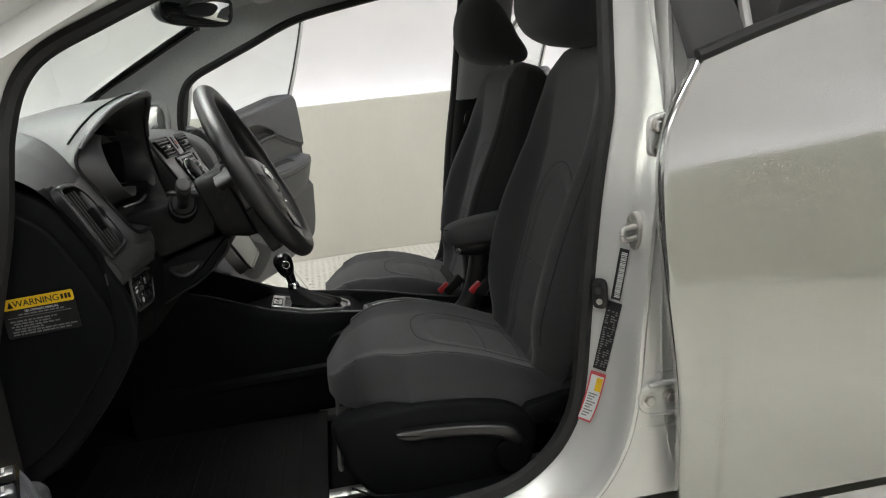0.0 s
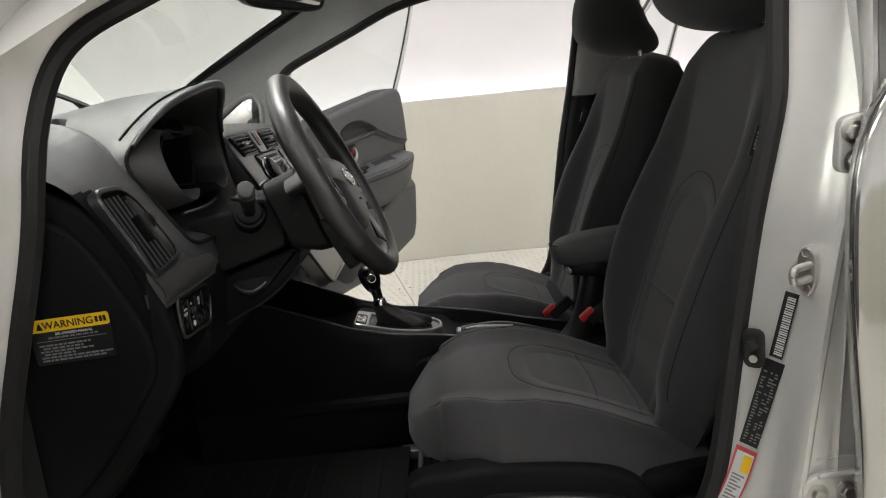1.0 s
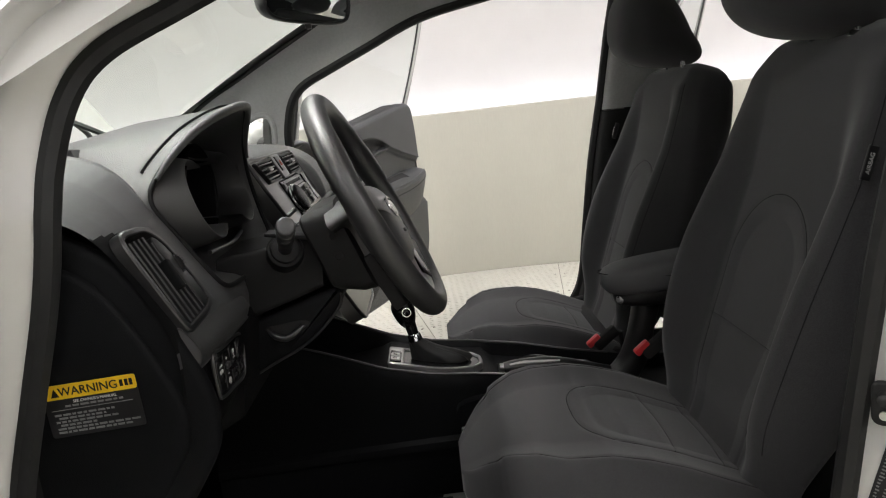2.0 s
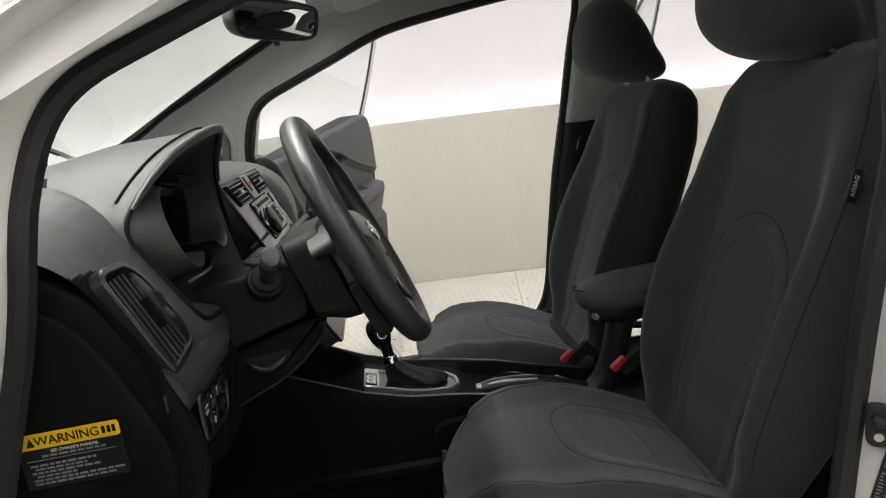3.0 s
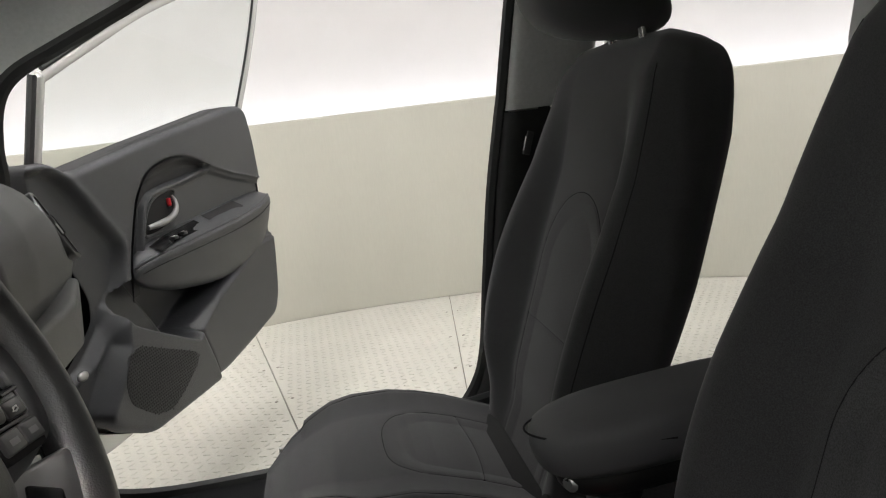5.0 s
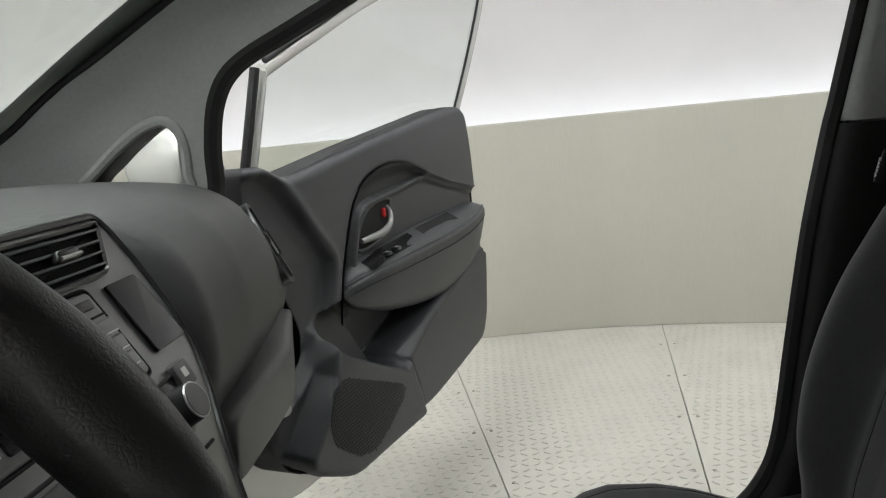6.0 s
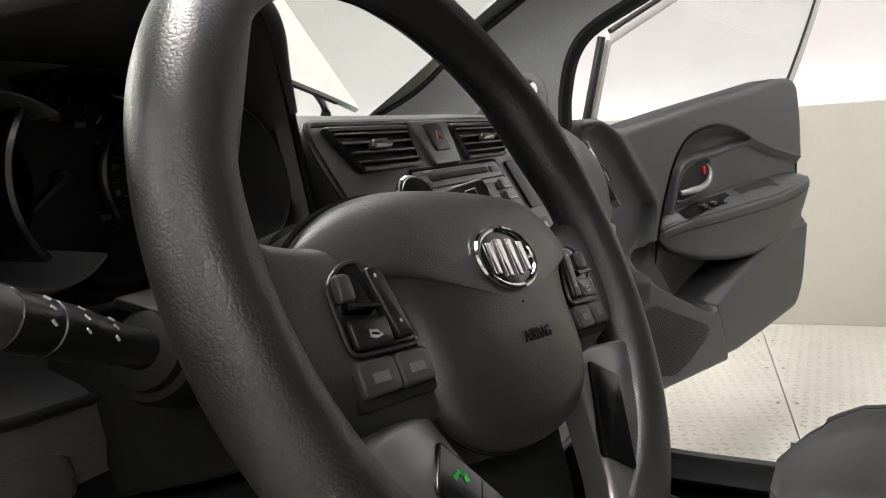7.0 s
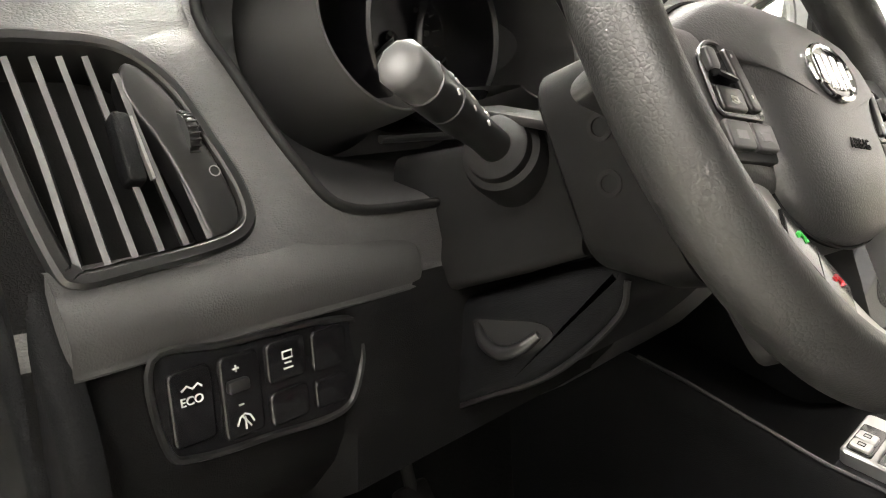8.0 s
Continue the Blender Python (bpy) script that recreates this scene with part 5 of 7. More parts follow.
bowl = part("gauge_bezel", skin([shrink(1.005, dx=-0.002), shrink(0.955, dx=-0.012), well_loop(1.02, -0.512), well_loop(0.985, -0.535), well_loop(0.95, -0.556), well_loop(0.01, -0.558)], close_v=True), BINNACLE, dash, "satin black gauge surround", angle=50)
MAINDIAL = (-0.355, 0.914, 0.071)


def sleeve_loop(y, z, r, x, clear):
    """Open ring round a small gauge, cut where it meets the main dial."""
    side = 0.0 if y < MAINDIAL[0] else math.pi
    ts = np.linspace(side + radians(clear), side + 2 * math.pi - radians(clear), 44)
    return [(x + (0.30 * (z - (z + r * math.sin(t))) if x > -0.52 else 0.0), y + r * math.cos(t), z + r * math.sin(t)) for t in ts]


for y, z in ((-0.436, 0.912), (-0.274, 0.912)):
    cone = part("gauge_sleeve", skin([sleeve_loop(y, z, r, x, c) for r, x, c in ((0.086, -0.545, 50), (0.074, -0.522, 50), (0.064, -0.494, 50), (0.0575, -0.470, 50), (0.0560, -0.4645, 50), (0.0545, -0.4640, 50), (0.0535, -0.4680, 50), (0.0520, -0.505, 50), (0.0510, -0.552, 50))]), BINNACLE, bowl, "smooth black sleeve round a small gauge", angle=50)
ring_of = lambda y, z, r, x, n=56: [(x, y + r * math.cos(t), z + r * math.sin(t)) for t in np.linspace(0, 2 * math.pi, n, endpoint=False)]
for y, z, r in ((-0.436, 0.912, 0.052), (*MAINDIAL,), (-0.274, 0.912, 0.052)):
    main = r > 0.06
    front = -0.492 if main else -0.540
    well = part("gauge", skin([ring_of(y, z, r + 0.004, -0.545), ring_of(y, z, r + 0.0025, front - 0.002), ring_of(y, z, r, front), ring_of(y, z, r - 0.003, front - 0.003), ring_of(y, z, r - 0.007, -0.548), ring_of(y, z, 0.002, -0.5505)], close_v=True), GAUGE, bowl, "round black gauge with dim markings")
    ticks = bmesh.new()
    for k in range(21):
        t = radians(225 - 13.5 * k)
        r0, r1 = r * 0.72, r * (0.82 if k % 2 else 0.86)
        ticks = tube([(-0.5485, y + r0 * math.cos(t), z + r0 * math.sin(t)), (-0.5485, y + r1 * math.cos(t), z + r1 * math.sin(t))], 0.0006, 4, bm=ticks)
        if main and k % 2 == 0:
            w = 0.0030 if k < 10 else 0.0045
            c = (y + r * 0.60 * math.cos(t), z + r * 0.60 * math.sin(t))
            ticks = prism([(c[0] - w, c[1] - 0.002), (c[0] + w, c[1] - 0.002), (c[0] + w, c[1] + 0.002), (c[0] - w, c[1] + 0.002)], -0.5500, -0.5482, 0, lambda u, v, q: (q, u, v), ticks)
    tagged(part("gauge_print", ticks, GAUGEMARK, bowl), kind="stuff")
    t = radians(215)
    part("needle", tube([(-0.546, y, z), (-0.546, y + 0.62 * r * math.cos(t), z + 0.62 * r * math.sin(t))], [0.002, 0.0008], 6), GAUGEMARK, bowl)
    part("needle_cap", lathe([(0.008, 0), (0.007, 0.004), (0.003, 0.005)], (-0.550, y, z), (1, 0, 0), 16), GLOSS, bowl)
part("sill_strip", tube([(-0.470, -0.445, 0.838), (-0.462, -0.355, 0.836), (-0.470, -0.265, 0.838)], 0.003, 8, n=20), SATIN, bowl, "satin strip under the gauges")
# sewn line behind the hood's edge
seam_way = sorted([tuple(p) for p in shrink(1.058, dx=-0.020) if p[2] > 0.955 and p[1] < -0.26], key=lambda p: p[1])
part("hood_seam", tube([(x, y, z + 0.0005) for x, y, z in seam_way], 0.0016, 6, n=60), SEAM, hoodm)

# centre stack: plane running down and back from the vents
SO, SD, SN = V(-0.4485, 0.0, 0.92), V(0.431, 0, -0.902), V(0.902, 0, 0.431)
st_to = lambda u, v, w: SO + V(0, u, 0) - SD * v + SN * w      # v upwards
face = [(-0.195, 0.026), (0.19, 0.026), (0.200, 0.005), (0.208, -0.03), (0.214, -0.07), (0.212, -0.11), (0.192, -0.15), (0.158, -0.20), (0.128, -0.26), (0.11, -0.33), (-0.11, -0.33), (-0.13, -0.25), (-0.150, -0.19), (-0.165, -0.13), (-0.178, -0.08), (-0.192, -0.03), (-0.198, 0.005)]
stack = part("centre_panel", prism(rounded(face, 0.03), -0.03, 0.0, 0.006, st_to), STACK, dash, "satin grey centre stack with radio and controls")
part("stack_edge", tube([st_to(u, v, -0.001) for u, v in rounded(face, 0.03)], 0.0035, 8, True, up=tuple(SN)), SATIN, stack)


def button(u0, u1, v0, v1, h, mat, name="button", r=0.002, b=0.001, parent=None, label="", base=0.0):
    return part(name, prism(rounded([(u0, v0), (u1, v0), (u1, v1), (u0, v1)], r), base, base + h, b, st_to), mat, parent or stack, label)


for u0, u1, tilt in ((-0.182, -0.044, 0.008), (0.044, 0.182, -0.008)):
    out = [(u0, 0.020), (u1, 0.020), (u1 - (0.006 if u0 < 0 else 0.028), -0.024), (u0 + (0.028 if u0 < 0 else 0.006), -0.024)]
    o2 = rounded(out, 0.006)
    i2 = [tuple(p) for p in offset2(o2, -0.004)]
    cv = part("centre_vent", frame_prism(o2, i2, -0.004, 0.007, st_to, bevel=0.002), SATIN, stack, "black centre air vent with level slats")
    part("vent_hollow", prism(i2, -0.008, 0.0015, 0.0, st_to), MATT, cv)
    for k in range(4):
        v = 0.012 - 0.0092 * k
        f = (0.020 - v) / 0.044
        a = u0 + 0.006 + (0.026 * f if u0 < 0 else 0.004 * f)
        b = u1 - 0.006 - (0.004 * f if u0 < 0 else 0.026 * f)
        part("slat", prism([(a, v - 0.0012), (b, v - 0.0012), (b, v + 0.0012), (a, v + 0.0012)], 0.0015, 0.0065, 0.0008, st_to), SATIN, cv)
    c = (u0 + u1) / 2
    tab = part("tab", prism(rounded([(c - 0.016, -0.005), (c + 0.016, -0.005), (c + 0.012, 0.004), (c - 0.012, 0.004)], 0.003), 0.004, 0.011, 0.002, st_to), SATIN, cv)
    part("tab_edge", tube([st_to(c - 0.013, -0.003, 0.0115), st_to(c + 0.013, -0.003, 0.0115)], 0.0015, 6), BRIGHT, tab)
hz = part("hazard_panel", prism(rounded([(-0.038, 0.024), (0.038, 0.024), (0.030, -0.026), (-0.026, -0.026)], 0.004), 0.0, 0.006, 0.002, st_to), STACK, stack)
part("hazard_button", prism(rounded([(-0.018, 0.020), (0.016, 0.020), (0.016, -0.012), (-0.014, -0.012)], 0.003), 0.004, 0.0085, 0.0015, st_to), SATIN, hz, "black hazard button with a red triangle")
tr = [st_to(u, v, 0.0092) for u, v in ((-0.006, -0.001), (0.006, -0.001), (0.0, 0.009))]
part("hazard_triangle", tube(tr, 0.0008, 5, True, up=tuple(SN)), ORANGE, hz)
# radio
radio = part("radio", prism(rounded([(-0.075, -0.030), (0.115, -0.030), (0.128, -0.105), (-0.062, -0.105)], 0.006), 0.0, 0.004, 0.002, st_to), STACK, stack, "grey car radio with a violet display")
part("radio_joint", tube([st_to(u, v, 0.0015) for u, v in rounded([(-0.077, -0.028), (0.117, -0.028), (0.130, -0.107), (-0.064, -0.107)], 0.006)], 0.0016, 6, True, up=tuple(SN)), MATT, stack)
button(-0.050, 0.080, -0.043, -0.036, 0.0052, MATT, "disc_slot", 0.002, 0.0005, radio)
button(-0.074, -0.056, -0.045, -0.035, 0.006, SATIN, "button", parent=radio)
button(0.088, 0.110, -0.044, -0.036, 0.006, SATIN, "button", parent=radio)
part("radio_groove", tube([st_to(-0.07, -0.050, 0.004), st_to(0.118, -0.050, 0.004)], 0.0010, 5), MATT, radio)
button(-0.036, 0.088, -0.098, -0.056, 0.0055, DARKSCREEN, "display_frame", 0.003, 0.001, radio)
button(-0.030, 0.040, -0.092, -0.060, 0.0062, SCREEN, "display", 0.001, 0.0003, radio, "violet grey radio display")
for k in range(3):
    b = button(0.092, 0.116, -0.066 - 0.0145 * k, -0.054 - 0.0145 * k, 0.0085, STACK, "button", 0.002, 0.0015, radio)
    part("button_edge", tube([st_to(0.094, -0.0655 - 0.0145 * k, 0.0085), st_to(0.114, -0.0655 - 0.0145 * k, 0.0085)], 0.0009, 5), BRIGHT, radio)
    b = button(-0.068, -0.042, -0.066 - 0.0145 * k, -0.054 - 0.0145 * k, 0.0085, STACK, "button", 0.002, 0.0015, radio)
    part("button_edge", tube([st_to(-0.066, -0.0655 - 0.0145 * k, 0.0085), st_to(-0.046, -0.0655 - 0.0145 * k, 0.0085)], 0.0009, 5), BRIGHT, radio)
for u, v, w in ((-0.060, -0.0325, 0.018), (-0.036, -0.0325, 0.012), (0.072, -0.0325, 0.010)):
    button(u, u + w, v - 0.001, v + 0.001, 0.0046, DIMPRINT, "print_bar", 0.0005, 0.0, radio)
part("dark_panel", prism(rounded([(0.141, -0.032), (0.153, -0.097), (0.206, -0.097), (0.188, -0.032)], 0.004), -0.002, 0.003, 0.001, st_to), DARKSCREEN, stack, "gloss black blank panel")
# climate controls
part("stack_joint", tube([st_to(u, v, 0.0005) for u, v in spline([(-0.158, -0.118), (0.0, -0.122), (0.168, -0.118)], 20)], 0.0016, 6), MATT, stack)
for u in (-0.118, 0.125):
    base = part("climate_knob", lathe([(0.022, 0.0), (0.022, 0.004), (0.0165, 0.006), (0.0155, 0.022), (0.0135, 0.024)], st_to(u, -0.142, 0.0), SN, 28), SATIN, stack, "black rotary climate knob with a bright edge")
    part("knob_ring", tube([st_to(u + 0.0145 * math.cos(t), -0.142 + 0.0145 * math.sin(t), 0.0228) for t in np.linspace(0, 2 * math.pi, 28, endpoint=False)], 0.0010, 6, True, up=tuple(SN)), SPOKE, base)
button(-0.078, 0.080, -0.160, -0.126, 0.003, SATIN, "climate_panel", 0.004, 0.001, stack)
for k in range(4):
    button(-0.070 + 0.038 * k, -0.042 + 0.038 * k, -0.156, -0.146, 0.006, STACK, "button", 0.002, 0.001, stack)
button(0.083, 0.089, -0.156, -0.130, 0.006, BRIGHT, "slider", 0.002, 0.001, stack)
button(0.152, 0.176, -0.134, -0.112, 0.005, KEYGREY, "button", 0.003, 0.001, stack)
button(0.160, 0.168, -0.126, -0.118, 0.0056, BRIGHT, "print_bar", 0.001, 0.0, stack)
part("stack_joint", tube([st_to(u, -0.180, 0.0005) for u in np.linspace(-0.148, 0.150, 6)], 0.0016, 6), MATT, stack)
button(-0.10, 0.10, -0.245, -0.195, 0.004, SATIN, "lower_tray", 0.01, 0.002, stack)
for u in (-0.03, 0.06):
    part("power_socket", lathe([(0.015, 0), (0.015, 0.006), (0.012, 0.008)], st_to(u, -0.218, 0.004), SN, 20), BRIGHT, stack)
# glove box
glove = part("glove_box", prism(rounded([(0.235, 0.742), (0.40, 0.748), (0.585, 0.760), (0.602, 0.742), (0.570, 0.708), (0.47, 0.676), (0.38, 0.668), (0.24, 0.664)], 0.03), -0.02, 0.016, 0.010, lambda u, v, w: V(-0.402 + w - 0.10 * (0.74 - v) - 0.30 * max(0, u - 0.45), u, v)), GLOVE, dash, "dark grey glove box lid")

# key with its fob in the lock
key = thing("car_key", V(-0.40, -0.135, 0.868), "black oval key fob with a chrome rim in the ignition", "key")
KM = basis(V(-0.392, -0.134, 0.868), (0.25, 0.90, 0.1), (-0.43, 0, 0.9))
kout = [(0.020 * math.cos(t), 0.026 * math.sin(t)) for t in np.linspace(0, 2 * math.pi, 32, endpoint=False)]
part("fob", prism(kout, -0.006, 0.006, 0.003, lambda u, v, w: KM @ V(u, v, w)), GLOSS, key)
part("rim", tube([KM @ V(u * 1.02, v * 1.02, 0) for u, v in kout], 0.0022, 8, True), CHROME, key)
part("shank", tube([(-0.40, -0.150, 0.850), (-0.425, -0.19, 0.83)], 0.004, 8), STALKCAP, key)

# ---- steering wheel and column ----
RAKE, TURNED = radians(24.5), radians(-8.0)     # lean of the wheel, and how far it is turned
WC, WU, WN = V(-0.2503, -0.345, 0.8591), V(-math.sin(RAKE), 0, math.cos(RAKE)), V(math.cos(RAKE), 0, math.sin(RAKE))
WA = V(0, 1, 0) * math.cos(TURNED) + WU * math.sin(TURNED)
WB = WU * math.cos(TURNED) - V(0, 1, 0) * math.sin(TURNED)
wh = lambda a, b, n: WC + WA * a + WB * b + WN * n
wheel = thing("steering_wheel", WC, "black leather steering wheel with a silver lower spoke and chrome emblem", "steering wheel")
rows = []
for t in np.linspace(0, 2 * math.pi, 144, endpoint=False):
    # thumb rests swell the rim inwards above the spokes
    at = abs(math.degrees(math.atan2(math.sin(t), abs(math.cos(t)))) - 27)
    swell = 0.0055 * max(0.0, 1 - (at / 15.0) ** 2) if math.sin(t) > 0 else 0.0
    rows.append([wh((0.172 + 0.0178 * math.cos(p) - swell * max(0.0, -math.cos(p))) * math.cos(t), (0.172 + 0.0178 * math.cos(p) - swell * max(0.0, -math.cos(p))) * math.sin(t), 0.013 + 0.0185 * math.sin(p) + 0.3 * swell * math.sin(p)) for p in np.linspace(0, 2 * math.pi, 24, endpoint=False)])
rim = part("rim", skin(rows, close_u=True, close_v=True), LEATHER, wheel, "black grained leather rim")
part("rim_seam", tube([wh(0.1568 * math.cos(t), 0.1568 * math.sin(t), 0.0035) for t in np.linspace(0, 2 * math.pi, 90, endpoint=False)], 0.0010, 5, True, up=tuple(WN)), SEAM, rim)
stitches = bmesh.new()
for k in range(46):
    t = radians(30 + 1.25 * k)
    p0, p1 = wh(0.1885 * math.cos(t), 0.1885 * math.sin(t), 0.0215), wh(0.1855 * math.cos(t + 0.008), 0.1855 * math.sin(t + 0.008), 0.0258)
    stitches = tube([p0, (p0 + p1) / 2 + WN * 0.0004, p1], 0.0006, 4, bm=stitches)
tagged(part("rim_stitching", stitches, SEAM, rim, "fine sewn stitches along the rim"), kind="stuff")
# airbag cover: a domed pad with an arched top that runs out into two points
HALF = [(0.0, 0.0340), (0.040, 0.0330), (0.075, 0.0295), (0.104, 0.0215), (0.127, 0.0075), (0.127, -0.0020), (0.103, -0.0095), (0.087, -0.022), (0.0795, -0.040), (0.0775, -0.062), (0.067, -0.083), (0.040, -0.0975), (0.0, -0.1025)]
HUBO = HALF + [(-a, b) for a, b in HALF[-2:0:-1]]
ho = np.array([tuple(p) for p in spline(HUBO, 140, True)])
rows = []
for k, n in ((0.985, -0.045), (1.0, 0.006), (0.996, 0.0110), (0.985, 0.0140), (0.965, 0.0165), (0.92, 0.0195), (0.82, 0.0235), (0.65, 0.0270), (0.45, 0.0290), (0.25, 0.0300), (0.01, 0.0302)):
    rows.append([wh(a * k, -0.036 + (b + 0.036) * k, n - (0.007 * max(0.0, min(1.0, (abs(a * k) - 0.07) / 0.05)) if n > 0 else 0.0)) for a, b in ho])
hub = part("hub_pad", skin(rows, close_v=True), HUBSKIN, wheel, "black grained airbag cover", angle=60)
part("hub_joint", tube([wh(a * 1.004, -0.036 + (b + 0.036) * 1.004, 0.0075) for a, b in ho], 0.0012, 5, True, up=tuple(WN)), SEAM, wheel)
# emblem as plain bars on an oval
em = lambda u, v, w: wh(u, -0.0125 + v, 0.0296 + w)
oval = [(0.0290 * math.cos(t), 0.0158 * math.sin(t)) for t in np.linspace(0, 2 * math.pi, 48, endpoint=False)]
emblem = part("emblem", prism(oval, -0.004, 0.0018, 0.001, em), GLOSS, wheel, "oval black emblem with chrome rim and bars")
part("emblem_rim", tube([em(u, v, 0.0016) for u, v in oval], 0.0018, 8, True, up=tuple(WN)), CHROME, emblem)
for u, lean, w in ((-0.0165, 0.0, 0.0030), (-0.0055, 0.0, 0.0030), (0.0055, 0.0, 0.0030), (0.0165, 0.0, 0.0030)):
    tall = 0.0092 * math.sqrt(max(0.1, 1 - (u / 0.027) ** 2)) + 0.001
    part("emblem_bar", prism([(u - w - lean / 2, -tall), (u + w - lean / 2, -tall), (u + w + lean / 2, tall), (u - w + lean / 2, tall)], 0.0014, 0.0032, 0.0006, em), CHROME, emblem)
words("airbag_word", "AIRBAG", 0.0085, basis(wh(0.002, -0.0535, 0.0302), tuple(WA), tuple(WB)), MATT, wheel)
for sgn in (-1, 1):
    # spoke from hub to rim, horn mark, switch pod
    sp = []
    for a, b0, b1, n in ((0.060, 0.008, -0.074, 0.009), (0.095, 0.008, -0.070, 0.0125), (0.122, 0.005, -0.064, 0.0140), (0.142, 0.008, -0.060, 0.0135), (0.154, 0.014, -0.064, 0.0125), (0.160, 0.018, -0.066, 0.012)):
        deep = -0.024 if a < 0.15 else -0.012
        sp.append([wh(sgn * a, b, n + d) for b, d in ((b0, deep), (b0 + 0.003, -0.010), (b0 - 0.005, 0.0015), ((b0 + b1) / 2, 0.004), (b1 + 0.005, 0.0015), (b1 - 0.003, -0.010), (b1, deep))])
    spoke = part("spoke", loft(sp, 24, 40), HUBSKIN, wheel)
    pod = [(sgn * u, v) for u, v in ((0.100, -0.004), (0.114, -0.0045), (0.1265, -0.013), (0.1255, -0.0415), (0.0805, -0.0415), (0.0855, -0.024))]
    if sgn < 0:
        pod = pod[::-1]
    pt = lambda u, v, w: wh(u, v, 0.0162 + w)
    podp = part("switch_pod", prism(rounded(pod, 0.006), -0.008, 0.003, 0.0015, pt), GLOSS, wheel, "wheel switch pod with grey keys")
    part("pod_rim", tube([pt(u, v, 0.0028) for u, v in rounded(pod, 0.006)], 0.0010, 6, True, up=tuple(WN)), SATIN, podp)
    def key_at(u0, u1, v0, v1, h, mat, lbl="", slant=0.0):
        q = [(sgn * (u0 - slant), v0), (sgn * (u1 - slant), v0), (sgn * u1, v1), (sgn * u0, v1)]
        return part("switch_key", prism(rounded(q if sgn > 0 else q[::-1], 0.003), 0.001, h, 0.0015, pt), mat, podp, lbl)
    key_at(0.093, 0.1035, -0.0385, -0.0075, 0.0058, SATIN, "", 0.0075)
    key_at(0.1145, 0.1235, -0.0210, -0.0095, 0.0065, STALKCAP, "grey raised toggle key")
    part("toggle", tube([pt(sgn * 0.103, -0.0235, 0.0045), pt(sgn * 0.122, -0.0225, 0.0055)], 0.0028, 8, flat=0.6), GLOSS, podp)
    key_at(0.099, 0.1225, -0.0395, -0.0275, 0.0050, SATIN)
    key_at(0.0795, 0.1018, -0.0575, -0.0435, 0.0045, KEYGREY)
    key_at(0.1032, 0.1262, -0.0575, -0.0435, 0.0045, KEYGREY)
    part("key_shadow_gap", prism(rounded([(sgn * 0.0775, -0.062), (sgn * 0.128, -0.062), (sgn * 0.128, -0.0425), (sgn * 0.0775, -0.0425)][::sgn], 0.004), -0.008, 0.0012, 0.0005, pt), MATT, podp)
    for u in (0.091, 0.115):
        part("print_bar", prism([(sgn * u - 0.005, -0.0530), (sgn * u + 0.005, -0.0530), (sgn * u + 0.005, -0.0490), (sgn * u - 0.005, -0.0490)], 0.0045, 0.0048, 0, pt), DIMPRINT, podp)
    for u, v, h in ((0.0985, -0.0115, 0.0062), (0.0925, -0.0315, 0.0062)):
        part("print_mark", lathe([(0.0012, 0), (0.0008, 0.0004)], pt(sgn * u, v, h - 0.0006), WN, 6), PRINT, podp)
    part("print_mark", tube([pt(sgn * (0.110 + u), -0.0345 + v, 0.0052) for u, v in ((-0.0035, -0.001), (-0.001, 0.001), (0.003, 0.0014), (0.0035, -0.0005), (0.0, -0.0014))], 0.0007, 5, True), PRINT, podp)
    part("horn_mark", tube([wh(sgn * 0.056 + u, -0.006 + v, 0.0272 - 0.09 * abs(u)) for u, v in ((-0.005, 0.0), (-0.001, 0.002), (0.005, 0.003), (0.005, -0.003), (-0.001, -0.002), (-0.005, 0))], 0.0008, 5), MATT, wheel)
# lower spoke: a plate that hangs from the hub and spreads to the rim, open in the middle
outer_u = [(0.1655 * math.cos(t), 0.1655 * math.sin(t)) for t in np.linspace(radians(206), radians(334), 40)]
inner_u = [tuple(p) for p in spline([(0.080, -0.066), (0.068, -0.094), (0.052, -0.124), (0.040, -0.141), (0.026, -0.149), (0.0, -0.1515), (-0.026, -0.149), (-0.040, -0.141), (-0.052, -0.124), (-0.068, -0.094), (-0.080, -0.066)], 50)]
def leg_n(a, b):
    """Rise of the lower spoke towards the rim's face."""
    return 0.004 + 0.014 * max(0.0, min(1.0, (math.hypot(a, b) - 0.10) / 0.06))
part("lower_spoke", prism(outer_u + inner_u, -0.014, 0.0035, 0.004, lambda a, b, n: wh(a, b, n + leg_n(a, b))), SPOKE, wheel, "satin silver lower spoke")
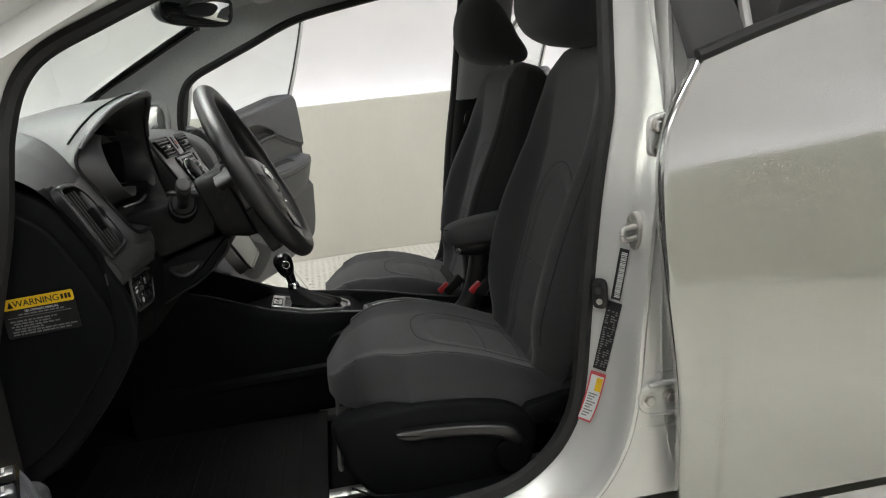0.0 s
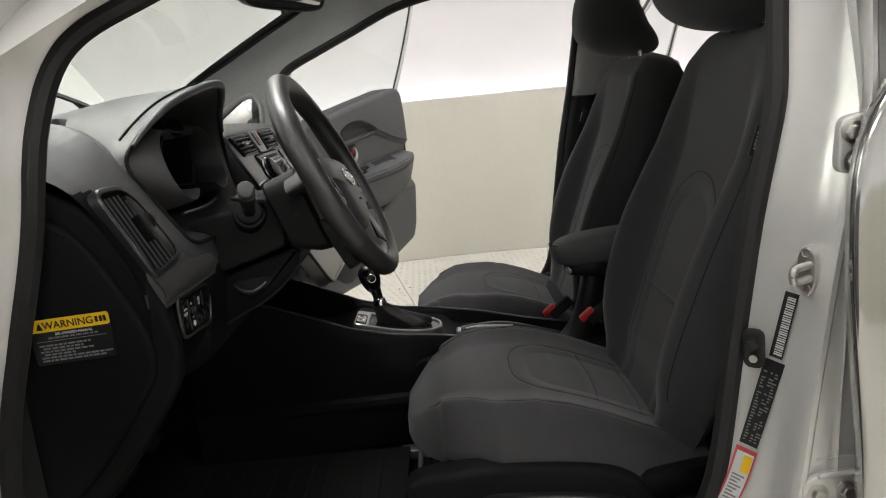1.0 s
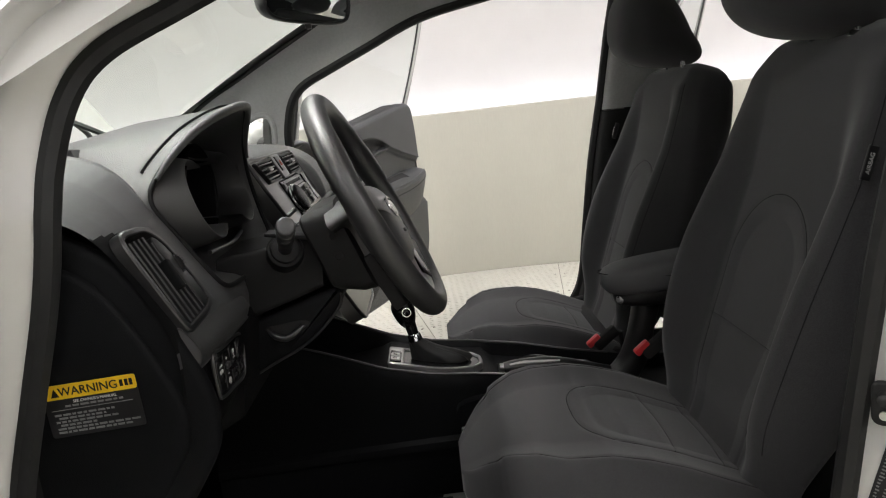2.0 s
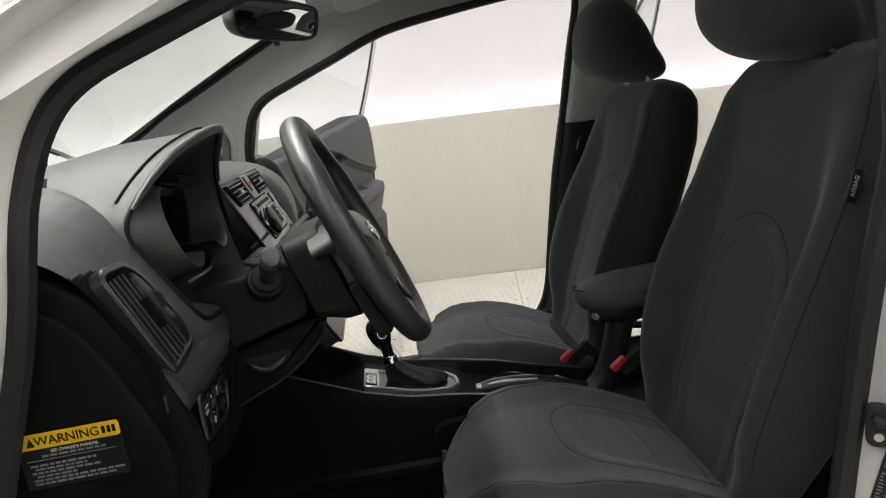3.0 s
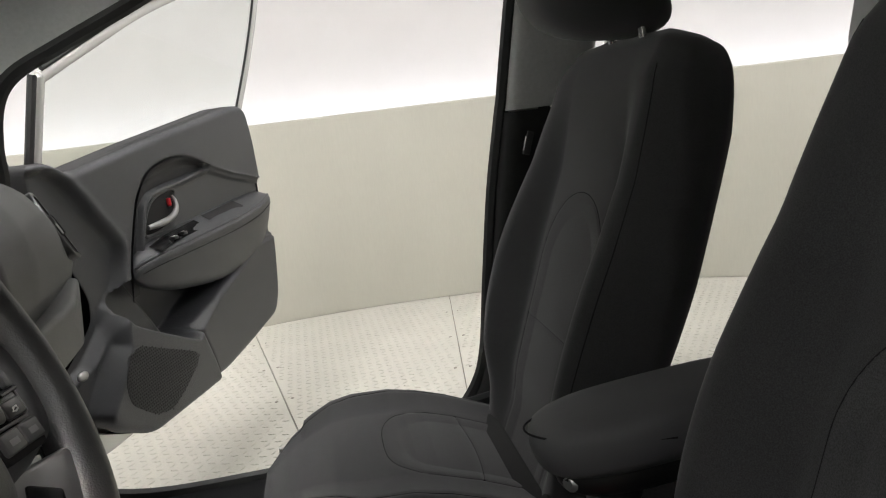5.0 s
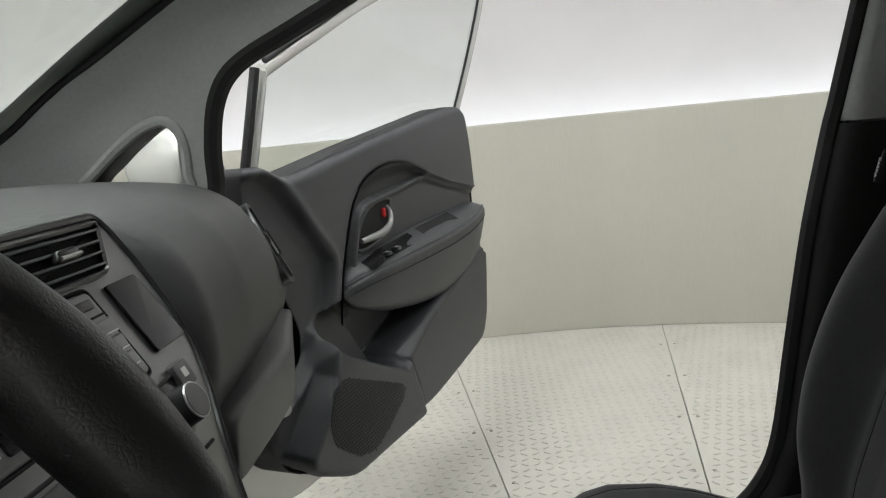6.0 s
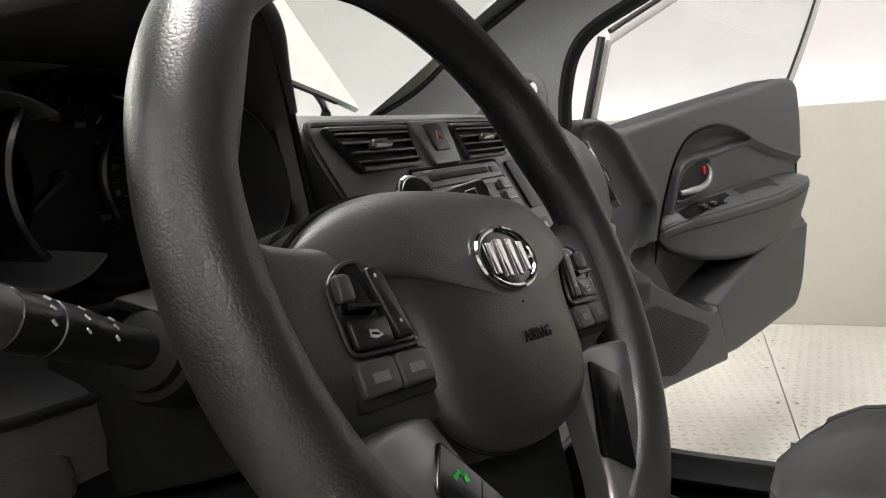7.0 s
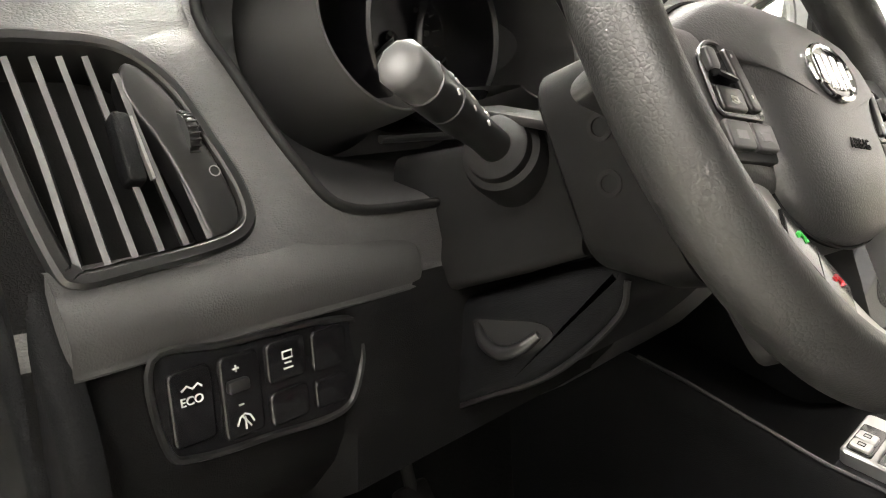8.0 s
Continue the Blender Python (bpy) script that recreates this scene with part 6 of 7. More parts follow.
for sgn, cells in ((-1, ((GREEN, 0.25), (RED, 0.78))), (1, ())):
    c0, c1 = (0.0965, -0.090), (0.064, -0.132)
    ux, uy = (c1[0] - c0[0]), (c1[1] - c0[1])
    L = math.hypot(ux, uy)
    ux, uy = ux / L, uy / L
    def on_leg(u, v, w):
        a, b = c0[0] + ux * u - uy * v, c0[1] + uy * u + ux * v
        return wh(sgn * a, b, 0.0035 + leg_n(a, b) + w)
    if not cells:
        part("leg_panel", prism(rounded([(-0.006, -0.0155), (L + 0.004, -0.0155), (L + 0.004, 0.0095), (-0.006, 0.0095)], 0.003), -0.002, 0.0018, 0.001, on_leg), GLOSS, wheel, "plain gloss black panel")
    else:
        ph = part("phone_keys", prism(rounded([(0.0, -0.0145), (L, -0.0145), (L, 0.0125), (0.0, 0.0125)], 0.003), -0.002, 0.0022, 0.001, on_leg), GLOSS, wheel, "gloss black phone keys with green and red marks")
        part("key_joint", tube([on_leg(L / 2, -0.014, 0.0023), on_leg(L / 2, 0.012, 0.0023)], 0.0006, 5), MATT, ph)
        for m, f in cells:
            part("phone_mark", tube([on_leg(L * f + u, v - 0.004, 0.0026) for u, v in ((-0.004, 0.003), (-0.002, -0.002), (0.002, -0.003), (0.004, -0.001))], [0.0014, 0.0008, 0.0014], 6), m, ph)
part("hub_back", lathe([(0.06, -0.065), (0.068, -0.04), (0.06, -0.006)], WC + WB * -0.03, WN, 32), SATIN, wheel)
part("lower_recess", prism(rounded([(-0.092, -0.058), (0.092, -0.058), (0.060, -0.150), (-0.060, -0.150)], 0.012), -0.035, -0.016, 0.003, wh), MATT, wheel)

CO, CU = V(-0.237, -0.357, 0.861), V(-0.342, 0, 0.940)      # the column's own axis
col = thing("steering_column", (-0.40, -0.357, 0.74), "black plastic steering column shroud with two control stalks", "steering column")
def boxed(u0, u1, v0, v1, r, to):
    return [to(u, v) for u, v in rounded([(u0, v0), (u1, v0), (u1, v1), (u0, v1)], r, 7)]


AX = V(-0.94, 0, -0.342)
sec = []
for s_, hw, b0, b1, r in ((0.040, 0.060, -0.070, 0.022, 0.03), (0.0405, 0.086, -0.090, 0.036, 0.036), (0.044, 0.0925, -0.096, 0.045, 0.036), (0.062, 0.0925, -0.092, 0.045, 0.034), (0.094, 0.092, -0.072, 0.045, 0.026), (0.098, 0.088, -0.068, 0.042, 0.022), (0.100, 0.070, -0.05, 0.030, 0.01)):
    sec.append(boxed(-hw, hw, b0, b1, r, lambda u, v, s_=s_: CO + AX * s_ + V(0, u, 0) + CU * v))
shroud = part("shroud", skin(sec, close_v=True, caps=True), COLUMN, col, "two-piece black column shroud", angle=35)
for z in (0.812, 0.841):
    part("screw_hole", lathe([(0.0075, -0.001), (0.0075, 0.0012), (0.005, 0.0012), (0.004, -0.004)], (-0.292 - 0.17 * (z - 0.812), -0.4492, z), (0, -1, 0), 16), MATT, col)
# side faces of the column housing behind the shroud
hs = []
for x, y0, y1, z0, z1, r in ((-0.320, -0.430, -0.280, 0.766, 0.846, 0.010), (-0.36, -0.432, -0.278, 0.752, 0.842, 0.010), (-0.41, -0.434, -0.276, 0.737, 0.832, 0.010), (-0.47, -0.436, -0.274, 0.718, 0.825, 0.010)):
    hs.append(boxed(y0, y1, z0, z1, r, lambda u, v, x=x: V(x + 0.10 * (v - 0.80), u, v)))
part("column_housing", skin(hs, close_v=True, caps=True), COLUMN, col, angle=35)
part("shroud_top_strip", box((-0.362, -0.428, 0.8475), (0.062, 0.034, 0.006), 0.002, Matrix.Rotation(radians(10), 3, "Y")), COLUMN, col)
pod = [(-0.480, 0.712), (-0.436, 0.723), (-0.318, 0.760), (-0.301, 0.752), (-0.307, 0.731), (-0.341, 0.697), (-0.372, 0.676), (-0.405, 0.661), (-0.470, 0.630), (-0.486, 0.66)]
pod_to = lambda u, v, w: V(u, -0.400 - w, v)
lowp = part("lower_cover", prism([tuple(p) for p in spline(pod, 70, True)], -0.11, 0.020, 0.008, pod_to), PLASTIC, col, "rounded black cover under the column")
part("cover_rim", tube([pod_to(u, v, 0.017) for u, v in spline(pod[3:9], 40)], 0.0022, 6, up=(0, 1, 0)), SATIN, lowp)
recess = [(-0.418, 0.712), (-0.396, 0.716), (-0.362, 0.719), (-0.352, 0.712), (-0.366, 0.700), (-0.386, 0.692), (-0.406, 0.698)]
part("lever_recess", prism([tuple(p) for p in spline(recess, 40, True)], 0.0195, 0.0206, 0.0, pod_to), MATT, lowp)
part("tilt_lever", tube([pod_to(u, v, w) for u, v, w in ((-0.414, 0.711, 0.020), (-0.404, 0.701, 0.026), (-0.388, 0.697, 0.029), (-0.372, 0.703, 0.028), (-0.361, 0.712, 0.023))], [0.0025, 0.0045, 0.005, 0.0045, 0.003], 10, n=24), SATIN, col, "curved black tilt lever")


def stalk(base, tip, capmat, lbl, skinmat):
    d = (tip - base).normalized()
    part("stalk_boot", lathe([(0.0265, -0.03), (0.0265, 0.0), (0.0245, 0.006), (0.0205, 0.0075), (0.0205, 0.009), (0.0195, 0.013), (0.0155, 0.015)], base, d, 32), COLUMN, col)
    L = (tip - base).length
    arm = part("stalk", lathe([(0.0115, 0.0), (0.0100, 0.016), (0.0096, 0.034), (0.0104, 0.046), (0.0112, L - 0.066), (0.0119, L - 0.062), (0.0122, L - 0.044), (0.0115, L - 0.0435), (0.0115, L - 0.0425), (0.0123, L - 0.042), (0.0126, L - 0.021), (0.0119, L - 0.0205)], base, d, 28), skinmat, col, lbl)
    part("stalk_cap", lathe([(0.0122, L - 0.0206), (0.0128, L - 0.010), (0.0127, L - 0.0025), (0.0118, L - 0.0008), (0.0100, L), (0.003, L + 0.0003)], base, d, 10), capmat, arm)
    f = (V(0.8, -0.2, 0.6) - d * V(0.8, -0.2, 0.6).dot(d)).normalized()
    for h in (L - 0.076, L - 0.056, L - 0.036):
        for a in (-0.5, 0.0, 0.45):
            g = (f * math.cos(a) + d.cross(f) * math.sin(a))
            r = float(np.interp(h, (0.046, L - 0.066, L - 0.044, L - 0.021), (0.0104, 0.0112, 0.0122, 0.0126))) + 0.0002
            p = base + d * h + g * r
            part("stalk_print", tube([p - d * 0.0013, p + d * 0.0013 + d.cross(g) * 0.0015], 0.0007, 5), PRINT, arm)
    return arm


stalk(V(-0.367, -0.441, 0.827), V(-0.339, -0.549, 0.877), STALKCAP, "black light stalk with white symbols", SATIN)
wst = stalk(V(-0.388, -0.268, 0.821), V(-0.318, -0.205, 0.872), COLUMN, "black wiper stalk", COLUMN)
part("paddle", prism(rounded([(-0.017, -0.0095), (0.016, -0.011), (0.017, 0.0095), (-0.016, 0.011)], 0.006), -0.004, 0.006, 0.003, lambda u, v, w: V(-0.307, -0.207, 0.880) + V(0.55, 0.68, 0.2) * u + V(-0.42, 0.0, 0.90) * v + V(0.72, -0.6, 0.35) * w), SATIN, wst)
part("stalk_symbol", tube([V(-0.302, -0.212, 0.883) + V(0.55, 0.68, 0.2) * u + V(-0.42, 0, 0.9) * v for u, v in ((-0.0045, -0.003), (0.0045, -0.003), (0.0045, 0.003), (-0.0045, 0.003))], 0.0005, 5, True), PRINT, wst)
# pedals in the dark foot well
for y, w, nm in ((-0.36, 0.11, "brake_pedal"), (-0.22, 0.05, "accelerator_pedal")):
    pd = thing(nm, V(-0.72, y, 0.30), "black rubber pedal in the driver foot well", "pedal", group="pedals")
    part("pad", box((-0.70, y, 0.38), (0.02, w, 0.07), 0.006, Matrix.Rotation(radians(-30), 3, "Y")), RUBBER, pd)
    part("arm", tube([(-0.71, y, 0.40), (-0.76, y, 0.60), (-0.78, y, 0.70)], 0.008, 8), SATIN, pd)
mat_t = thing("floor_mat", V(-0.42, -0.38, 0.27), "worn black rubber floor mat in the driver foot well", "floor mat")
part("mat_sheet", box((-0.43, -0.40, 0.272), (0.50, 0.46, 0.010), 0.004), MAT, mat_t)
for k in range(12):
    part("mat_rib", box((-0.62 + 0.035 * k, -0.40, 0.278), (0.008, 0.36, 0.004), 0.0015), MAT, mat_t)


# ---- centre console and shifter ----
console = thing("centre_console", (-0.1, 0, 0.27), "black plastic centre console with a silver framed shifter gate", "console")
TOPZ = [(-0.62, 0.640), (-0.52, 0.612), (-0.41, 0.574), (-0.34, 0.545), (-0.28, 0.520), (-0.19, 0.497), (-0.10, 0.487), (0.0, 0.470), (0.10, 0.445), (0.20, 0.425), (0.42, 0.40)]


def con_z(x):
    return float(np.interp(x, [p[0] for p in TOPZ], [p[1] for p in TOPZ]))


rows = []
for x in np.linspace(-0.62, 0.42, 50):
    z = con_z(x)
    lip = 0.010
    cent = -0.028 if x > -0.30 else -0.028 - min(0.045, 0.6 * (-0.30 - x))
    dip = cent if x < -0.285 or x > -0.085 else -0.012
    half = float(np.interp(x, (-0.62, -0.4, -0.2, 0.0, 0.42), (0.135, 0.122, 0.112, 0.105, 0.095)))
    rows.append([V(x, half * a, b) for a, b in ((-1.10, 0.262), (-1.09, 0.33), (-1.08, 0.345), (-1.115, 0.352), (-1.10, 0.365), (-1.02, 0.372), (-1.02, z - 0.12), (-1.01, z - 0.03), (-0.99, z - 0.006), (-0.955, z), (-0.91, z - 0.003), (-0.86, z + dip), (0.0, z + dip), (0.86, z + dip), (0.91, z - 0.003), (0.955, z), (0.99, z - 0.006), (1.01, z - 0.03), (1.02, z - 0.12), (1.06, 0.372), (1.09, 0.33), (1.10, 0.262))])
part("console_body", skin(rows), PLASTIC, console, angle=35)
for s in (-1, 1):
    part("console_edge", tube([(x, s * 0.955 * float(np.interp(x, (-0.62, -0.4, -0.2, 0.0, 0.42), (0.135, 0.122, 0.112, 0.105, 0.095))), con_z(x) + 0.001) for x in np.linspace(-0.46, 0.19, 40)], 0.0022, 6), SATIN, console)
g_to = lambda u, v, w: V(u, v - 0.022, con_z(u) - 0.010 + w)
gate = [(-0.280, -0.046), (-0.275, -0.050), (-0.150, -0.052), (-0.110, -0.045), (-0.094, -0.022), (-0.092, 0.0), (-0.094, 0.022), (-0.110, 0.045), (-0.150, 0.052), (-0.275, 0.050), (-0.280, 0.046)]
gfine = [(a[0] + (b[0] - a[0]) * k / 5, a[1] + (b[1] - a[1]) * k / 5) for a, b in zip(gate, gate[1:] + gate[:1]) for k in range(5)]
ginner = [tuple(p) for p in offset2(gfine, -0.0065)]
ginner = [(max(u, -0.250), v) for u, v in ginner]
plate = part("gate_frame", frame_prism(gfine, ginner, -0.02, 0.0115, g_to, bevel=0.002), SPOKE, console, "satin silver shifter gate frame")
part("gate_plate", prism([tuple(p) for p in ginner], -0.004, 0.0075, 0.0, g_to), GLOSS, plate, "gloss black gate plate with pale marks")
for k in range(4):
    part("gate_mark", tube([g_to(-0.222 + 0.024 * k + 0.0042 * math.cos(t), -0.0375 + 0.0026 * math.sin(t), 0.0078) for t in np.linspace(0, 2 * math.pi, 12, endpoint=False)], 0.0007, 5, True), PRINT, plate)
    part("gate_mark", tube([g_to(-0.224 + 0.024 * k, -0.0375, 0.0078), g_to(-0.220 + 0.024 * k, -0.0372, 0.0078)], 0.0007, 5), PRINT, plate)
part("lock_block", prism(rounded([(-0.276, -0.044), (-0.254, -0.045), (-0.254, 0.020), (-0.276, 0.020)], 0.004), 0.010, 0.0135, 0.0015, g_to), GLOSS, plate)
for v0, v1 in ((-0.042, -0.024), (-0.021, -0.003)):
    key_ = part("lock_button", prism(rounded([(-0.274, v0), (-0.256, v0), (-0.256, v1), (-0.274, v1)], 0.003), 0.013, 0.0165, 0.0015, g_to), BRIGHT, plate)
    part("button_mark", tube([g_to(-0.265 + u, (v0 + v1) / 2 + v, 0.0168) for u, v in ((-0.003, -0.003), (0.003, -0.003), (0.003, 0.003), (-0.003, 0.003))], 0.0006, 5, True), MATT, plate)
# padded armrest on the console
rest = part("armrest", pillow((0.305, -0.030, 0.632), (0.145, 0.056, 0.034), Matrix.Rotation(radians(-4), 3, "Y"), 3.4, 40, 16), ARMPAD, console, "padded black centre armrest folded down")
part("pad_seam", tube([(0.30 - 0.146 * math.cos(t) , -0.030 - 0.0555 * math.sin(t), 0.632 + 0.010 * math.cos(t)) for t in np.linspace(-1.5, 1.5, 30)], 0.0011, 6), SEAM, rest)
part("lower_shell", pillow((0.31, -0.030, 0.600), (0.130, 0.045, 0.030), Matrix.Rotation(radians(-4), 3, "Y"), 3.0, 32, 12), SATIN, rest)
part("latch", lathe([(0.010, 0), (0.010, 0.03), (0.006, 0.034)], (0.215, -0.035, 0.585), (-0.8, -0.5, 0.1), 12), BRIGHT, rest)
part("post", loft([[(0.150, -0.045, 0.415), (0.150, 0.0, 0.415), (0.215, 0.0, 0.415), (0.215, -0.045, 0.415)], [(0.195, -0.045, 0.46), (0.195, 0.0, 0.46), (0.24, 0.0, 0.46), (0.24, -0.045, 0.46)], [(0.222, -0.045, 0.54), (0.222, 0.0, 0.54), (0.262, 0.0, 0.54), (0.262, -0.045, 0.54)], [(0.235, -0.045, 0.63), (0.235, 0.0, 0.63), (0.29, 0.0, 0.63), (0.29, -0.045, 0.63)]], 16, 20), SATIN, rest)

shifter = thing("gear_shifter", V(-0.20, -0.028, 0.50), "black gear shifter with a gathered boot and silver emblem", "gear lever")
bt = []
for f, hx, hy, x, z in ((0, 0.058, 0.026, -0.172, 0.490), (0.12, 0.056, 0.026, -0.174, 0.498), (0.4, 0.046, 0.023, -0.186, 0.511), (0.7, 0.028, 0.017, -0.206, 0.528), (1, 0.014, 0.012, -0.222, 0.548)):
    bt.append([V(x + hx * math.cos(t) * (1 + 0.07 * math.sin(6 * t + 3 * f)), -0.018 - 0.008 * f + hy * math.sin(t) * (1 + 0.07 * math.cos(5 * t + 2 * f)), z + 0.003 * math.sin(7 * t) * (1 - f)) for t in np.linspace(0, 2 * math.pi, 28, endpoint=False)])
part("boot", loft(bt, 22, 84), BOOT, shifter, "black gathered shifter boot")
part("collar", lathe([(0.015, 0), (0.013, 0.012), (0.011, 0.014)], (-0.222, -0.028, 0.546), (-0.15, 0, 1), 20), CHROME, shifter)
part("lever", tube([(-0.222, -0.028, 0.545), (-0.230, -0.028, 0.585)], [0.010, 0.012], 16), GLOSS, shifter)
knob = part("knob", pillow((-0.237, -0.028, 0.604), (0.022, 0.019, 0.033), Matrix.Rotation(radians(-14), 3, "Y"), 2.4, 32, 20, bend=lambda p: V(p.x * (1 + 0.25 * p.z), p.y * (1 + 0.25 * p.z), p.z)), GLOSS, shifter, "gloss black gear knob")
part("knob_emblem", tube([(-0.232 + 0.0085 * math.cos(t), -0.0492, 0.610 + 0.0085 * math.sin(t)) for t in np.linspace(0, 2 * math.pi, 24, endpoint=False)], 0.0013, 6, True, up=(0, 1, 0)), CHROME, knob)
part("knob_emblem", tube([(-0.232 + u, -0.0494, 0.610 + v) for u, v in ((-0.004, -0.002), (0.0, 0.004), (0.004, -0.002))], 0.0011, 5), CHROME, knob)
# parking brake lever beside the driver seat
brake = thing("parking_brake", V(0.08, -0.045, 0.45), "black parking brake lever with a silver strip", "brake lever")
part("grip", tube([(-0.052, -0.050, 0.472), (-0.02, -0.050, 0.472), (0.05, -0.050, 0.470), (0.16, -0.048, 0.440)], [0.012, 0.016, 0.015, 0.012], 14, n=24), SATIN, brake)
part("grip_strip", tube([(-0.040, -0.060, 0.482), (-0.005, -0.0625, 0.4845), (0.06, -0.062, 0.480)], [0.002, 0.004, 0.002], 8, n=14), BRIGHT, brake)
part("release_button", lathe([(0.008, 0), (0.008, 0.010), (0.005, 0.012)], (-0.050, -0.050, 0.474), (-1.0, 0, 0.1), 14), BRIGHT, brake)
for x in (0.02, 0.11):
    part("cup_holder", lathe([(0.036, 0), (0.036, 0.012), (0.033, 0.014), (0.031, 0.012), (0.030, -0.03)], (x, 0.045, con_z(x) - 0.030), (0, 0, 1), 28), SATIN, console)


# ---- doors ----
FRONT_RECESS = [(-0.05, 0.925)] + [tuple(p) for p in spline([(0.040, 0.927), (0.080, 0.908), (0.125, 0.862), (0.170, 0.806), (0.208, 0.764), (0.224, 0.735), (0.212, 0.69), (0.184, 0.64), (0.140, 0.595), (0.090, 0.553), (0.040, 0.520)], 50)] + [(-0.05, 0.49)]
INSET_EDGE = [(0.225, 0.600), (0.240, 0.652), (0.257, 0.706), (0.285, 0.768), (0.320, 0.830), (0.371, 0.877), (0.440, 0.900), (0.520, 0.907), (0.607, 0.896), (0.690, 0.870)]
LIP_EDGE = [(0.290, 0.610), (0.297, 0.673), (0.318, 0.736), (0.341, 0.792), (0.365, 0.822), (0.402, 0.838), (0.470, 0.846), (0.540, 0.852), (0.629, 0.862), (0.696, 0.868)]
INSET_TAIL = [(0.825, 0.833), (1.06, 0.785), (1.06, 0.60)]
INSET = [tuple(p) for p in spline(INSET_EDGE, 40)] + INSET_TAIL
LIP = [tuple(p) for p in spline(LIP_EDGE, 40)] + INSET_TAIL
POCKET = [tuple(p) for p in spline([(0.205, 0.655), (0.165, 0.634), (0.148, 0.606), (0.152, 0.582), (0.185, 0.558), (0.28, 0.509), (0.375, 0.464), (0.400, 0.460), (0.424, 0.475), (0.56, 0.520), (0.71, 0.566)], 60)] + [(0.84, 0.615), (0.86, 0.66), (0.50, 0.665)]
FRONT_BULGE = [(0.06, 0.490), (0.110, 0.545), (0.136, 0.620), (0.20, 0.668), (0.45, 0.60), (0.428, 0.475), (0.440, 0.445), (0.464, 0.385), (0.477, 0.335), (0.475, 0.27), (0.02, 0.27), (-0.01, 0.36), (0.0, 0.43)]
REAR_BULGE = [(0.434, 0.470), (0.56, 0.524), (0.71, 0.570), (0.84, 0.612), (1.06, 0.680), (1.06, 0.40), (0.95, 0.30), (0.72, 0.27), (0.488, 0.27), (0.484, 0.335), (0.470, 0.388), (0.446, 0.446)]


def inside_by(poly, U, W_):
    """Signed distance of points to a polygon's edge, positive inside."""
    best, odd = np.full(U.shape, 9.0), np.zeros(U.shape, bool)
    for (a0, a1), (b0, b1) in zip(poly, poly[1:] + poly[:1]):
        d0, d1 = b0 - a0, b1 - a1
        t = np.clip(((U - a0) * d0 + (W_ - a1) * d1) / (d0 * d0 + d1 * d1), 0, 1)
        best = np.minimum(best, np.hypot(U - a0 - t * d0, W_ - a1 - t * d1))
        if d1:
            odd ^= ((a1 > W_) != (b1 > W_)) & (U < d0 * (W_ - a1) / d1 + a0)
    return np.where(odd, best, -best)


def ease(d, wide):
    t = np.clip(d / wide + 0.5, 0, 1)
    return t * t * (3 - 2 * t)


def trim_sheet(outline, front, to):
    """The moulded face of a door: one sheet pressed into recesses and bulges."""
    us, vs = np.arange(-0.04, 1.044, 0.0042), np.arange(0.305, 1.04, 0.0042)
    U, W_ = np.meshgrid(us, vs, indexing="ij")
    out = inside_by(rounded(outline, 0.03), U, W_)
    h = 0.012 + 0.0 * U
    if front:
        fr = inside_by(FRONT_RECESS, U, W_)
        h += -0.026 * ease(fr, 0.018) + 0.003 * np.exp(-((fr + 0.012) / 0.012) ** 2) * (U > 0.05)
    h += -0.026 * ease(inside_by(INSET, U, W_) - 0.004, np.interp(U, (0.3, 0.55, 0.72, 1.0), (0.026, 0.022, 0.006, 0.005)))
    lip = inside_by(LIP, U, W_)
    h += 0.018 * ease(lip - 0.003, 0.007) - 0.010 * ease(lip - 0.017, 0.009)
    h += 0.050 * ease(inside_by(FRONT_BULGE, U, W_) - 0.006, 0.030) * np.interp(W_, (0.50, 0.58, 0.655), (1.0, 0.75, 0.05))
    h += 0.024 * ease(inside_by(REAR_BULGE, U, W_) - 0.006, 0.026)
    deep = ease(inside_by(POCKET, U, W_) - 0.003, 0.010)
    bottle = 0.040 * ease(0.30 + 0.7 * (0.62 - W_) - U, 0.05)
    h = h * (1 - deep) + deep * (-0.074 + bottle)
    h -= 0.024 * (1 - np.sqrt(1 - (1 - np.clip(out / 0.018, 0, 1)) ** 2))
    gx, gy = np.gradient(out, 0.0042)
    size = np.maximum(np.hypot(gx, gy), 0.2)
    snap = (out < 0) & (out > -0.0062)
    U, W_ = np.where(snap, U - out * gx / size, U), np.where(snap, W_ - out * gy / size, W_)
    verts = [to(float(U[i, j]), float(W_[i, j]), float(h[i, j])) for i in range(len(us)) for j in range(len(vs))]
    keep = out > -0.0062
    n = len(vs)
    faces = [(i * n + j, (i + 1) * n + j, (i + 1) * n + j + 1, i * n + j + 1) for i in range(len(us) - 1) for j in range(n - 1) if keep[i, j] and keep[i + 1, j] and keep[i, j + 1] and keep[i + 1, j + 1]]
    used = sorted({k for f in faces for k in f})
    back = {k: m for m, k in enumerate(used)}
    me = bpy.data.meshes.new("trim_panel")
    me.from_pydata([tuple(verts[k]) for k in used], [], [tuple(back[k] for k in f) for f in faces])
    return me


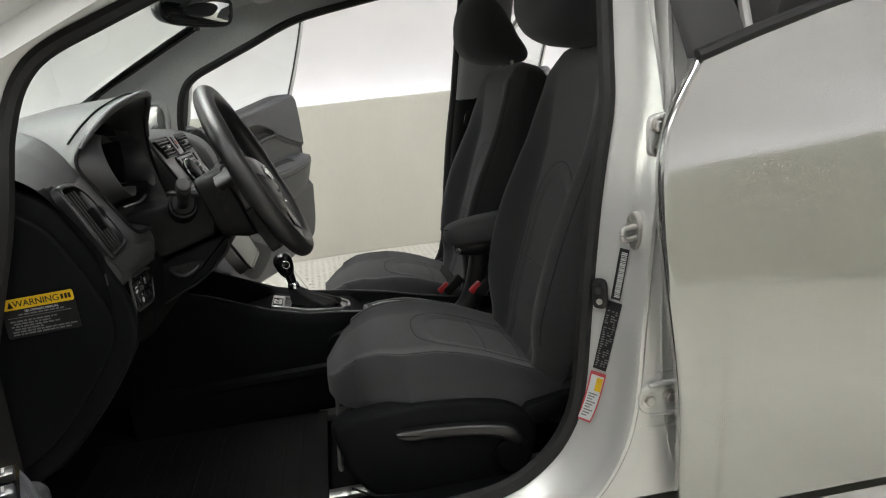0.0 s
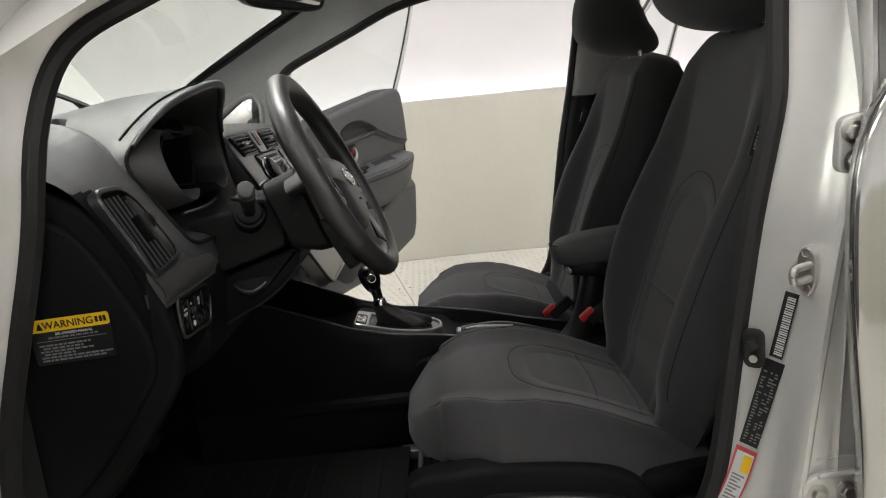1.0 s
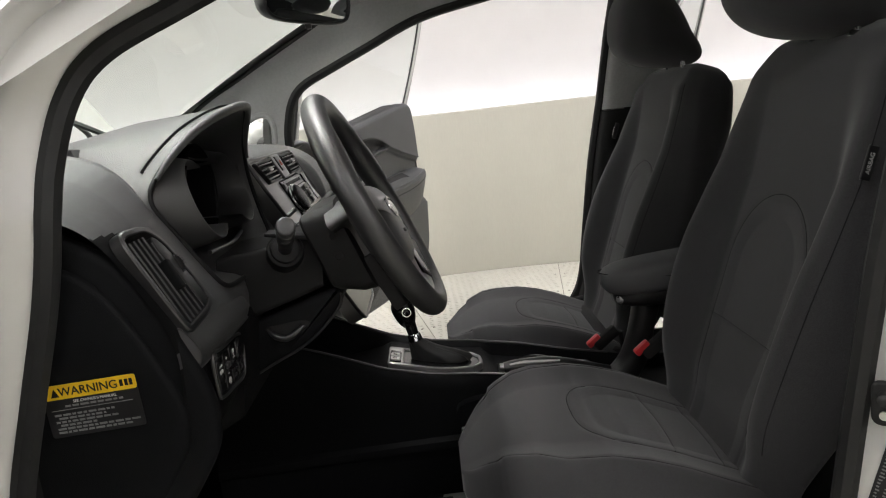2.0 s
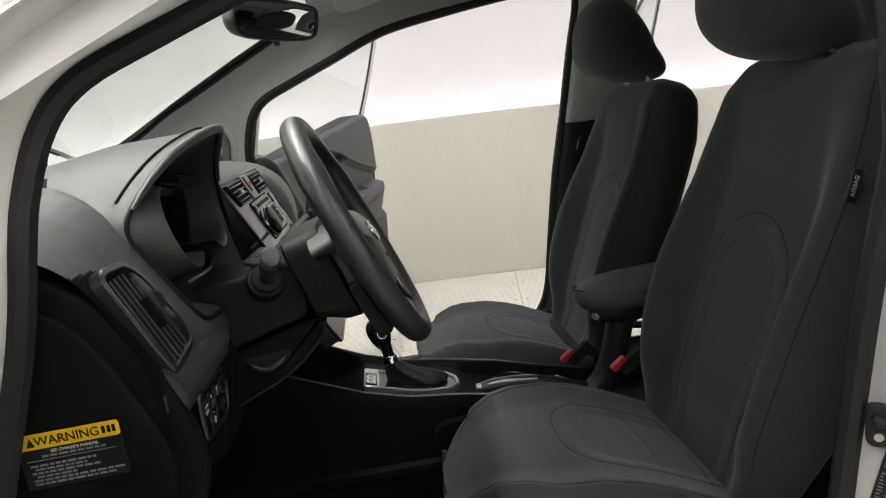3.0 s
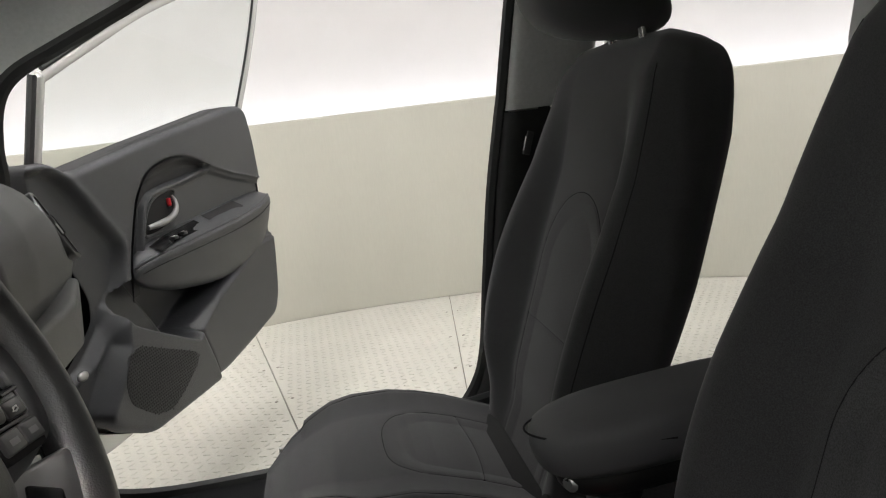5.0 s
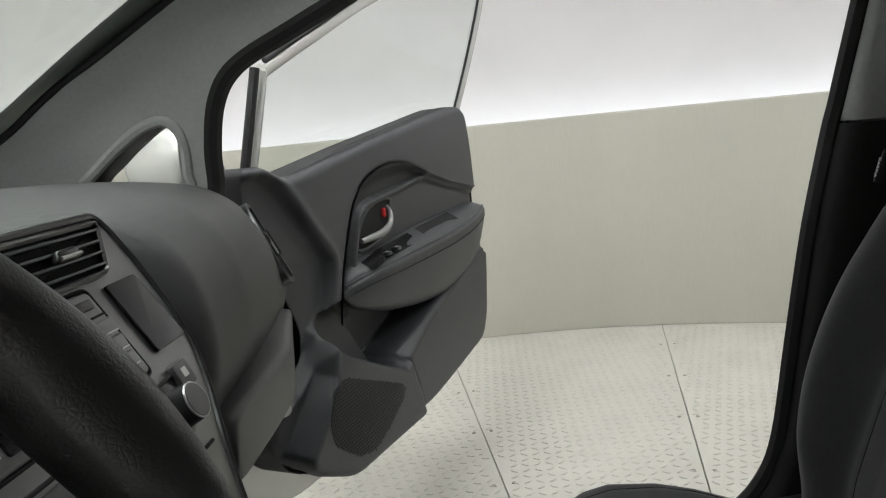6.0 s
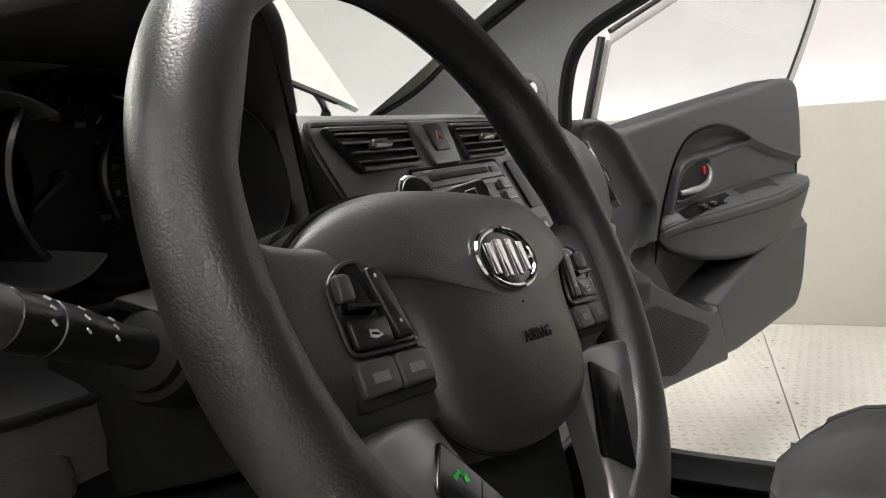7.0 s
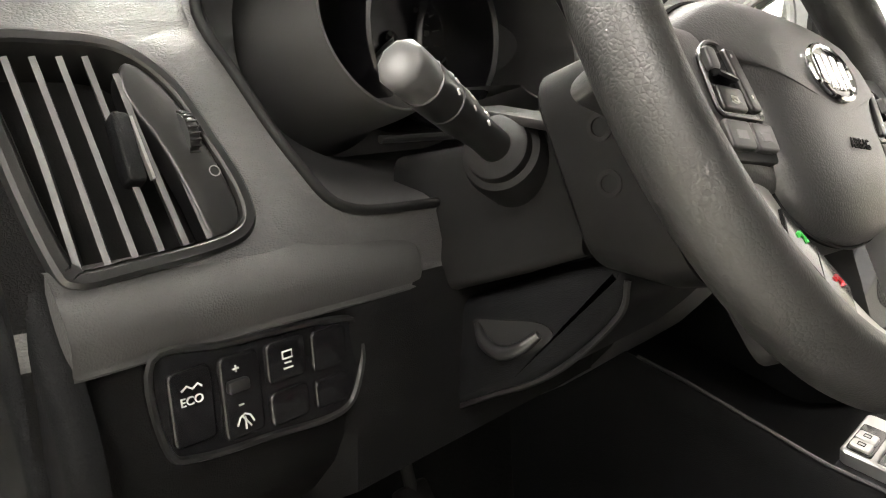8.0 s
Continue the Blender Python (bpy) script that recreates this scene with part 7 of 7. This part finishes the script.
def car_door(name, at, ang, sgn, label, front=True, long=1.0):
    """A front door hung at the pillar: u runs from its hinge edge, w towards the cabin side."""
    ux = V(math.sin(ang), sgn * math.cos(ang), 0)
    wn = V(math.cos(ang), -sgn * math.sin(ang), 0)
    d = thing(name, at + V(0, 0, 0.30), label, "car door", group="car doors")
    def to(u, v, w):
        return at + ux * (u * long) + wn * w + V(0, 0, v)
    def pr(nm, poly, lo, hi, bev, mat, lbl="", parent=None, r=0.0, n=0):
        q = [tuple(p) for p in spline(poly, n, True)] if n else (rounded(poly, r) if r else poly)
        return part(nm, prism(q, lo, hi, bev, to), mat, parent or d, lbl)
    trim = [(0.0, 0.945), (0.055, 0.945), (0.112, 0.916), (0.40, 0.960), (0.889, 1.026), (0.955, 1.026), (0.984, 1.004), (1.004, 0.92), (1.012, 0.79), (1.010, 0.70), (0.988, 0.55), (0.962, 0.43), (0.918, 0.365), (0.72, 0.335), (0.56, 0.315), (0.15, 0.320), (0.02, 0.385), (-0.03, 0.46), (-0.025, 0.60), (-0.005, 0.80)]
    shell = [(-0.015, 0.88), (0.10, 0.865), (0.40, 0.90), (0.89, 0.955), (1.00, 0.950), (1.025, 0.88), (1.032, 0.70), (1.010, 0.52), (0.968, 0.38), (0.89, 0.315), (0.60, 0.275), (0.15, 0.270), (0.0, 0.30), (-0.06, 0.42), (-0.06, 0.60), (-0.035, 0.80)]
    body = pr("door_shell", shell, -0.115, -0.078, 0.010, SILVER, "silver painted door shell", r=0.03)
    pr("outer_skin", [(u * 1.015 - 0.005, v) for u, v in shell], -0.135, -0.112, 0.008, SILVER, r=0.03)
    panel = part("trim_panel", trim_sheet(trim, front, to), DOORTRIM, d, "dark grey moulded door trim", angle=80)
    edge = rounded(trim, 0.03)
    part("trim_edge", skin([[to(u, v, w) for u, v in edge] for w in (-0.080, -0.006)], close_v=True), DOORDARK, panel)
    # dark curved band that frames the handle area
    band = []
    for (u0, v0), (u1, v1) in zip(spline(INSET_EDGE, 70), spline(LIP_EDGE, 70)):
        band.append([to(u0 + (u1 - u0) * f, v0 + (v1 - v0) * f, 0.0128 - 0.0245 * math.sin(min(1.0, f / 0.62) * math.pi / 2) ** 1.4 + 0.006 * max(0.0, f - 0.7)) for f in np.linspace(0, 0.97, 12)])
    part("inset_band", skin(band), DOORDARK, panel, "darker band round the handle inset")
    # handle in its bowl
    bowl_way = [(0.350, 0.740), (0.366, 0.782), (0.400, 0.812), (0.455, 0.826), (0.498, 0.824), (0.497, 0.802), (0.480, 0.758), (0.415, 0.740)]
    bowl = pr("handle_bowl", bowl_way, -0.012, -0.0040, 0.001, MATT, "black door handle bowl", n=40)
    part("bowl_rim", tube([to(u, v, -0.0045) for u, v in spline([(0.425 + (u - 0.425) * 1.07, 0.785 + (v - 0.785) * 1.08) for u, v in bowl_way], 44, True)], 0.0045, 8, True, up=tuple(wn)), DOORTRIM, bowl)
    hd = part("door_handle", tube([to(0.358, 0.754, 0.000), to(0.395, 0.757, 0.010), to(0.440, 0.762, 0.013), to(0.476, 0.776, 0.010), to(0.490, 0.796, 0.005), to(0.486, 0.814, -0.001)], [0.006, 0.0085, 0.0085, 0.007, 0.0055, 0.0045], 10, n=26, up=tuple(wn)), HANDLE, d, "dull silver inner door handle")
    part("lock_tab", box(to(0.468, 0.800, 0.000), (0.010, 0.011, 0.022), 0.004, Matrix((ux, wn, V(0, 0, 1))).transposed()), RED, hd, "red lock tab")
    # armrest: flat ledge on top, bowl-shaped below
    rows = []
    for u, v_in, v_out, v_low, out in ((0.262, 0.672, 0.668, 0.655, 0.003), (0.275, 0.688, 0.676, 0.640, 0.012), (0.300, 0.704, 0.684, 0.622, 0.024), (0.34, 0.716, 0.692, 0.606, 0.037), (0.40, 0.726, 0.698, 0.588, 0.049), (0.50, 0.733, 0.704, 0.568, 0.058), (0.62, 0.742, 0.709, 0.552, 0.062),
                                       (0.74, 0.748, 0.714, 0.549, 0.062), (0.86, 0.753, 0.725, 0.566, 0.060), (0.945, 0.756, 0.736, 0.606, 0.050), (0.990, 0.752, 0.738, 0.645, 0.038), (1.006, 0.745, 0.733, 0.678, 0.022), (1.010, 0.733, 0.725, 0.700, 0.004)):
        mid = (v_out + v_low) / 2
        rows.append([to(u, v_in, -0.014), to(u, v_in, -0.002), to(u, v_in + (v_out - v_in) * 0.5, out * 0.55), to(u, v_out + 0.002, out - 0.007), to(u, v_out - 0.005, out), to(u, v_out - 0.018, out + 0.001), to(u, mid, out * 0.84), to(u, v_low + 0.25 * (mid - v_low), out * 0.52), to(u, v_low, out * 0.05), to(u, v_low + 0.004, -0.02)])
    grid = np.array([spline(r, 44) for r in rows])
    grid = np.array([spline([tuple(p) for p in grid[:, j]], 70) for j in range(44)]).transpose(1, 0, 2)
    rest_ = part("armrest", skin([[V(*p) for p in r] for r in grid]), DOORTRIM, d, "dark grey padded door armrest", angle=70)
    part("armrest_line", tube([V(*grid[k][25]) + wn * 0.0004 for k in range(7, 64, 2)], 0.0012, 6, up=tuple(wn)), SEAM, rest_)
    part("armrest_lip", tube([V(*grid[k][15]) for k in range(4, 60, 2)], 0.0042, 8, up=tuple(wn)), DOORTRIM, rest_)
    lg = rest_
    def on_ledge(u, w, lift=0.0):
        v_in = float(np.interp(u, (0.30, 0.40, 0.50, 0.62, 0.74, 0.86, 0.96), (0.704, 0.726, 0.733, 0.742, 0.748, 0.753, 0.756)))
        v_out = float(np.interp(u, (0.30, 0.40, 0.50, 0.62, 0.74, 0.86, 0.96), (0.684, 0.698, 0.704, 0.709, 0.714, 0.725, 0.737)))
        return to(u, v_in + (v_out - v_in) * (w + 0.002) / 0.055 + 0.0035 + lift, w)
    part("switch_plate", skin([[on_ledge(u, w) for w in (0.006, 0.018, 0.030, 0.040)] for u in np.linspace(0.335, 0.56, 8)]), GLOSS, lg, "gloss black window switch plate")
    for k in range(2 if sgn > 0 else 4):
        part("window_switch", box(on_ledge(0.41 + 0.045 * k, 0.030, 0.003), (0.020, 0.016, 0.008), 0.002, Matrix((ux, wn, V(0, 0, 1))).transposed()), SATIN, lg)
        part("switch_mark", box(on_ledge(0.41 + 0.045 * k, 0.030, 0.0075), (0.010, 0.002, 0.001), 0.0, Matrix((ux, wn, V(0, 0, 1))).transposed()), PRINT, lg)
    # flat sheet coloured dark like the shade inside an open cup
    part("grip_cup_shade", skin([[on_ledge(u, w, 0.0012) for w in (0.006, 0.018, 0.030, 0.038)] for u in np.linspace(0.60, 0.80, 8)]), MATT, lg, "flat dark sheet for the shaded opening of the grip cup")
    # speaker in the pocket front
    spk = [(0.140, 0.530), (0.25, 0.484), (0.356, 0.438), (0.368, 0.424), (0.358, 0.408), (0.28, 0.368), (0.215, 0.348), (0.155, 0.362), (0.075, 0.42), (0.070, 0.470), (0.106, 0.520)]
    speaker = pr("speaker_grille", spk, 0.052, 0.0632, 0.001, DOORDARK, "black perforated speaker grille", r=0.02)
    vs, fs = [], []
    for i in range(60):
        for j in range(34):
            u, v = 0.060 + 0.0082 * i + 0.0041 * (j % 2), 0.335 + 0.0068 * j
            inside = False
            for a, b in zip(spk, spk[1:] + spk[:1]):
                if (a[1] > v) != (b[1] > v) and u < (b[0] - a[0]) * (v - a[1]) / (b[1] - a[1]) + a[0]:
                    inside = not inside
            if inside:
                n0 = len(vs)
                for a, b in ((-1, 0), (0, -1), (1, 0), (0, 1)):
                    vs.append(tuple(to(u + 0.0032 * a, v + 0.0026 * b, 0.0634)))
                vs.append(tuple(to(u, v, 0.0640)))
                fs += [(n0 + m, n0 + (m + 1) % 4, n0 + 4) for m in range(4)]
    me = bpy.data.meshes.new("grille_pattern")
    me.from_pydata(vs, [], fs)
    tagged(part("grille_pattern", me, MATT, speaker, smooth=False), kind="stuff")
    # window: channel, frame, glass
    lean = lambda v: 0.26 * max(0.0, v - 0.95)
    top = [(0.100, 0.90), (0.136, 1.112), (0.21, 1.146), (0.30, 1.186), (0.48, 1.264), (0.70, 1.335), (0.95, 1.382), (1.15, 1.385)]
    strut = [(1.15, 1.385), (1.138, 1.27), (1.112, 1.14), (1.076, 1.015), (1.06, 0.95)]
    tops = spline(top[1:], 40)
    fr = part("window_frame", tube([to(u, v, -0.075 + lean(v)) for u, v in tops], 0.014, 12, up=tuple(wn), flat=0.8), SILVER, d, "silver painted window frame")
    part("frame_seal", tube([to(u, v + 0.018, -0.066 + lean(v)) for u, v in tops], 0.006, 8, up=tuple(wn)), RUBBER, fr)
    part("rear_window_post", tube([to(u, v, -0.075 + lean(v)) for u, v in spline(strut, 20)], 0.015, 12, up=tuple(wn), flat=0.6), SILVER, d, "silver painted rear window post")
    part("post_seal", tube([to(u - 0.024, v, -0.072 + lean(v)) for u, v in spline(strut, 20)], 0.004, 8, up=tuple(wn)), RUBBER, fr)
    part("front_window_post", tube([to(u, v, -0.075 + lean(v)) for u, v in ((0.092, 0.86), (0.136, 1.112))], 0.013, 12, up=tuple(wn), flat=0.8), SILVER, d)
    part("front_post_seal", tube([to(u - 0.030, v, -0.066 + lean(v)) for u, v in ((0.092, 0.86), (0.134, 1.116))], 0.009, 8, up=tuple(wn)), RUBBER, fr)
    part("belt_seal", tube([to(u, v + 0.003, -0.030) for u, v in ((0.112, 0.908), (0.40, 0.954), (0.889, 1.020), (0.965, 1.020))], 0.004, 8, up=tuple(wn)), RUBBER, d, "black belt line seal")
    gl = bmesh.new()
    poly = [(0.095, 0.88)] + [tuple(p) for p in tops[::4]] + [tuple(p) for p in spline(strut, 6)] + [(1.05, 0.95)]
    gl.faces.new([gl.verts.new(to(u, v, -0.075 + lean(v))) for u, v in poly])
    g = part("window_glass", gl, GLASS, d, "clear door window")
    g.visible_shadow = False
    # hinge edge
    for z in (0.45, 0.78):
        part("hinge", box(to(-0.055, z, -0.06), (0.05, 0.03, 0.06), 0.006, Matrix((ux, wn, V(0, 0, 1))).transposed()), SILVER, d)
    if front:
        c = to(0.058 / long, 0.966, -0.215)
        rot = Matrix((ux, wn, V(0, 0, 1))).transposed()
        m = part("side_mirror", pillow(c, (0.050, 0.085, 0.060), rot, 2.8, 32, 18), SILVER, d, "silver door mirror")
        part("mirror_foot", pillow(to(0.05, 0.945, -0.135), (0.03, 0.05, 0.022), rot, 2.5, 20, 10), SATIN, m)
        part("mirror_glass", pillow(c + ux * 0.038, (0.014, 0.075, 0.050), rot, 4, 24, 10), MIRROR, m)
        part("door_check", box(to(-0.025, 0.52, -0.03), (0.06, 0.02, 0.02), 0.004, rot), BRIGHT, d)
        part("courtesy_clip", pillow(to(0.005, 0.515, 0.018), (0.016, 0.006, 0.010), rot, 2.2, 16, 8), BRIGHT, d)
    return d


A_FRONT = radians(20)
car_door("passenger_door", V(-0.561, 0.83, 0) + V(math.cos(A_FRONT), -math.sin(A_FRONT), 0) * 0.008, A_FRONT, 1, "open passenger door with dark grey trim and clear window")
A_DRIVER = radians(22)
car_door("driver_door", V(-0.575, -0.86, 0), A_DRIVER, -1, "open driver door with window switches on its armrest")
A_REAR = radians(28)
car_door("rear_passenger_door", V(0.575, 0.83, 0), A_REAR, 1, "open silver rear passenger door", front=False, long=0.78)

# closed rear door on the driver side
rd = thing("rear_driver_door", (0.75, -0.83, 0.30), "closed silver rear door with dark window", "car door", group="car doors")
front_x = [(1.0, 0.445), (0.975, 0.430), (0.95, 0.412), (0.925, 0.395), (0.90, 0.382), (0.87, 0.372), (0.826, 0.364), (0.75, 0.361), (0.69, 0.363), (0.55, 0.373), (0.45, 0.377), (0.36, 0.376), (0.28, 0.378)]
rows = []
for z, x0 in front_x:
    xs = [x0 + 0.004, x0, x0 + 0.004, x0 + 0.03, x0 + 0.15, 0.75, 0.95, 1.15, 1.22]
    ys = []
    for x_, inset_ in zip(xs, (0.03, 0.012, 0.002, 0.0, 0.0, 0.0, 0.002, 0.01, 0.02)):
        zz = z + 0.050 * max(0.0, 1 - (x_ - 0.36) / 0.42) * max(0.0, min(1.0, (z - 0.45) / 0.2))
        ys.append(inset_ - float(np.interp(zz, (0.28, 0.36, 0.45, 0.55, 0.65, 0.74, 0.80, 0.84, 0.88, 0.92, 0.96, 1.0, 1.05), (0.832, 0.842, 0.850, 0.8545, 0.856, 0.8555, 0.8535, 0.851, 0.8475, 0.843, 0.8375, 0.831, 0.822))))
    lift = [0.0, 0, 0, 0.004, 0.03, 0.06, 0.075, 0.08, 0.08]
    k = max(0.0, (z - 0.9) / 0.1)
    rows.append([V(a, b, z + c * k) for a, b, c in zip(xs, ys, lift)])
part("door_skin", skin([spline(r, 40) for r in spline(np.array(rows).reshape(len(rows), -1), 40).reshape(40, 9, 3)]), DOORPAINT, rd, "silver painted rear door skin")
belt = [(0.436, 0.992), (0.555, 1.026), (0.71, 1.060), (0.95, 1.080), (1.15, 1.085)]
part("belt_moulding", tube([(x, -0.822 - 0.004, z) for x, z in spline(belt, 30)], 0.010, 8, up=(0, 1, 0)), RUBBER, rd, "black belt moulding")
part("front_post", skin([[V(x0, -(flank(z) + 0.118), z), V(x0 + 0.012, -(flank(z) + 0.122), z), V(x0 + wd, -(flank(z) + 0.120), z)] for z, x0, wd in ((0.99, 0.432, 0.10), (1.10, 0.415, 0.095), (1.20, 0.415, 0.09), (1.30, 0.425, 0.09))]), SATIN, rd, "black window post")
part("window_divider", tube([(0.532, -(flank(1.02) + 0.118), 1.02), (0.530, -(flank(1.3) + 0.118), 1.30)], 0.008, 8, up=(0, 1, 0)), BRIGHT, rd)
gl = bmesh.new()
gl.faces.new([gl.verts.new((x, -(flank(z) + 0.112), z)) for x, z in ((0.52, 1.01), (0.71, 1.055), (0.95, 1.075), (1.14, 1.08), (1.05, 1.22), (0.85, 1.30), (0.52, 1.31))])
g = part("window_glass", gl, DARKGLASS, rd, "dark tinted rear window")
g.visible_shadow = False

# ---- mirror and visor ----
mir = thing("rear_view_mirror", V(-0.345, 0.0, 1.22), "black framed rear-view mirror on a windscreen stem", "mirror")
MX = V(0.50, 0.866, 0.0)
MN = V(0.866, -0.50, -0.20).normalized()
MM = basis(V(-0.345, 0.0, 1.215), MX, MN.cross(MX) if MN.cross(MX).z > 0 else MX.cross(MN))
mo = [tuple(p) for p in spline([(-0.128, 0.016), (-0.11, 0.032), (0.0, 0.038), (0.11, 0.032), (0.128, 0.012), (0.122, -0.022), (0.08, -0.034), (0.0, -0.036), (-0.09, -0.032), (-0.124, -0.014)], 48, True)]
zs = 1 if (MM.to_3x3() @ V(0, 0, 1)).dot(MN) > 0 else -1
m_to = lambda u, v, w: MM @ V(u, v, zs * w)
hm = part("mirror_housing", skin([[m_to(u * k, v * k, w) for u, v in mo] for k, w in ((1.0, 0.004), (1.01, -0.006), (0.96, -0.022), (0.75, -0.036), (0.3, -0.042), (0.01, -0.043))], close_v=True), SATIN, mir, "black mirror housing")
part("mirror_glass", prism([tuple(p) for p in offset2(mo, -0.006)], -0.002, 0.003, 0.001, m_to), MIRROR, mir, "mirror glass")
part("mirror_rim", tube([m_to(u, v, 0.003) for u, v in offset2(mo, -0.003)], 0.0035, 8, True), SATIN, hm)
part("dip_lever", box(m_to(0.0, -0.038, 0.0), (0.012, 0.012, 0.014), 0.003), SATIN, mir)
part("stem", tube([m_to(0.01, 0.0, -0.040), V(-0.385, 0.04, 1.255), V(-0.372, 0.045, 1.305)], [0.012, 0.009, 0.014], 12, n=14), SATIN, mir)
part("stem_ring", tube([V(-0.374 + 0.018 * math.cos(t), 0.045 + 0.018 * math.sin(t), 1.302) for t in np.linspace(0, 2 * math.pi, 20, endpoint=False)], 0.003, 6, True), CHROME, mir)
for y, nm in ((0.34, "p"), (-0.34, "d")):
    vis = thing("sun_visor", V(-0.18, y, 1.31), "grey cloth sun visor folded up under the headliner", "sun visor", group="sun visors")
    rot = Matrix.Rotation(radians(-14), 3, "Y")
    part("visor_pad", pillow((-0.165, y, 1.302), (0.085, 0.19, 0.012), rot, 4, 40, 10), HEADLINER, vis)
    part("visor_label", box(V(-0.135, y - 0.02, 1.2975), (0.05, 0.10, 0.001), 0.0, rot), LABELWHITE, vis, "pale paper label")
    part("visor_clip", pillow((-0.235, y - 0.15 * (1 if y > 0 else -1), 1.305), (0.012, 0.016, 0.010), None, 2.5, 16, 8), TRIMGREY, vis)
